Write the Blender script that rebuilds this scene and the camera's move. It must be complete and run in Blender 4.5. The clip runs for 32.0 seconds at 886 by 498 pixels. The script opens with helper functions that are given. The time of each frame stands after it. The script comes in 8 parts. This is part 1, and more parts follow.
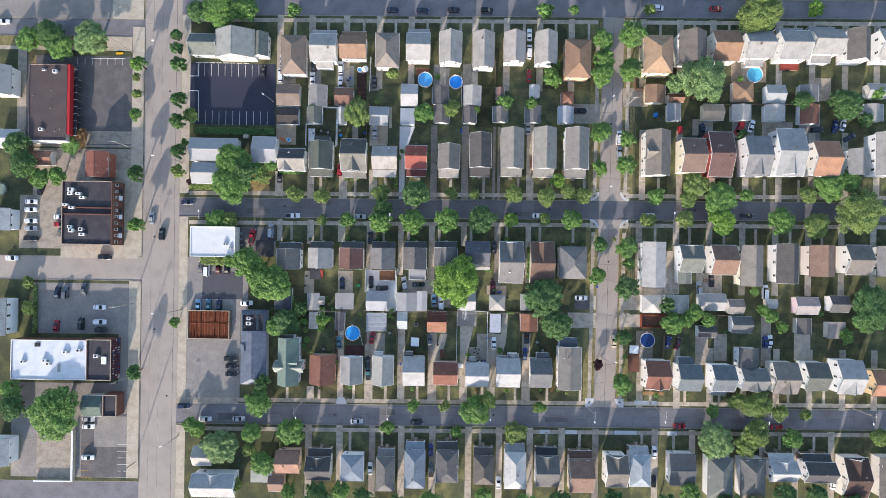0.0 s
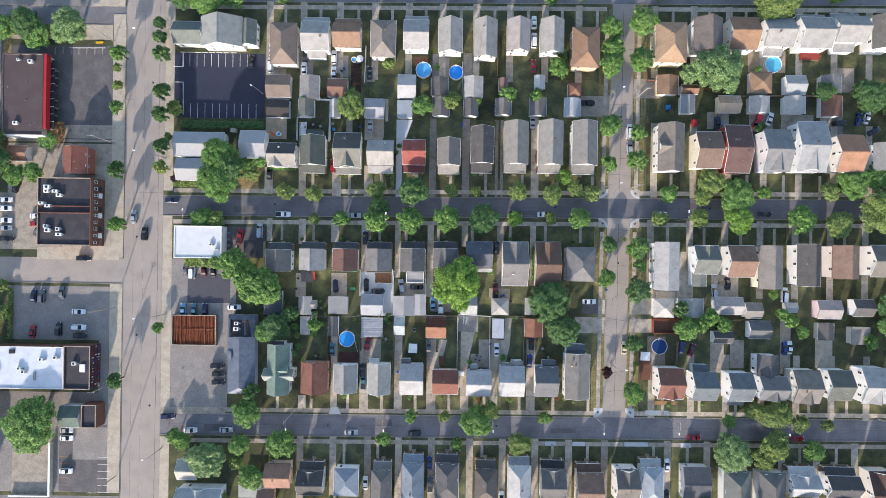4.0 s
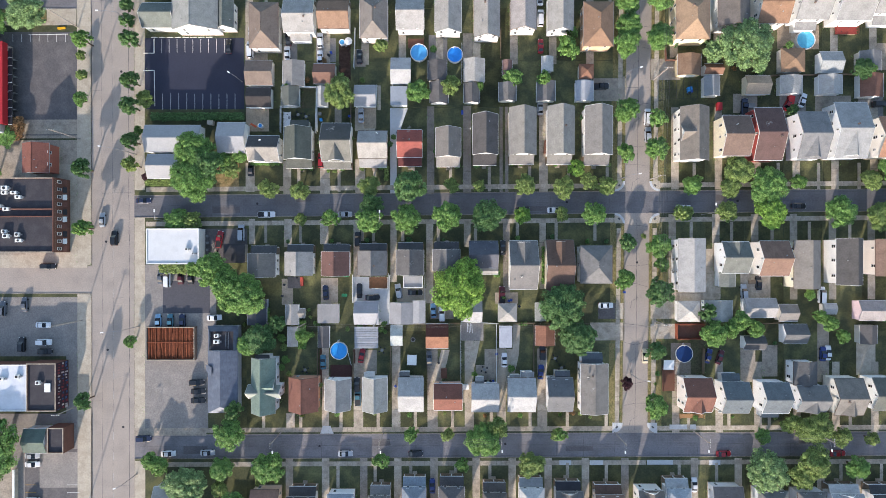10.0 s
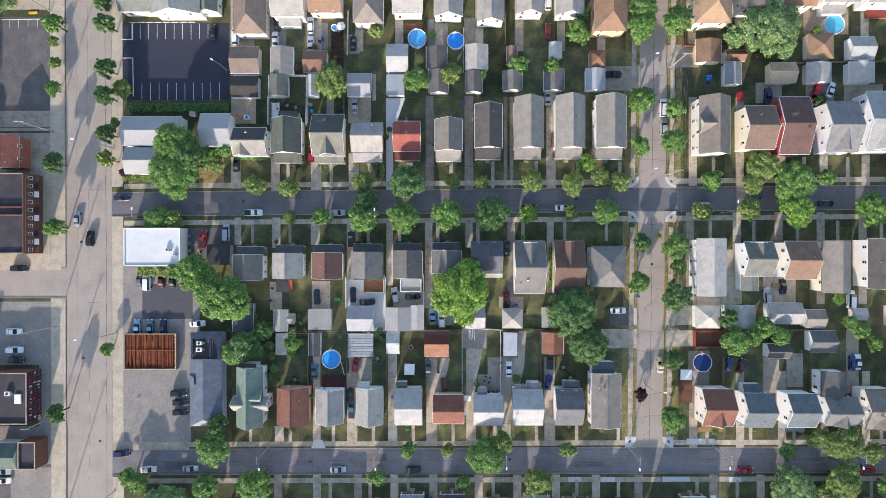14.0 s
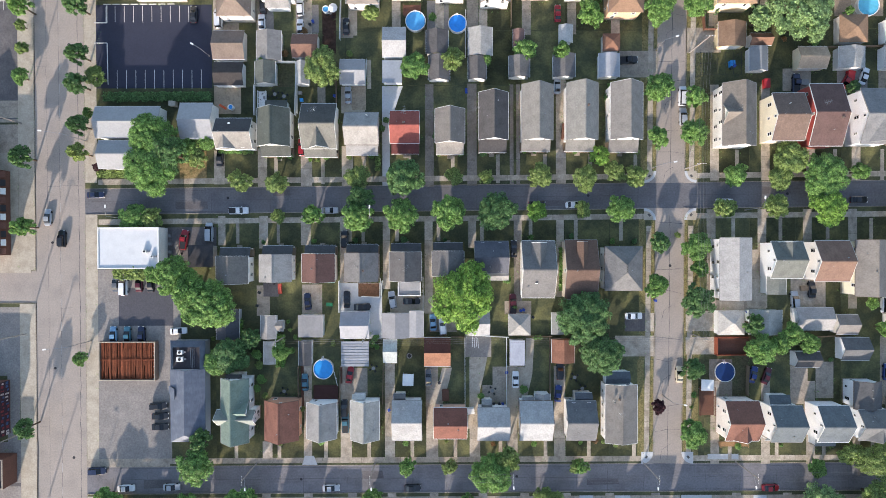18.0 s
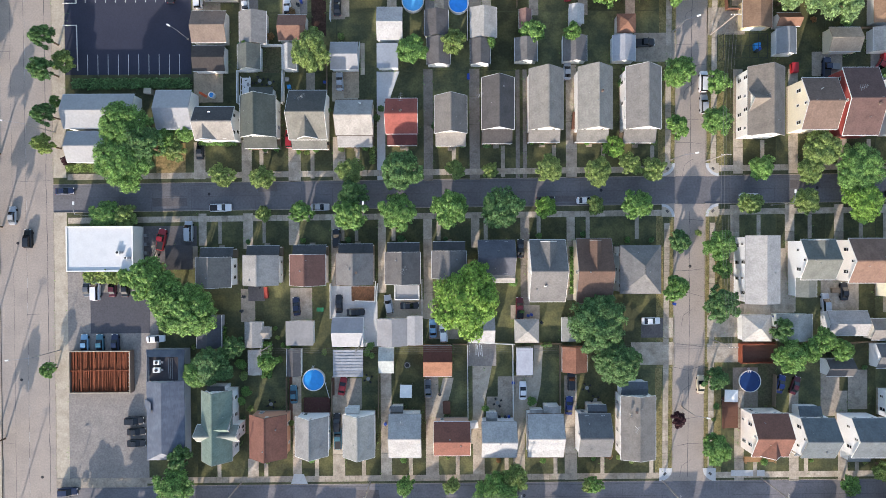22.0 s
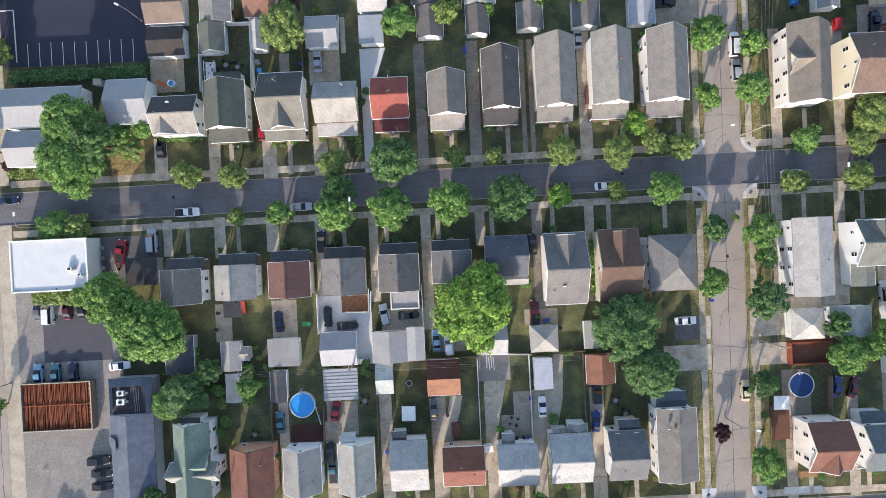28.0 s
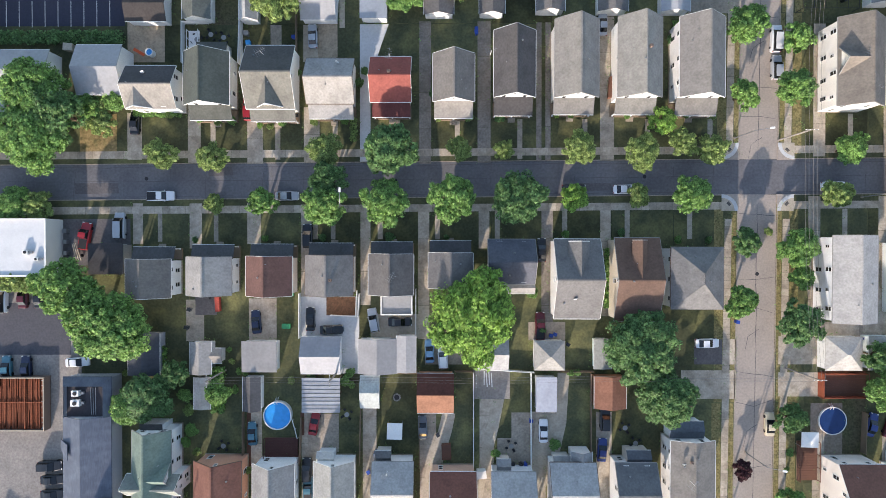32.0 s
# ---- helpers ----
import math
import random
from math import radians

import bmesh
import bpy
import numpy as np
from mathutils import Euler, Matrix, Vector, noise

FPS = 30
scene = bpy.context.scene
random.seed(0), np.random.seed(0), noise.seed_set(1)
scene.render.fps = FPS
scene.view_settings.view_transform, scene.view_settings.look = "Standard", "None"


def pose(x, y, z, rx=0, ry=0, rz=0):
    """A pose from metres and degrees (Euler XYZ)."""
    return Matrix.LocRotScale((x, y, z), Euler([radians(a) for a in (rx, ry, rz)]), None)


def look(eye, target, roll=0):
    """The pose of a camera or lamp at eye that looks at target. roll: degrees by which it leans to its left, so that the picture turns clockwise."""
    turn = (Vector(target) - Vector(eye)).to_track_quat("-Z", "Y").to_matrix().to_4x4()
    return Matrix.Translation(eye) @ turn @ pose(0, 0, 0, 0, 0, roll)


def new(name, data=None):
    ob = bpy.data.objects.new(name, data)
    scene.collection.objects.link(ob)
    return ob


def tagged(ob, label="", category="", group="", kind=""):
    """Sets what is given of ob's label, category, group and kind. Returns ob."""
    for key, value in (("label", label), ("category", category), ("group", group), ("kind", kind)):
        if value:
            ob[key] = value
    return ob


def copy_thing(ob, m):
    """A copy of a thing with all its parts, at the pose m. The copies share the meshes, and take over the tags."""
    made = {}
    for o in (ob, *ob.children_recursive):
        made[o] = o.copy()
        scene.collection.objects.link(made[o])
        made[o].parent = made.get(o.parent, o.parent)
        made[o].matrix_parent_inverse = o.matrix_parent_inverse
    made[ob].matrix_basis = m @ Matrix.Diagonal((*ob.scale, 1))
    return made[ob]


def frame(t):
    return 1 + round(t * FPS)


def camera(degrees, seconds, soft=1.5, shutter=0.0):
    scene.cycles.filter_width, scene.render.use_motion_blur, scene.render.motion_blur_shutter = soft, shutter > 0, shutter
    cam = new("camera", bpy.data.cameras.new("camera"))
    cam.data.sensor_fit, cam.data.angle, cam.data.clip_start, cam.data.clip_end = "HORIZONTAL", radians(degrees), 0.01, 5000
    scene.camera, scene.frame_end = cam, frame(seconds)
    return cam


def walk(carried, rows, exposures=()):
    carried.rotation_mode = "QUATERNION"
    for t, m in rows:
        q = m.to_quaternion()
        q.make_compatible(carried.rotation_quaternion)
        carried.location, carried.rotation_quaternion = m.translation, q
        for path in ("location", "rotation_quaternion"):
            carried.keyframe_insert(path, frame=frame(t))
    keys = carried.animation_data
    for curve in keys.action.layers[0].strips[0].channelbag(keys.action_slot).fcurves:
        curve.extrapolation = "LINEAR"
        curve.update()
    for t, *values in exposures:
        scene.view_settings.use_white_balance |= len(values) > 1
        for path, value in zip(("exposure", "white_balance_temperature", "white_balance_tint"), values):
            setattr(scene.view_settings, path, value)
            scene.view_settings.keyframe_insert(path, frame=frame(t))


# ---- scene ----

cam = camera(83.7, 32.0, 0.65)
# seconds, x, y, z, and the turns about x, y and z in degrees; straight down is 0, 0, 0
PATH = [
    (0, -0.072, 1.448, 186.851, 0.134, -0.026, 0.830),
    (0.5, -0.038, 1.473, 185.504, 0.132, -0.018, 0.828),
    (1, -0.002, 1.497, 184.167, 0.129, -0.012, 0.844),
    (1.5, 0.036, 1.521, 182.837, 0.126, -0.009, 0.842),
    (2, 0.072, 1.546, 181.505, 0.124, -0.006, 0.831),
    (2.5, 0.104, 1.577, 180.171, 0.125, -0.001, 0.829),
    (3, 0.136, 1.614, 178.844, 0.130, 0.000, 0.841),
    (3.5, 0.167, 1.654, 177.528, 0.136, 0.000, 0.874),
    (5.5, 0.185, 1.893, 172.021, 0.144, 0.029, 0.311),
    (6, 0.203, 1.952, 170.650, 0.135, 0.040, 0.270),
    (6.5, 0.221, 2.009, 169.287, 0.124, 0.052, 0.206),
    (7, 0.238, 2.063, 167.931, 0.112, 0.066, 0.133),
    (7.5, 0.262, 2.110, 166.575, 0.097, 0.076, 0.074),
    (8, 0.295, 2.151, 165.217, 0.079, 0.083, 0.022),
    (8.5, 0.332, 2.193, 163.856, 0.065, 0.091, -0.024),
    (9, 0.366, 2.237, 162.483, 0.052, 0.106, -0.054),
    (9.5, 0.398, 2.287, 161.108, 0.044, 0.127, -0.087),
    (10, 0.431, 2.337, 159.719, 0.032, 0.152, -0.093),
    (10.5, 0.469, 2.395, 158.317, 0.023, 0.175, -0.120),
    (11, 0.510, 2.459, 156.909, 0.013, 0.196, -0.158),
    (11.5, 0.552, 2.532, 155.497, 0.003, 0.217, -0.120),
    (12, 0.594, 2.612, 154.081, -0.009, 0.240, -0.135),
    (12.5, 0.642, 2.698, 152.671, -0.023, 0.256, -0.140),
    (13, 0.694, 2.786, 151.284, -0.043, 0.268, -0.140),
    (13.5, 0.740, 2.871, 149.923, -0.070, 0.280, -0.135),
    (14, 0.779, 2.954, 148.562, -0.104, 0.293, -0.096),
    (14.5, 0.809, 3.036, 147.201, -0.142, 0.306, -0.140),
    (16.5, 0.534, 3.503, 141.561, -0.337, 0.303, -0.280),
    (17, 0.456, 3.573, 140.111, -0.345, 0.285, -0.293),
    (17.5, 0.378, 3.638, 138.678, -0.349, 0.265, -0.248),
    (18, 0.308, 3.691, 137.260, -0.355, 0.243, -0.202),
    (18.5, 0.246, 3.726, 135.858, -0.367, 0.217, -0.262),
    (19, 0.187, 3.749, 134.487, -0.379, 0.191, -0.260),
    (19.5, 0.128, 3.764, 133.134, -0.391, 0.165, -0.226),
    (20, 0.064, 3.769, 131.785, -0.404, 0.143, -0.302),
    (20.5, -0.006, 3.767, 130.415, -0.416, 0.124, -0.282),
    (21, -0.079, 3.765, 129.022, -0.425, 0.107, -0.317),
    (21.5, -0.153, 3.762, 127.626, -0.433, 0.090, -0.379),
    (22, -0.230, 3.759, 126.246, -0.438, 0.075, -0.379),
    (22.5, -0.307, 3.755, 124.885, -0.442, 0.061, -0.439),
    (23, -0.385, 3.747, 123.536, -0.447, 0.049, -0.555),
    (23.5, -0.458, 3.737, 122.205, -0.452, 0.035, -1.228),
    (24, -0.528, 3.724, 120.875, -0.458, 0.022, -1.910),
    (24.5, -0.595, 3.711, 119.545, -0.461, 0.011, -2.542),
    (25, -0.654, 3.693, 118.218, -0.465, -0.001, -3.011),
    (25.5, -0.707, 3.669, 116.897, -0.471, -0.013, -3.413),
    (27.5, -0.642, 3.570, 111.663, -0.476, -0.013, -2.900),
    (28, -0.587, 3.621, 110.252, -0.460, 0.007, -2.839),
    (28.5, -0.526, 3.678, 108.839, -0.444, 0.026, -2.541),
    (29, -0.455, 3.737, 107.456, -0.427, 0.041, -1.045),
    (29.5, -0.383, 3.785, 106.094, -0.415, 0.057, -0.289),
    (30, -0.315, 3.817, 104.740, -0.413, 0.076, 0.016),
    (30.5, -0.245, 3.827, 103.398, -0.421, 0.094, -0.202),
    (31, -0.182, 3.826, 102.052, -0.434, 0.116, -0.162),
    (31.5, -0.128, 3.824, 100.711, -0.447, 0.144, -0.113),
    (32, -0.085, 3.824, 99.368, -0.459, 0.179, -0.037),
]
# the camera's white balance drifts a little warmer on the way
walk(cam, [(t, pose(x, y, z, rx, ry, rz)) for t, x, y, z, rx, ry, rz in PATH],
     [(0, 0.42, 6430, 14), (10, 0.42, 6520, 14), (20, 0.42, 6570, 14), (32, 0.41, 6650, 14.5)])

# ---- light: a low sun from the lower left, clear sky ----
SUN_UP, SUN_AZ = radians(15.6), radians(197)          # height over the horizon; clockwise from +y
world = bpy.data.worlds.new("sky")
scene.world = world
world.use_nodes = True
sky = world.node_tree.nodes.new("ShaderNodeTexSky")
sky.sky_type, sky.sun_disc, sky.sun_elevation, sky.sun_rotation = "NISHITA", False, SUN_UP, SUN_AZ
sky.air_density, sky.dust_density = 1.0, 1.0
back = world.node_tree.nodes["Background"]
world.node_tree.links.new(sky.outputs[0], back.inputs[0])
back.inputs[1].default_value = 0.31
sun = new("sun", bpy.data.lights.new("sun", "SUN"))
sun.data.energy, sun.data.angle, sun.data.color = 6.7, radians(0.6), (1.0, 0.9, 0.8)
sun.matrix_world = look((math.sin(SUN_AZ) * math.cos(SUN_UP) * 200, math.cos(SUN_AZ) * math.cos(SUN_UP) * 200, math.sin(SUN_UP) * 200), (0, 0, 0))


# ---- materials ----
def rgb(h):
    """Linear colour from a hex string."""
    c = [int(h[i:i + 2], 16) / 255 for i in (0, 2, 4)]
    return tuple(((v + 0.055) / 1.055) ** 2.4 if v > 0.04 else v / 12.92 for v in c) + (1.0,)


MATS = {}


def mat(name, base, rough=0.85, big=0.25, big_size=4.0, fine=0.25, fine_size=0.35, tint=None, tint_at=0.55, bump=0.3, metal=0.0, rnd=0.0, stretch=(1, 1, 1), grain="noise", spec=0.3):
    """A surface with variation at two scales: broad stains that drift towards tint, and fine grain with relief."""
    if name in MATS:
        return MATS[name]
    m = bpy.data.materials.new(name)
    m.use_nodes = True
    nt = m.node_tree
    N, L = nt.nodes, nt.links
    bsdf = N["Principled BSDF"]
    base = rgb(base) if isinstance(base, str) else base
    tint = rgb(tint) if isinstance(tint, str) else (tint or tuple(v * 0.6 for v in base[:3]) + (1,))
    geo = N.new("ShaderNodeNewGeometry")
    mp = N.new("ShaderNodeMapping")
    mp.inputs["Scale"].default_value = stretch
    L.new(geo.outputs["Position"], mp.inputs[0])
    n1 = N.new("ShaderNodeTexNoise")
    n1.inputs["Scale"].default_value, n1.inputs["Detail"].default_value = 1 / big_size, 4
    L.new(geo.outputs["Position"], n1.inputs["Vector"])
    r1 = N.new("ShaderNodeMapRange")
    r1.inputs[1].default_value, r1.inputs[2].default_value = tint_at - 0.12, tint_at + 0.14
    r1.inputs[3].default_value, r1.inputs[4].default_value = 0, big
    L.new(n1.outputs[0], r1.inputs[0])
    mx = N.new("ShaderNodeMix")
    mx.data_type = "RGBA"
    mx.inputs[6].default_value, mx.inputs[7].default_value = base, tint
    L.new(r1.outputs[0], mx.inputs[0])
    if grain == "wave":
        n2 = N.new("ShaderNodeTexWave")
        n2.bands_direction = "Z"
        n2.inputs["Scale"].default_value, n2.inputs["Distortion"].default_value = 1 / fine_size, 0.4
    else:
        n2 = N.new("ShaderNodeTexNoise")
        n2.inputs["Scale"].default_value, n2.inputs["Detail"].default_value = 1 / fine_size, 6
    L.new(mp.outputs[0], n2.inputs["Vector"])
    r2 = N.new("ShaderNodeMapRange")
    r2.inputs[1].default_value, r2.inputs[2].default_value = 0.3, 0.7
    r2.inputs[3].default_value, r2.inputs[4].default_value = 1 - fine, 1 + fine
    L.new(n2.outputs[0], r2.inputs[0])
    last = r2.outputs[0]
    if rnd:
        info = N.new("ShaderNodeObjectInfo")
        r3 = N.new("ShaderNodeMapRange")
        r3.inputs[3].default_value, r3.inputs[4].default_value = 1 - rnd, 1 + rnd
        L.new(info.outputs["Random"], r3.inputs[0])
        mul = N.new("ShaderNodeMath")
        mul.operation = "MULTIPLY"
        L.new(last, mul.inputs[0]), L.new(r3.outputs[0], mul.inputs[1])
        last = mul.outputs[0]
    sc = N.new("ShaderNodeVectorMath")
    sc.operation = "SCALE"
    L.new(mx.outputs[2], sc.inputs[0]), L.new(last, sc.inputs["Scale"])
    L.new(sc.outputs[0], bsdf.inputs["Base Color"])
    bsdf.inputs["Roughness"].default_value, bsdf.inputs["Metallic"].default_value = rough, metal
    bsdf.inputs["Specular IOR Level"].default_value = spec
    if bump:
        bp = N.new("ShaderNodeBump")
        bp.inputs["Strength"].default_value, bp.inputs["Distance"].default_value = bump, 0.05
        L.new(n2.outputs[0], bp.inputs["Height"]), L.new(bp.outputs[0], bsdf.inputs["Normal"])
    MATS[name] = m
    return m


def muted(h):
    """The colour with part of its saturation bleached out by weather."""
    c = rgb(h)
    g = 0.3 * c[0] + 0.55 * c[1] + 0.15 * c[2]
    keep = 0.38 if max(c[:3]) - min(c[:3]) < 0.35 * max(c[:3]) else 0.68
    return tuple((g + (v - g) * keep) * k for v, k in zip(c[:3], (1.04, 1.0, 0.935))) + (1.0,)


def shingle(h):
    return mat("shingle_" + h, muted(h), 0.9, 0.5, 2.2, 0.15, 0.4, bump=0.3)


def metal_roof(h):
    return mat("membrane_" + h, tuple(v * 0.6 for v in rgb(h)[:3]) + (1.0,), 0.55, 0.3, 3.0, 0.08, 0.5, bump=0.1)


def siding(h):
    c = rgb(h)
    k = min(1.12, 0.76 / max(c[:3]))
    return mat("siding_" + h, tuple(v * k for v in c[:3]) + (1.0,), 0.6, 0.15, 3.0, 0.07, 0.13, bump=0.4, grain="wave")


LAWN = mat("lawn_grass", "474a38", 0.95, 0.7, 6.0, 0.2, 0.5, tint="6b6a47", tint_at=0.56, bump=0.5, spec=0.05)
LAWN_LOT = mat("lot_grass", "474a37", 0.95, 0.75, 4.5, 0.2, 0.45, tint="6e6c48", tint_at=0.55, bump=0.5, spec=0.05, rnd=0.32)
EARTH = mat("earth", "55503e", 0.95, 0.6, 5.0, 0.35, 0.4, tint="4a5233", bump=0.6, spec=0.05)
ASPHALT = mat("street_asphalt", "727072", 0.9, 0.6, 5.0, 0.15, 0.5, tint="5a5859", bump=0.3)
# copy of the street asphalt with the trees' shade put into its colour
ASPHALT_SHADED = mat("shaded_street_asphalt", "676668", 0.9, 0.6, 5.0, 0.15, 0.5, tint="525153", bump=0.3)
MAIN_ROAD = mat("worn_road", "988e84", 0.9, 0.5, 5.0, 0.12, 0.4, tint="827b75", bump=0.2)
FRESH = mat("fresh_asphalt", "2d303e", 0.85, 0.4, 6.0, 0.12, 0.3, tint="353846", bump=0.2)
LOT = mat("lot_asphalt", "7d7873", 0.9, 0.65, 4.0, 0.2, 0.4, tint="8d8780", bump=0.3)
CONCRETE = mat("concrete", "9a8f80", 0.9, 0.65, 2.2, 0.2, 0.4, tint="776d60", bump=0.3)
FLAG = mat("pavement_slab", "a79c8c", 0.9, 0.65, 2.0, 0.18, 0.4, tint="7b7162", bump=0.3, rnd=0.16)
PALE = mat("pale_concrete", "aaa08f", 0.9, 0.55, 2.5, 0.14, 0.4, tint="8c8272", bump=0.2)
NEWCON = mat("new_concrete", "b5b6b5", 0.85, 0.35, 1.6, 0.1, 0.4, tint="a9a9a6", bump=0.2)
GRAVEL = mat("dark_gravel_drive", "847c72", 0.95, 0.6, 2.0, 0.22, 0.35, tint="655f57", bump=0.5, rnd=0.1)
PAINT = mat("road_paint", "c9c7c2", 0.7, 0.4, 1.0, 0.1, 0.2, bump=0.05)
STACK = mat("sooty_brick", "6b5c54", 0.9, 0.4, 1.0, 0.25, 0.12, bump=0.5)
BRICK = mat("brick_red", "66473d", 0.9, 0.35, 2.0, 0.25, 0.12, bump=0.5)
TIMBER = mat("weathered_timber", "7a6a58", 0.85, 0.4, 1.5, 0.2, 0.15, bump=0.4, stretch=(1, 6, 1))
REDWOOD = mat("stained_decking", "664638", 0.8, 0.35, 1.5, 0.2, 0.15, bump=0.4, stretch=(6, 1, 1))
DRY = mat("dry_verge", "7d734f", 0.95, 0.7, 2.5, 0.45, 0.35, tint="4f5437", bump=0.9, spec=0.05)
SAND = mat("bare_sandy_earth", "8d7a56", 0.95, 0.75, 1.6, 0.35, 0.5, tint="56573a", bump=0.6, spec=0.05)
WHITE = mat("white_paint", "d8d8d4", 0.55, 0.15, 2.0, 0.05, 0.3, bump=0.05)
DARK = mat("dark_metal", "2b2b2d", 0.6, 0.2, 1.0, 0.1, 0.2, bump=0.05)
STEEL = mat("galvanised_steel", "8d8f90", 0.45, 0.2, 1.0, 0.1, 0.2, bump=0.05, metal=0.7)
BARK = mat("bark", "5a4c3f", 0.95, 0.4, 0.6, 0.3, 0.08, bump=0.8)
TYRE = mat("tyre_rubber", "1c1c1d", 0.9, 0.2, 0.4, 0.1, 0.1, bump=0.1)
RUBBER = mat("roof_tar", "38363a", 0.9, 0.5, 3.0, 0.15, 0.3, tint="4d4a4c", bump=0.2)
TRIM_BROWN = mat("brown_trim_paint", "5b4c42", 0.6, 0.2, 2.0, 0.08, 0.3, bump=0.05)
CABLE = mat("weathered_cable", "6c6b6a", 0.6, 0.2, 2.0, 0.08, 0.3, bump=0.05)
TRIM_GREY = mat("grey_trim_paint", "8a8986", 0.6, 0.2, 2.0, 0.08, 0.3, bump=0.05)
LINER = mat("pool_liner", "2f86c4", 0.5, 0.15, 1.0, 0.04, 0.4, bump=0.02)


def glassy(name, h, rough=0.08):
    if name not in MATS:
        m = mat(name, h, rough, 0.1, 1.0, 0.05, 0.5, bump=0)
        m.node_tree.nodes["Principled BSDF"].inputs["Specular IOR Level"].default_value = 0.6
    return MATS[name]


PANE = glassy("window_pane", "23282e", 0.12)
CARGLASS = glassy("car_glass", "15191d", 0.06)


def car_paint(h):
    m = mat("car_paint_" + h, h, 0.3, 0.1, 1.0, 0.03, 0.5, bump=0)
    m.node_tree.nodes["Principled BSDF"].inputs["Coat Weight"].default_value = 0.6
    return m


def leafy(name, h, tint):
    """Leaves: each leaf its own shade, with some light through it."""
    if name in MATS:
        return MATS[name]
    m = mat(name, h, 0.55, 0.5, 1.6, 0.2, 0.4, tint=tint, bump=0, spec=0.25)
    N, L = m.node_tree.nodes, m.node_tree.links
    bsdf = N["Principled BSDF"]
    src = bsdf.inputs["Base Color"].links[0].from_socket
    geo = N.new("ShaderNodeNewGeometry")
    r = N.new("ShaderNodeMapRange")
    r.inputs[3].default_value, r.inputs[4].default_value = 0.4, 1.75
    L.new(geo.outputs["Random Per Island"], r.inputs[0])
    sc = N.new("ShaderNodeVectorMath")
    sc.operation = "SCALE"
    L.new(src, sc.inputs[0]), L.new(r.outputs[0], sc.inputs["Scale"])
    L.new(sc.outputs[0], bsdf.inputs["Base Color"])
    tr = N.new("ShaderNodeBsdfTranslucent")
    L.new(sc.outputs[0], tr.inputs[0])
    mx = N.new("ShaderNodeMixShader")
    mx.inputs[0].default_value = 0.33
    L.new(bsdf.outputs[0], mx.inputs[1]), L.new(tr.outputs[0], mx.inputs[2])
    L.new(mx.outputs[0], N["Material Output"].inputs[0])
    return m


LEAVES = {
    "green": leafy("leaf_green", "6c8d4b", "547741"),
    "bright": leafy("leaf_bright", "789846", "5f853c"),
    "dark": leafy("leaf_dark", "577647", "466239"),
    "olive": leafy("leaf_olive", "7a8c50", "667a41"),
    "silver": leafy("leaf_silver", "7c9563", "647d48"),
    "red": leafy("leaf_red", "45292d", "382326"),
    "dry": leafy("leaf_dry", "8a6a48", "75603c"),
}


# ---- building kit ----
class Shape:
    """Collects boxes, slabs and prisms for one mesh."""

    def __init__(self):
        self.v, self.f = [], []

    def poly(self, pts, faces):
        n = len(self.v)
        self.v += [tuple(p) for p in pts]
        self.f += [tuple(i + n for i in q) for q in faces]
        return self

    def box(self, x0, x1, y0, y1, z0, z1):
        return self.poly([(x, y, z) for z in (z0, z1) for x, y in ((x0, y0), (x1, y0), (x1, y1), (x0, y1))],
                         [(3, 2, 1, 0), (4, 5, 6, 7), (0, 1, 5, 4), (1, 2, 6, 5), (2, 3, 7, 6), (3, 0, 4, 7)])

    def slab(self, top, thick):
        """A plate with that upper outline (counter-clockwise), thick metres deep."""
        n = len(top)
        low = [(x, y, z - thick) for x, y, z in top]
        return self.poly(list(top) + low, [tuple(range(n)), tuple(range(2 * n - 1, n - 1, -1))] + [(i, i + n, (i + 1) % n + n, (i + 1) % n) for i in range(n)])

    def tube(self, x, y, z0, z1, r0, r1=None, n=10):
        r1 = r0 if r1 is None else r1
        ring = [(math.cos(6.28319 * k / n), math.sin(6.28319 * k / n)) for k in range(n)]
        return self.poly([(x + r0 * c, y + r0 * s, z0) for c, s in ring] + [(x + r1 * c, y + r1 * s, z1) for c, s in ring],
                         [tuple(range(n - 1, -1, -1)), tuple(range(n, 2 * n))] + [(k, (k + 1) % n, (k + 1) % n + n, k + n) for k in range(n)])

    def beam(self, a, b, w=0.1):
        """A square bar from a to b."""
        a, b = Vector(a), Vector(b)
        d = (b - a).normalized()
        s = d.cross(Vector((0, 0, 1)))
        s = (s if s.length > 0.05 else Vector((1, 0, 0))).normalized() * w / 2
        u = d.cross(s).normalized() * w / 2
        return self.poly([p + i * s + j * u for p in (a, b) for i, j in ((-1, -1), (1, -1), (1, 1), (-1, 1))],
                         [(3, 2, 1, 0), (4, 5, 6, 7), (0, 1, 5, 4), (1, 2, 6, 5), (2, 3, 7, 6), (3, 0, 4, 7)])

    def mesh(self, name, material, smooth=False):
        me = bpy.data.meshes.new(name)
        me.from_pydata(self.v, [], self.f)
        me.materials.append(material)
        if smooth:
            me.shade_smooth()
        return me


def part(name, shape, material, parent, label="", loc=None, rz=0, smooth=False):
    """Links a shape (or a mesh) as one part under its thing."""
    me = shape.mesh(name, material, smooth) if isinstance(shape, Shape) else shape
    ob = new(name, me)
    ob.parent = parent
    if loc:
        ob.location = loc
    if rz:
        ob.rotation_euler[2] = rz
    return tagged(ob, label)


def thing(name, x, y, z=0, rz=0, label="", category="", group="", kind=""):
    ob = new(name)
    ob.empty_display_size = 0.5
    ob.matrix_world = pose(x, y, z, 0, 0, rz)
    return tagged(ob, label, category, group, kind)


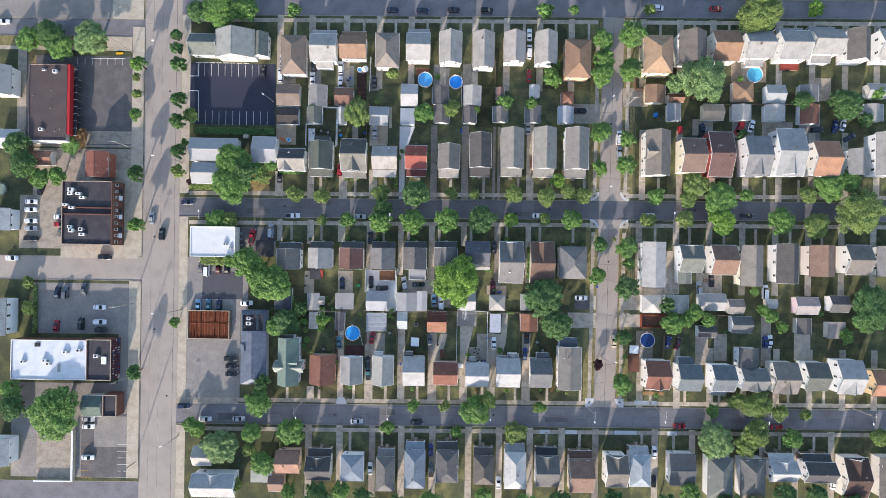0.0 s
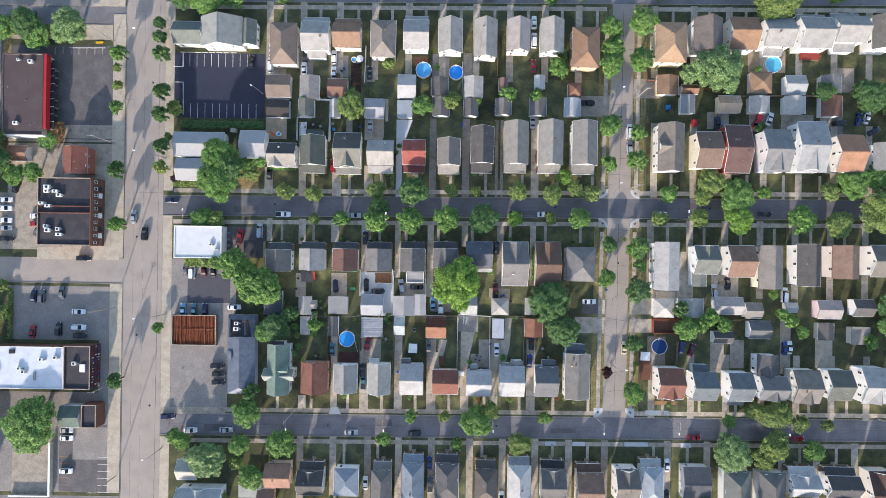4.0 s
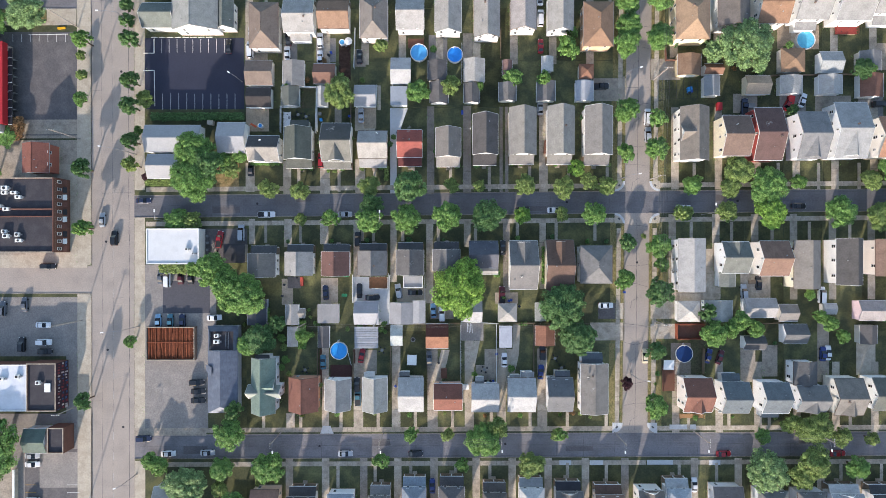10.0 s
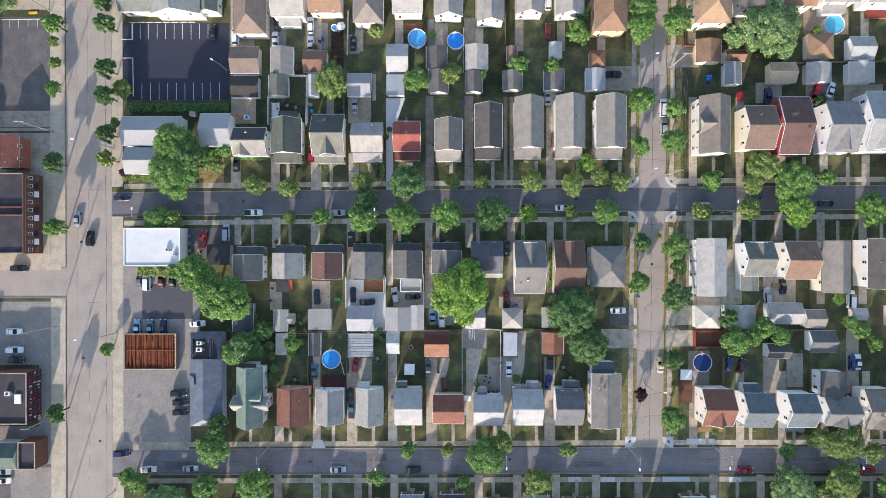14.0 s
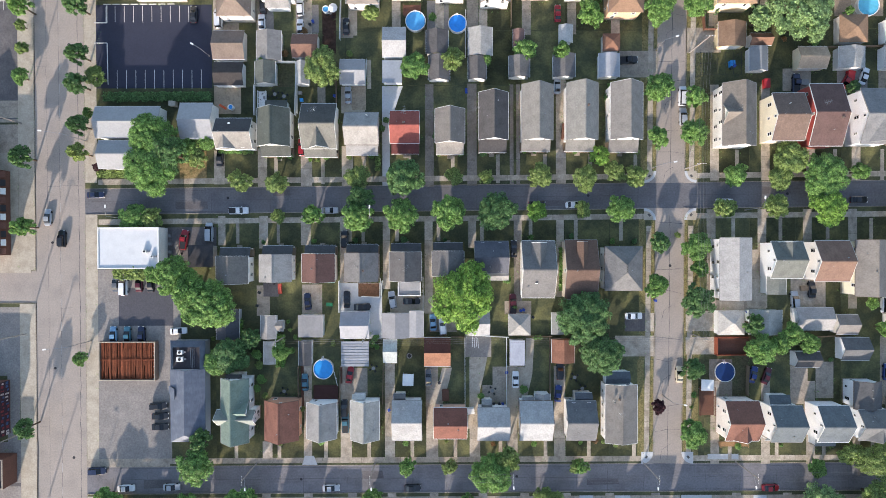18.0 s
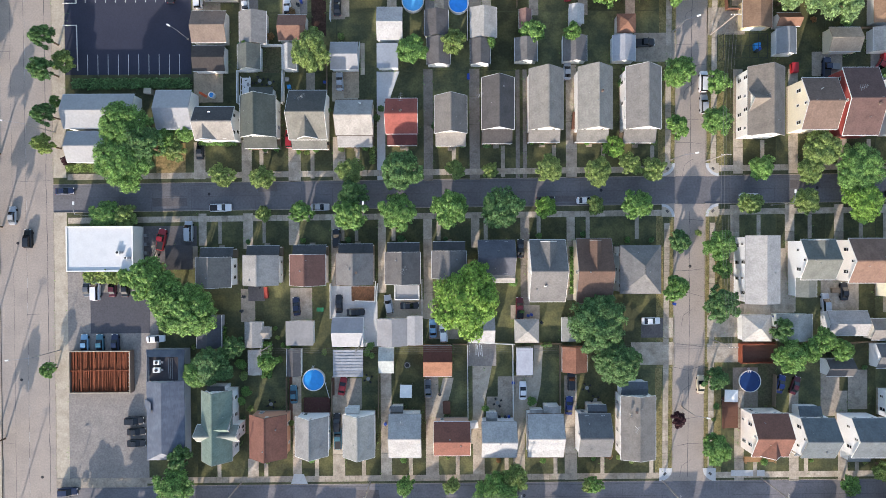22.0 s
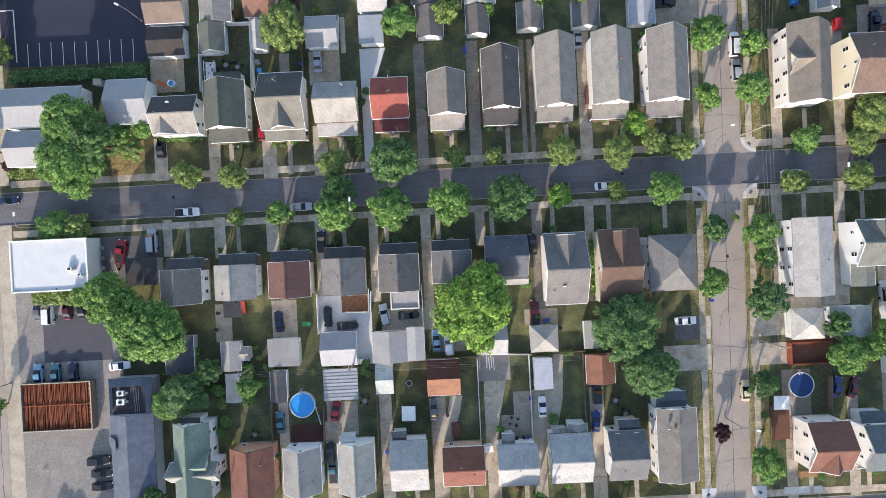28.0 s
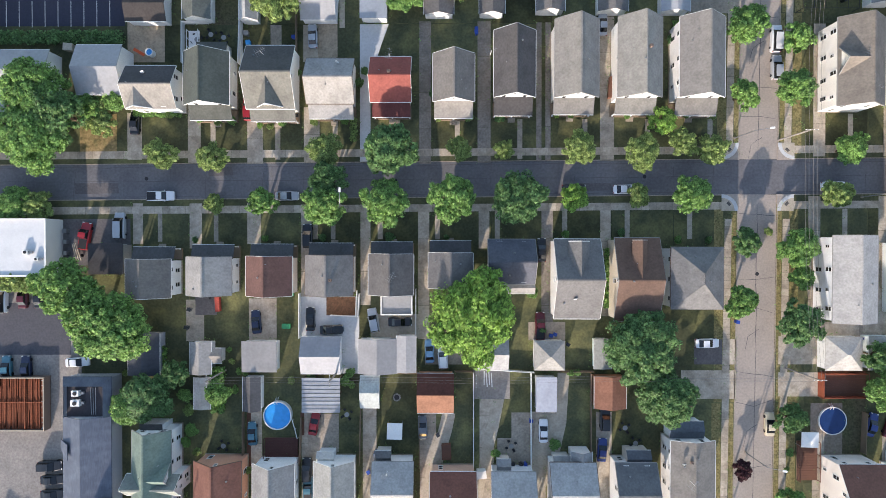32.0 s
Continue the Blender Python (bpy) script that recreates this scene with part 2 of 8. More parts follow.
def ground_piece(name, corners, top, thick, material, label, category="ground", kind="structure"):
    ob = new(name, Shape().slab([(x, y, top) for x, y in corners], thick).mesh(name, material))
    return tagged(ob, label, category, "", kind)


GROUND = 0.12          # height of lots above the carriageway


# roads, as lines across the plan
def street1(x):
    return 17.0 + 0.007 * x


def street2(x):
    return -61.0 + 0.004 * x


def top_street(x):
    return 93.3 + 0.008 * x


def side_street(y):
    return 62.4 + 0.012 * y


MAIN_L, MAIN_R = -113.6, -99.8
S1, S2, S3, SS = 3.5, 3.8, 3.4, 3.9     # half widths


# ---- ground, roads, blocks ----
tagged(new("ground", Shape().slab([(-2500, -2500, -0.15), (2500, -2500, -0.15), (2500, 2500, -0.15), (-2500, 2500, -0.15)], 0.5).mesh("ground", EARTH)),
       "wide earth and grass ground under the whole neighbourhood", "ground", "", "structure")


def strip(name, x0, y0, x1, y1, width, z, thick, material, label, category="road"):
    """A straight band of ground from one point to another."""
    d = Vector((x1 - x0, y1 - y0)).normalized() * width / 2
    return ground_piece(name, [(x0 + d.y, y0 - d.x), (x1 + d.y, y1 - d.x), (x1 - d.y, y1 + d.x), (x0 - d.y, y0 + d.x)], z, thick, material, label, category)


FAR = 420
ground_piece("road_main", [(MAIN_L, -FAR), (MAIN_R, -FAR), (MAIN_R, FAR), (MAIN_L, FAR)], 0, 0.12, MAIN_ROAD, "wide worn grey main road with dark tar seams", "road")
for nm, fn, hw in (("road_north", top_street, S3), ("road_middle", street1, S1), ("road_south", street2, S2)):
    ground_piece(nm, [(MAIN_R, fn(MAIN_R) - hw), (FAR, fn(FAR) - hw), (FAR, fn(FAR) + hw), (MAIN_R, fn(MAIN_R) + hw)], 0, 0.12, ASPHALT_SHADED if nm == "road_middle" else ASPHALT, "patched grey asphalt side street", "road")
for nm, a, b in (("road_cross_a", top_street, street1), ("road_cross_b", street1, street2)):
    ha, hb = (S3 if a is top_street else S1), (S1 if b is street1 else S2)
    y1, y0 = a(62) - ha, b(62) + hb
    strip(nm, side_street(y0), y0, side_street(y1), y1, 2 * SS, 0, 0.12, MAIN_ROAD, "worn grey concrete cross street with tar lines")
for nm, y, hw in (("road_west_a", 83.6, 3.2), ("road_west_b", -7.3, 4.4), ("road_west_c", -91.2, 3.6)):
    ground_piece(nm, [(-FAR, y - hw), (MAIN_L, y - hw), (MAIN_L, y + hw), (-FAR, y + hw)], 0, 0.12, MAIN_ROAD if nm == "road_west_b" else ASPHALT, "pale concrete side road" if nm == "road_west_b" else "worn grey asphalt side road", "road")


def block(name, corners, material, label):
    """A raised block of ground with a concrete kerb round it."""
    ground_piece(name, corners, GROUND, 0.3, material, label, "lawn")
    s = Shape()
    n = len(corners)
    mid = sum((Vector(c) for c in corners), Vector((0, 0))) / n
    inner = []
    for c in corners:
        v = Vector(c)
        d = v - mid
        inner.append((v.x - math.copysign(0.16, d.x), v.y - math.copysign(0.16, d.y)))
    for i in range(n):
        a, b, c, d = corners[i], corners[(i + 1) % n], inner[(i + 1) % n], inner[i]
        s.slab([(*a, GROUND + 0.02), (*b, GROUND + 0.02), (*c, GROUND + 0.02), (*d, GROUND + 0.02)], 0.25)
    tagged(new("kerb", s.mesh("kerb", CONCRETE)), "low concrete kerb along the street edge", "kerb", "", "structure")


def quad(x0, x1, lo, hi, dlo, dhi):
    """Corners of a block between two streets; x0, x1 are numbers or the side street's edge."""
    out = []
    for xf, yf, dy in ((x0, lo, dlo), (x1, lo, dlo), (x1, hi, dhi), (x0, hi, dhi)):
        y = yf(60) + dy if callable(yf) else yf
        x = xf(y) if callable(xf) else xf
        out.append((x, (yf(x) + dy) if callable(yf) else yf))
    return out


west = lambda y: side_street(y) - SS
east = lambda y: side_street(y) + SS
for nm, x0, x1 in (("mid", MAIN_R, west), ("east", east, FAR)):
    block("lawn_north_" + nm, quad(x0, x1, street1, top_street, S1, -S3), LAWN, "patchy mown grass of the back yards and front lawns")
    block("lawn_south_" + nm, quad(x0, x1, street2, street1, S2, -S1), LAWN, "patchy mown grass of the back yards and front lawns")
block("lawn_far", quad(MAIN_R, FAR, -FAR, street2, 0, -S2), LAWN, "patchy mown grass of the front lawns")
block("lawn_top", quad(MAIN_R, FAR, top_street, FAR, S3, 0), LAWN, "mown grass beyond the northern street")
for nm, lo, hi in (("a", 86.8, FAR), ("b", -2.9, 80.4), ("c", -87.6, -11.7), ("d", -FAR, -94.8)):
    block("lawn_west_" + nm, [(-FAR, lo), (MAIN_L, lo), (MAIN_L, hi), (-FAR, hi)], LAWN, "rough grass behind the shops")


# rounded street corners with ramps and tactile panels
TACTILE = mat("tactile_panel", "55524f", 0.85, 0.4, 0.8, 0.15, 0.2, bump=0.4)


def corner_ramp(sx, sy, street, half, paving_mat, r=3.3):
    """A rounded corner: sx, sy point from the crossing into the block."""
    y = street(62) + sy * half
    x = side_street(y) + sx * SS
    t = thing("corner_ramp", x + sx * r, y + sy * r, GROUND, 0, "rounded pale concrete street corner with a dark tactile panel", "pavement", "street corners", "structure")
    n = 12
    arc = [(-sx * math.cos(1.5708 * k / n), -sy * math.sin(1.5708 * k / n)) for k in range(n + 1)]
    if sx * sy < 0:
        arc = arc[::-1]
    part("pad", Shape().slab([(0, 0, 0.05)] + [((r - 0.7) * a, (r - 0.7) * b, 0.05) for a, b in arc], 0.15), paving_mat, t)
    kerb, gap = Shape(), Shape()
    for (a, b), (c, d) in zip(arc, arc[1:]):
        kerb.slab([((r - 0.7) * a, (r - 0.7) * b, 0.06), (r * a, r * b, 0.06), (r * c, r * d, 0.06), ((r - 0.7) * c, (r - 0.7) * d, 0.06)], 0.2)
        gap.slab([(r * a, r * b, 0.04), (-sx * (r + 0.1), -sy * (r + 0.1), 0.04), (r * c, r * d, 0.04)], 0.15)
    part("kerb", kerb, NEWCON, t)
    part("road_edge", gap, MAIN_ROAD, t)
    for k in range(1):
        a = 0.785
        part("tactile_panel", Shape().box(-0.28, 0.28, -0.42, 0.42, 0.05, 0.062), TACTILE, t, "", (-sx * (r - 1.3) * math.cos(a), -sy * (r - 1.3) * math.sin(a), 0), math.atan2(-sy * math.sin(a), -sx * math.cos(a)))


for sx in (-1, 1):
    corner_ramp(sx, 1, street1, S1, PALE)
    corner_ramp(sx, -1, street1, S1, PALE)
    corner_ramp(sx, 1, street2, S2, NEWCON)


# ---- houses ----
def win_mesh(w, h):
    """A sash window's frame that stands 4 cm proud of a wall facing -y, and its panes."""
    f = Shape()
    f.box(-w / 2, -w / 2 + 0.09, -0.06, 0.02, 0, h).box(w / 2 - 0.09, w / 2, -0.06, 0.02, 0, h)
    f.box(-w / 2 + 0.09, w / 2 - 0.09, -0.06, 0.02, h - 0.1, h).box(-w / 2 + 0.09, w / 2 - 0.09, -0.05, 0.02, h * 0.5 - 0.03, h * 0.5 + 0.03)
    f.box(-w / 2 - 0.05, w / 2 + 0.05, -0.12, 0.02, -0.08, 0)
    p = Shape().box(-w / 2 + 0.09, w / 2 - 0.09, -0.02, 0.01, 0, h - 0.1)
    return f.mesh("window", WHITE), p.mesh("pane", PANE)


WIN = {"tall": win_mesh(0.95, 1.5), "small": win_mesh(0.7, 0.9)}
DOOR = Shape().box(-0.5, 0.5, -0.06, 0.02, 0, 2.05).box(-0.6, -0.5, -0.08, 0.02, 0, 2.15).box(0.5, 0.6, -0.08, 0.02, 0, 2.15).mesh("door", WHITE)
VENT = Shape().tube(0, 0, 0, 0.55, 0.07, n=8).mesh("vent_pipe", STEEL)
TURBINE = Shape().tube(0, 0, 0, 0.2, 0.14, n=10).tube(0, 0, 0.2, 0.42, 0.2, 0.12, n=10).mesh("roof_vent", STEEL)
POST = Shape().box(-0.09, 0.09, -0.09, 0.09, 0, 2.5).box(-0.14, 0.14, -0.14, 0.14, 0, 0.15).box(-0.13, 0.13, -0.13, 0.13, 2.38, 2.5).mesh("porch_post", WHITE)
rng = random.Random(4)


def window_on(parent, x, y, z, rz, kind="tall"):
    f = part("window", WIN[kind][0], None, parent, "", (x, y, z), radians(rz))
    part("pane", WIN[kind][1], None, f)


def gable(w, d, z, rise, axis, thick=0.16):
    """Two roof slopes over a w by d plan (outer edges), eaves at z."""
    out = []
    for q in (-1, 1):
        if axis == "x":
            pts = [(-w / 2, q * d / 2, z), (w / 2, q * d / 2, z), (w / 2, 0, z + rise), (-w / 2, 0, z + rise)]
        else:
            pts = [(q * w / 2, d / 2, z), (q * w / 2, -d / 2, z), (0, -d / 2, z + rise), (0, d / 2, z + rise)]
        out.append(Shape().slab(pts if q < 0 else pts[::-1], thick))
    return out


def hip(w, d, z, rise, thick=0.16):
    """Four hipped slopes."""
    m = min(w, d) / 2 * 0.99
    a, b = w / 2, d / 2
    rx, ry = max(a - m, 0.02), max(b - m, 0.02)
    top = z + rise
    return [Shape().slab(p, thick) for p in (
        [(-a, -b, z), (a, -b, z), (rx, -ry, top), (-rx, -ry, top)], [(a, -b, z), (a, b, z), (rx, ry, top), (rx, -ry, top)],
        [(a, b, z), (-a, b, z), (-rx, ry, top), (rx, ry, top)], [(-a, b, z), (-a, -b, z), (-rx, -ry, top), (-rx, ry, top)])]


def body(w, d, z, rise, axis, hipped):
    """Walls with their gable triangles."""
    a, b = w / 2, d / 2
    s = Shape()
    if hipped:
        return s.box(-a, a, -b, b, 0, z)
    if axis == "x":
        pts = [(x, y, q) for x in (-a, a) for y, q in ((-b, 0), (b, 0), (b, z), (0, z + rise), (-b, z))]
    else:
        pts = [(y, x, q) for x in (b, -b) for y, q in ((-a, 0), (a, 0), (a, z), (0, z + rise), (-a, z))]
    return s.poly(pts, [(4, 3, 2, 1, 0), (5, 6, 7, 8, 9), (0, 1, 6, 5), (1, 2, 7, 6), (2, 3, 8, 7), (3, 4, 9, 8), (4, 0, 5, 9)])


PLOTS = []          # footprints, for the weeds along the walls


def house(x, y, w, d, axis="y", roof="77767a", wall="c9c6bf", z=5.3, rise=3.0, porch="", pdep=2.2, proof="", dormer="", chimney=None, rz=-0.2, hipped=False, label="", rear=0, vents=2, trim=True, north_shade="", lift=0.08, dwid=5.0, doff=0.0):
    """A timber house. w, d: the roof's outer edges; porch: n, s, e or w side; dormer: side of a cross gable on the
    roof; rear: depth of a low rear wing on the side away from the porch; a second roof colour paints shade onto the
    north slope.
    """
    words = label or "two-storey timber house with a shingled roof"
    h = thing("house", x, y, GROUND, rz, words, "house")
    PLOTS.append((x, y, w - 0.7, d - 0.7))
    o = 0.38
    if axis == "y" and not hipped and rise > 2:
        rise *= 1.13
    slope = rise / ((d if axis == "x" else w) / 2)
    ww, wd = w - 2 * o, d - 2 * o
    trimm = rng.choice((WHITE, WHITE, TRIM_GREY, TRIM_GREY, TRIM_BROWN))
    wallm = siding(wall)
    wrise = slope * ((wd if axis == "x" else ww) / 2)
    part("wall", body(ww, wd, z + (0 if hipped else slope * o) - 0.2, wrise, axis, hipped), wallm, h)
    part("foundation", Shape().box(-ww / 2 - 0.05, ww / 2 + 0.05, -wd / 2 - 0.05, wd / 2 + 0.05, -0.3, 0.45), CONCRETE, h)
    roofm = shingle(roof)
    rf = None
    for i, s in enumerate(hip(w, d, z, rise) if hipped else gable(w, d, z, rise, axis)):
        # the second slope can take a darker colour with the north side's shade painted in
        slope_ob = part("roof_slope", s, shingle(north_shade) if north_shade and i == 1 else roofm, h)
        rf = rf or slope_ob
    if not hipped:
        c = Shape()
        if axis == "x":
            c.box(-w / 2, w / 2, -0.14, 0.14, z + rise - 0.05, z + rise + 0.035)
        else:
            c.box(-0.14, 0.14, -d / 2, d / 2, z + rise - 0.05, z + rise + 0.035)
        part("ridge_cap", c, roofm, rf)
        # white barge boards along the gable ends
        if trim:
            for q in (-1, 1):
                b = Shape()
                for k in (-1, 1):
                    if axis == "x":
                        b.slab([(q * (w / 2 + 0.03), k * d / 2, z - 0.01), (q * (w / 2 + 0.03), 0, z + rise - 0.01), (q * (w / 2 + 0.09), 0, z + rise - 0.01), (q * (w / 2 + 0.09), k * d / 2, z - 0.01)][::(-1 if q * k < 0 else 1)], 0.2)
                    else:
                        b.slab([(k * w / 2, q * (d / 2 + 0.03), z - 0.01), (0, q * (d / 2 + 0.03), z + rise - 0.01), (0, q * (d / 2 + 0.09), z + rise - 0.01), (k * w / 2, q * (d / 2 + 0.09), z - 0.01)][::(1 if q * k < 0 else -1)], 0.2)
                part("barge_board", b, trimm, rf)
    # gutters along the eaves
    for q in (-1, 1):
        if axis == "x":
            g = Shape().box(-w / 2, w / 2, q * (d / 2 + 0.07) - 0.06, q * (d / 2 + 0.07) + 0.06, z - 0.17, z - 0.03)
        else:
            g = Shape().box(q * (w / 2 + 0.05) - 0.045, q * (w / 2 + 0.05) + 0.045, -d / 2, d / 2, z - 0.17, z - 0.03)
        part("gutter", g, trimm, rf)
    if chimney is None:
        chimney = rng.random() < 0.3
    if chimney:
        cx, cy = (rng.uniform(-0.3, 0.3) * w, rng.choice((-1, 1)) * d * 0.08) if axis == "x" else (rng.choice((-1, 1)) * w * 0.1, rng.uniform(-0.3, 0.3) * d)
        ch = part("chimney", Shape().box(-0.22, 0.22, -0.22, 0.22, z + rise * 0.45, z + rise - 0.02).box(-0.27, 0.27, -0.27, 0.27, z + rise - 0.02, z + rise + 0.07), STACK, h, "sooty brick chimney stack", (cx, cy, 0))
        part("flue", Shape().tube(0, 0, z + rise + 0.34, z + rise + 0.5, 0.1, n=8), DARK, ch)
    for _ in range(vents):
        vx, vy = rng.uniform(-0.35, 0.35) * w, rng.uniform(-0.35, 0.35) * d
        vz = z + rise - slope * abs(vy if axis == "x" else vx)
        if hipped:
            vz = z + min((w / 2 - abs(vx)), (d / 2 - abs(vy))) * rise / (min(w, d) / 2) - 0.05
        part(*(("vent_pipe", VENT) if rng.random() < 0.6 else ("roof_vent", TURBINE)), None, h, "", (vx, vy, vz - 0.1))
    # windows on the four sides
    rows = ([3.7] if z > 4.6 and abs(x) > 90 else [1.2, 3.7] if z > 4.6 else [1.1])
    for zz in rows:
        for q in (-1, 1):
            for fx in (() if q * (y - 3) > 12 else (-0.28, 0.28) if zz > 2 else (-0.3,)):
                window_on(h, fx * ww, q * wd / 2, zz, 0 if q < 0 else 180)
            nn = max(2, int(wd / 3.6)) if q * x < -40 else 0 if q * x > 20 else (1 if zz > 2 or z < 4.6 else 0)
            for k in range(nn):
                window_on(h, q * ww / 2, -wd / 2 + wd * (k + 0.5) / nn + rng.uniform(-0.4, 0.4), zz, 90 if q > 0 else -90, rng.choice(("tall", "tall", "small")))
    if not hipped and rise > 2.2:
        for q in (-1, 1):
            if axis == "x":
                if q * x < 20:
                    window_on(h, q * ww / 2, 0, z + 0.5, 90 if q > 0 else -90, "small")
            elif q * (y - 3) < 12:
                window_on(h, 0, q * wd / 2, z + 0.5, 0 if q < 0 else 180, "small")
    # porch: floor, posts and a lean-to roof
    if porch:
        q = -1 if porch == "s" else 1
        pw = w * 0.94
        y0, y1 = q * wd / 2, q * (d / 2 + pdep)
        fl = Shape().box(-pw / 2, pw / 2, min(y0, y1) + 0.2, max(y0, y1) - 0.2, 0, 0.5)
        part("porch_floor", fl, TIMBER, h)
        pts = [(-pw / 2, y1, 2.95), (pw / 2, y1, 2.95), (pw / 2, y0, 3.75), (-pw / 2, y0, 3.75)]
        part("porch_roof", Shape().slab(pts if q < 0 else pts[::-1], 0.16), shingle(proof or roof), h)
        part("porch_fascia", Shape().box(-pw / 2, pw / 2, y1 + (-0.1 if q < 0 else 0.02), y1 + (-0.02 if q < 0 else 0.1), 2.68, 2.93), WHITE, h)
        for fx in (-0.46, 0, 0.46):
            part("porch_post", POST, None, h, "", (fx * pw, y1 - q * 0.35, 0.45))
        st = Shape()
        for k in range(3):
            a, b = sorted((y1 + q * (0.28 * k - 0.2), y1 + q * (0.28 * k + 0.08)))
            st.box(-0.7, 0.7, a, b, 0, 0.48 - 0.16 * k)
        part("steps", st, CONCRETE, h)
        part("door", DOOR, None, h, "", (ww * 0.2, q * (wd / 2), 0.5), 0 if q < 0 else math.pi)
    if rear:
        q = 1 if porch == "s" else -1
        y0, y1 = sorted((q * wd / 2, q * (d / 2 + rear)))
        rw = w * 0.62
        part("rear_wing", Shape().box(-rw / 2, rw / 2, y0, y1, 0, 2.7), wallm, h)
        e = q * (d / 2 + rear + 0.25)
        pts = [(-rw / 2 - 0.25, e, 2.75), (rw / 2 + 0.25, e, 2.75), (rw / 2 + 0.25, q * wd / 2, 3.4), (-rw / 2 - 0.25, q * wd / 2, 3.4)]
        part("rear_roof", Shape().slab(pts if q < 0 else pts[::-1], 0.14), shingle(proof or roof), h)
    # dormers: a cross gable that rises from one slope
    for side in dormer:
        span = (d if axis == "x" else w) / 2
        dw, dr = min(dwid, (w if axis == "x" else d) * 0.6), rise * (1.06 - lift)
        dz = z + rise * lift
        s, wl = Shape(), Shape()
        far = span * 0.9
        # local frame: u across, v outwards
        def tr(u, v, zz):
            u += doff
            return {"s": (u, -v, zz), "n": (-u, v, zz), "e": (v, u, zz), "w": (-v, -u, zz)}[side]
        e = dw / 2
        for k in (-1, 1):
            pts = [tr(k * e, far + 0.3, dz), tr(0, far + 0.3, dz + dr * 0.85), tr(0, 0.02, dz + dr * 0.85), tr(k * e, 0.02, dz)]
            s.slab(pts if k > 0 else pts[::-1], 0.14)
        i = e - 0.3
        wl.poly([tr(-i, far, z - 0.1), tr(i, far, z - 0.1), tr(i, far, dz + 0.05), tr(0, far, dz + dr * 0.68), tr(-i, far, dz + 0.05),
                 tr(-i, 0.3, z - 0.1), tr(i, 0.3, z - 0.1), tr(i, 0.3, dz + 0.05), tr(0, 0.3, dz + dr * 0.68), tr(-i, 0.3, dz + 0.05)],
                [(0, 1, 2, 3, 4), (9, 8, 7, 6, 5), (0, 5, 6, 1), (1, 6, 7, 2), (2, 7, 8, 3), (3, 8, 9, 4), (4, 9, 5, 0)])
        dm = part("dormer", wl, wallm, h)
        part("dormer_roof", s, roofm, dm)
        bb = Shape()
        for k in (-1, 1):
            bb.beam(tr(k * e, far + 0.36, dz - 0.06), tr(0, far + 0.36, dz + dr * 0.85 - 0.06), 0.14)
        part("dormer_trim", bb, trimm, dm)
    return h


def garage(x, y, w, d, axis="x", roof="8d8b88", wall="c4c0b8", z=2.5, rise=1.3, door="s", hipped=False, flat=False, rz=-0.2, label="", mat_kind=shingle, name="garage", north_shade=""):
    """A low outbuilding with an up-and-over door."""
    g = thing(name, x, y, GROUND, rz, label or "small detached timber garage with a pitched shingle roof", "garage")
    PLOTS.append((x, y, w - 0.5, d - 0.5))
    o = 0.25
    ww, wd = w - 2 * o, d - 2 * o
    s = Shape()
    if flat:
        part("wall", Shape().box(-ww / 2, ww / 2, -wd / 2, wd / 2, 0, z), siding(wall), g)
        s.slab([(-w / 2, -d / 2, z + 0.1), (w / 2, -d / 2, z + 0.1), (w / 2, d / 2, z + 0.25), (-w / 2, d / 2, z + 0.25)], 0.14)
        part("roof", s, mat_kind(roof), g)
    else:
        slope = rise / ((d if axis == "x" else w) / 2)
        part("wall", body(ww, wd, z + (0 if hipped else slope * o) - 0.17, slope * ((wd if axis == "x" else ww) / 2), axis, hipped), siding(wall), g)
        rf = None
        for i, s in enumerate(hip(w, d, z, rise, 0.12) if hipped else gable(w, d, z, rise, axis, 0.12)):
            # the north slope's shade is painted in as a second roof colour
            slope_ob = part("roof_slope", s, mat_kind(north_shade if north_shade and i == 1 else roof), g)
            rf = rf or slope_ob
        if not hipped:
            for q in (-1, 1):
                b = Shape()
                if axis == "x":
                    b.box(-w / 2, w / 2, q * (d / 2 + 0.05) - 0.04, q * (d / 2 + 0.05) + 0.04, z - 0.15, z - 0.02)
                else:
                    b.box(q * (w / 2 + 0.05) - 0.04, q * (w / 2 + 0.05) + 0.04, -d / 2, d / 2, z - 0.15, z - 0.02)
                part("gutter", b, WHITE, rf)
    dw = min((ww if door in "ns" else wd) * 0.7, 4.8)
    q = -1 if door in "sw" else 1
    pan = Shape()
    for k in range(4):
        pan.box(-dw / 2, dw / 2, -0.05, 0.02, 0.02 + k * 0.5, 0.48 + k * 0.5)
    ang = {"s": 0, "n": 180, "e": 90, "w": -90}[door]
    loc = {"s": (0, -wd / 2, 0), "n": (0, wd / 2, 0), "e": (ww / 2, 0, 0), "w": (-ww / 2, 0, 0)}[door]
    part("garage_door", pan, WHITE, g, "", loc, radians(ang))
    return g


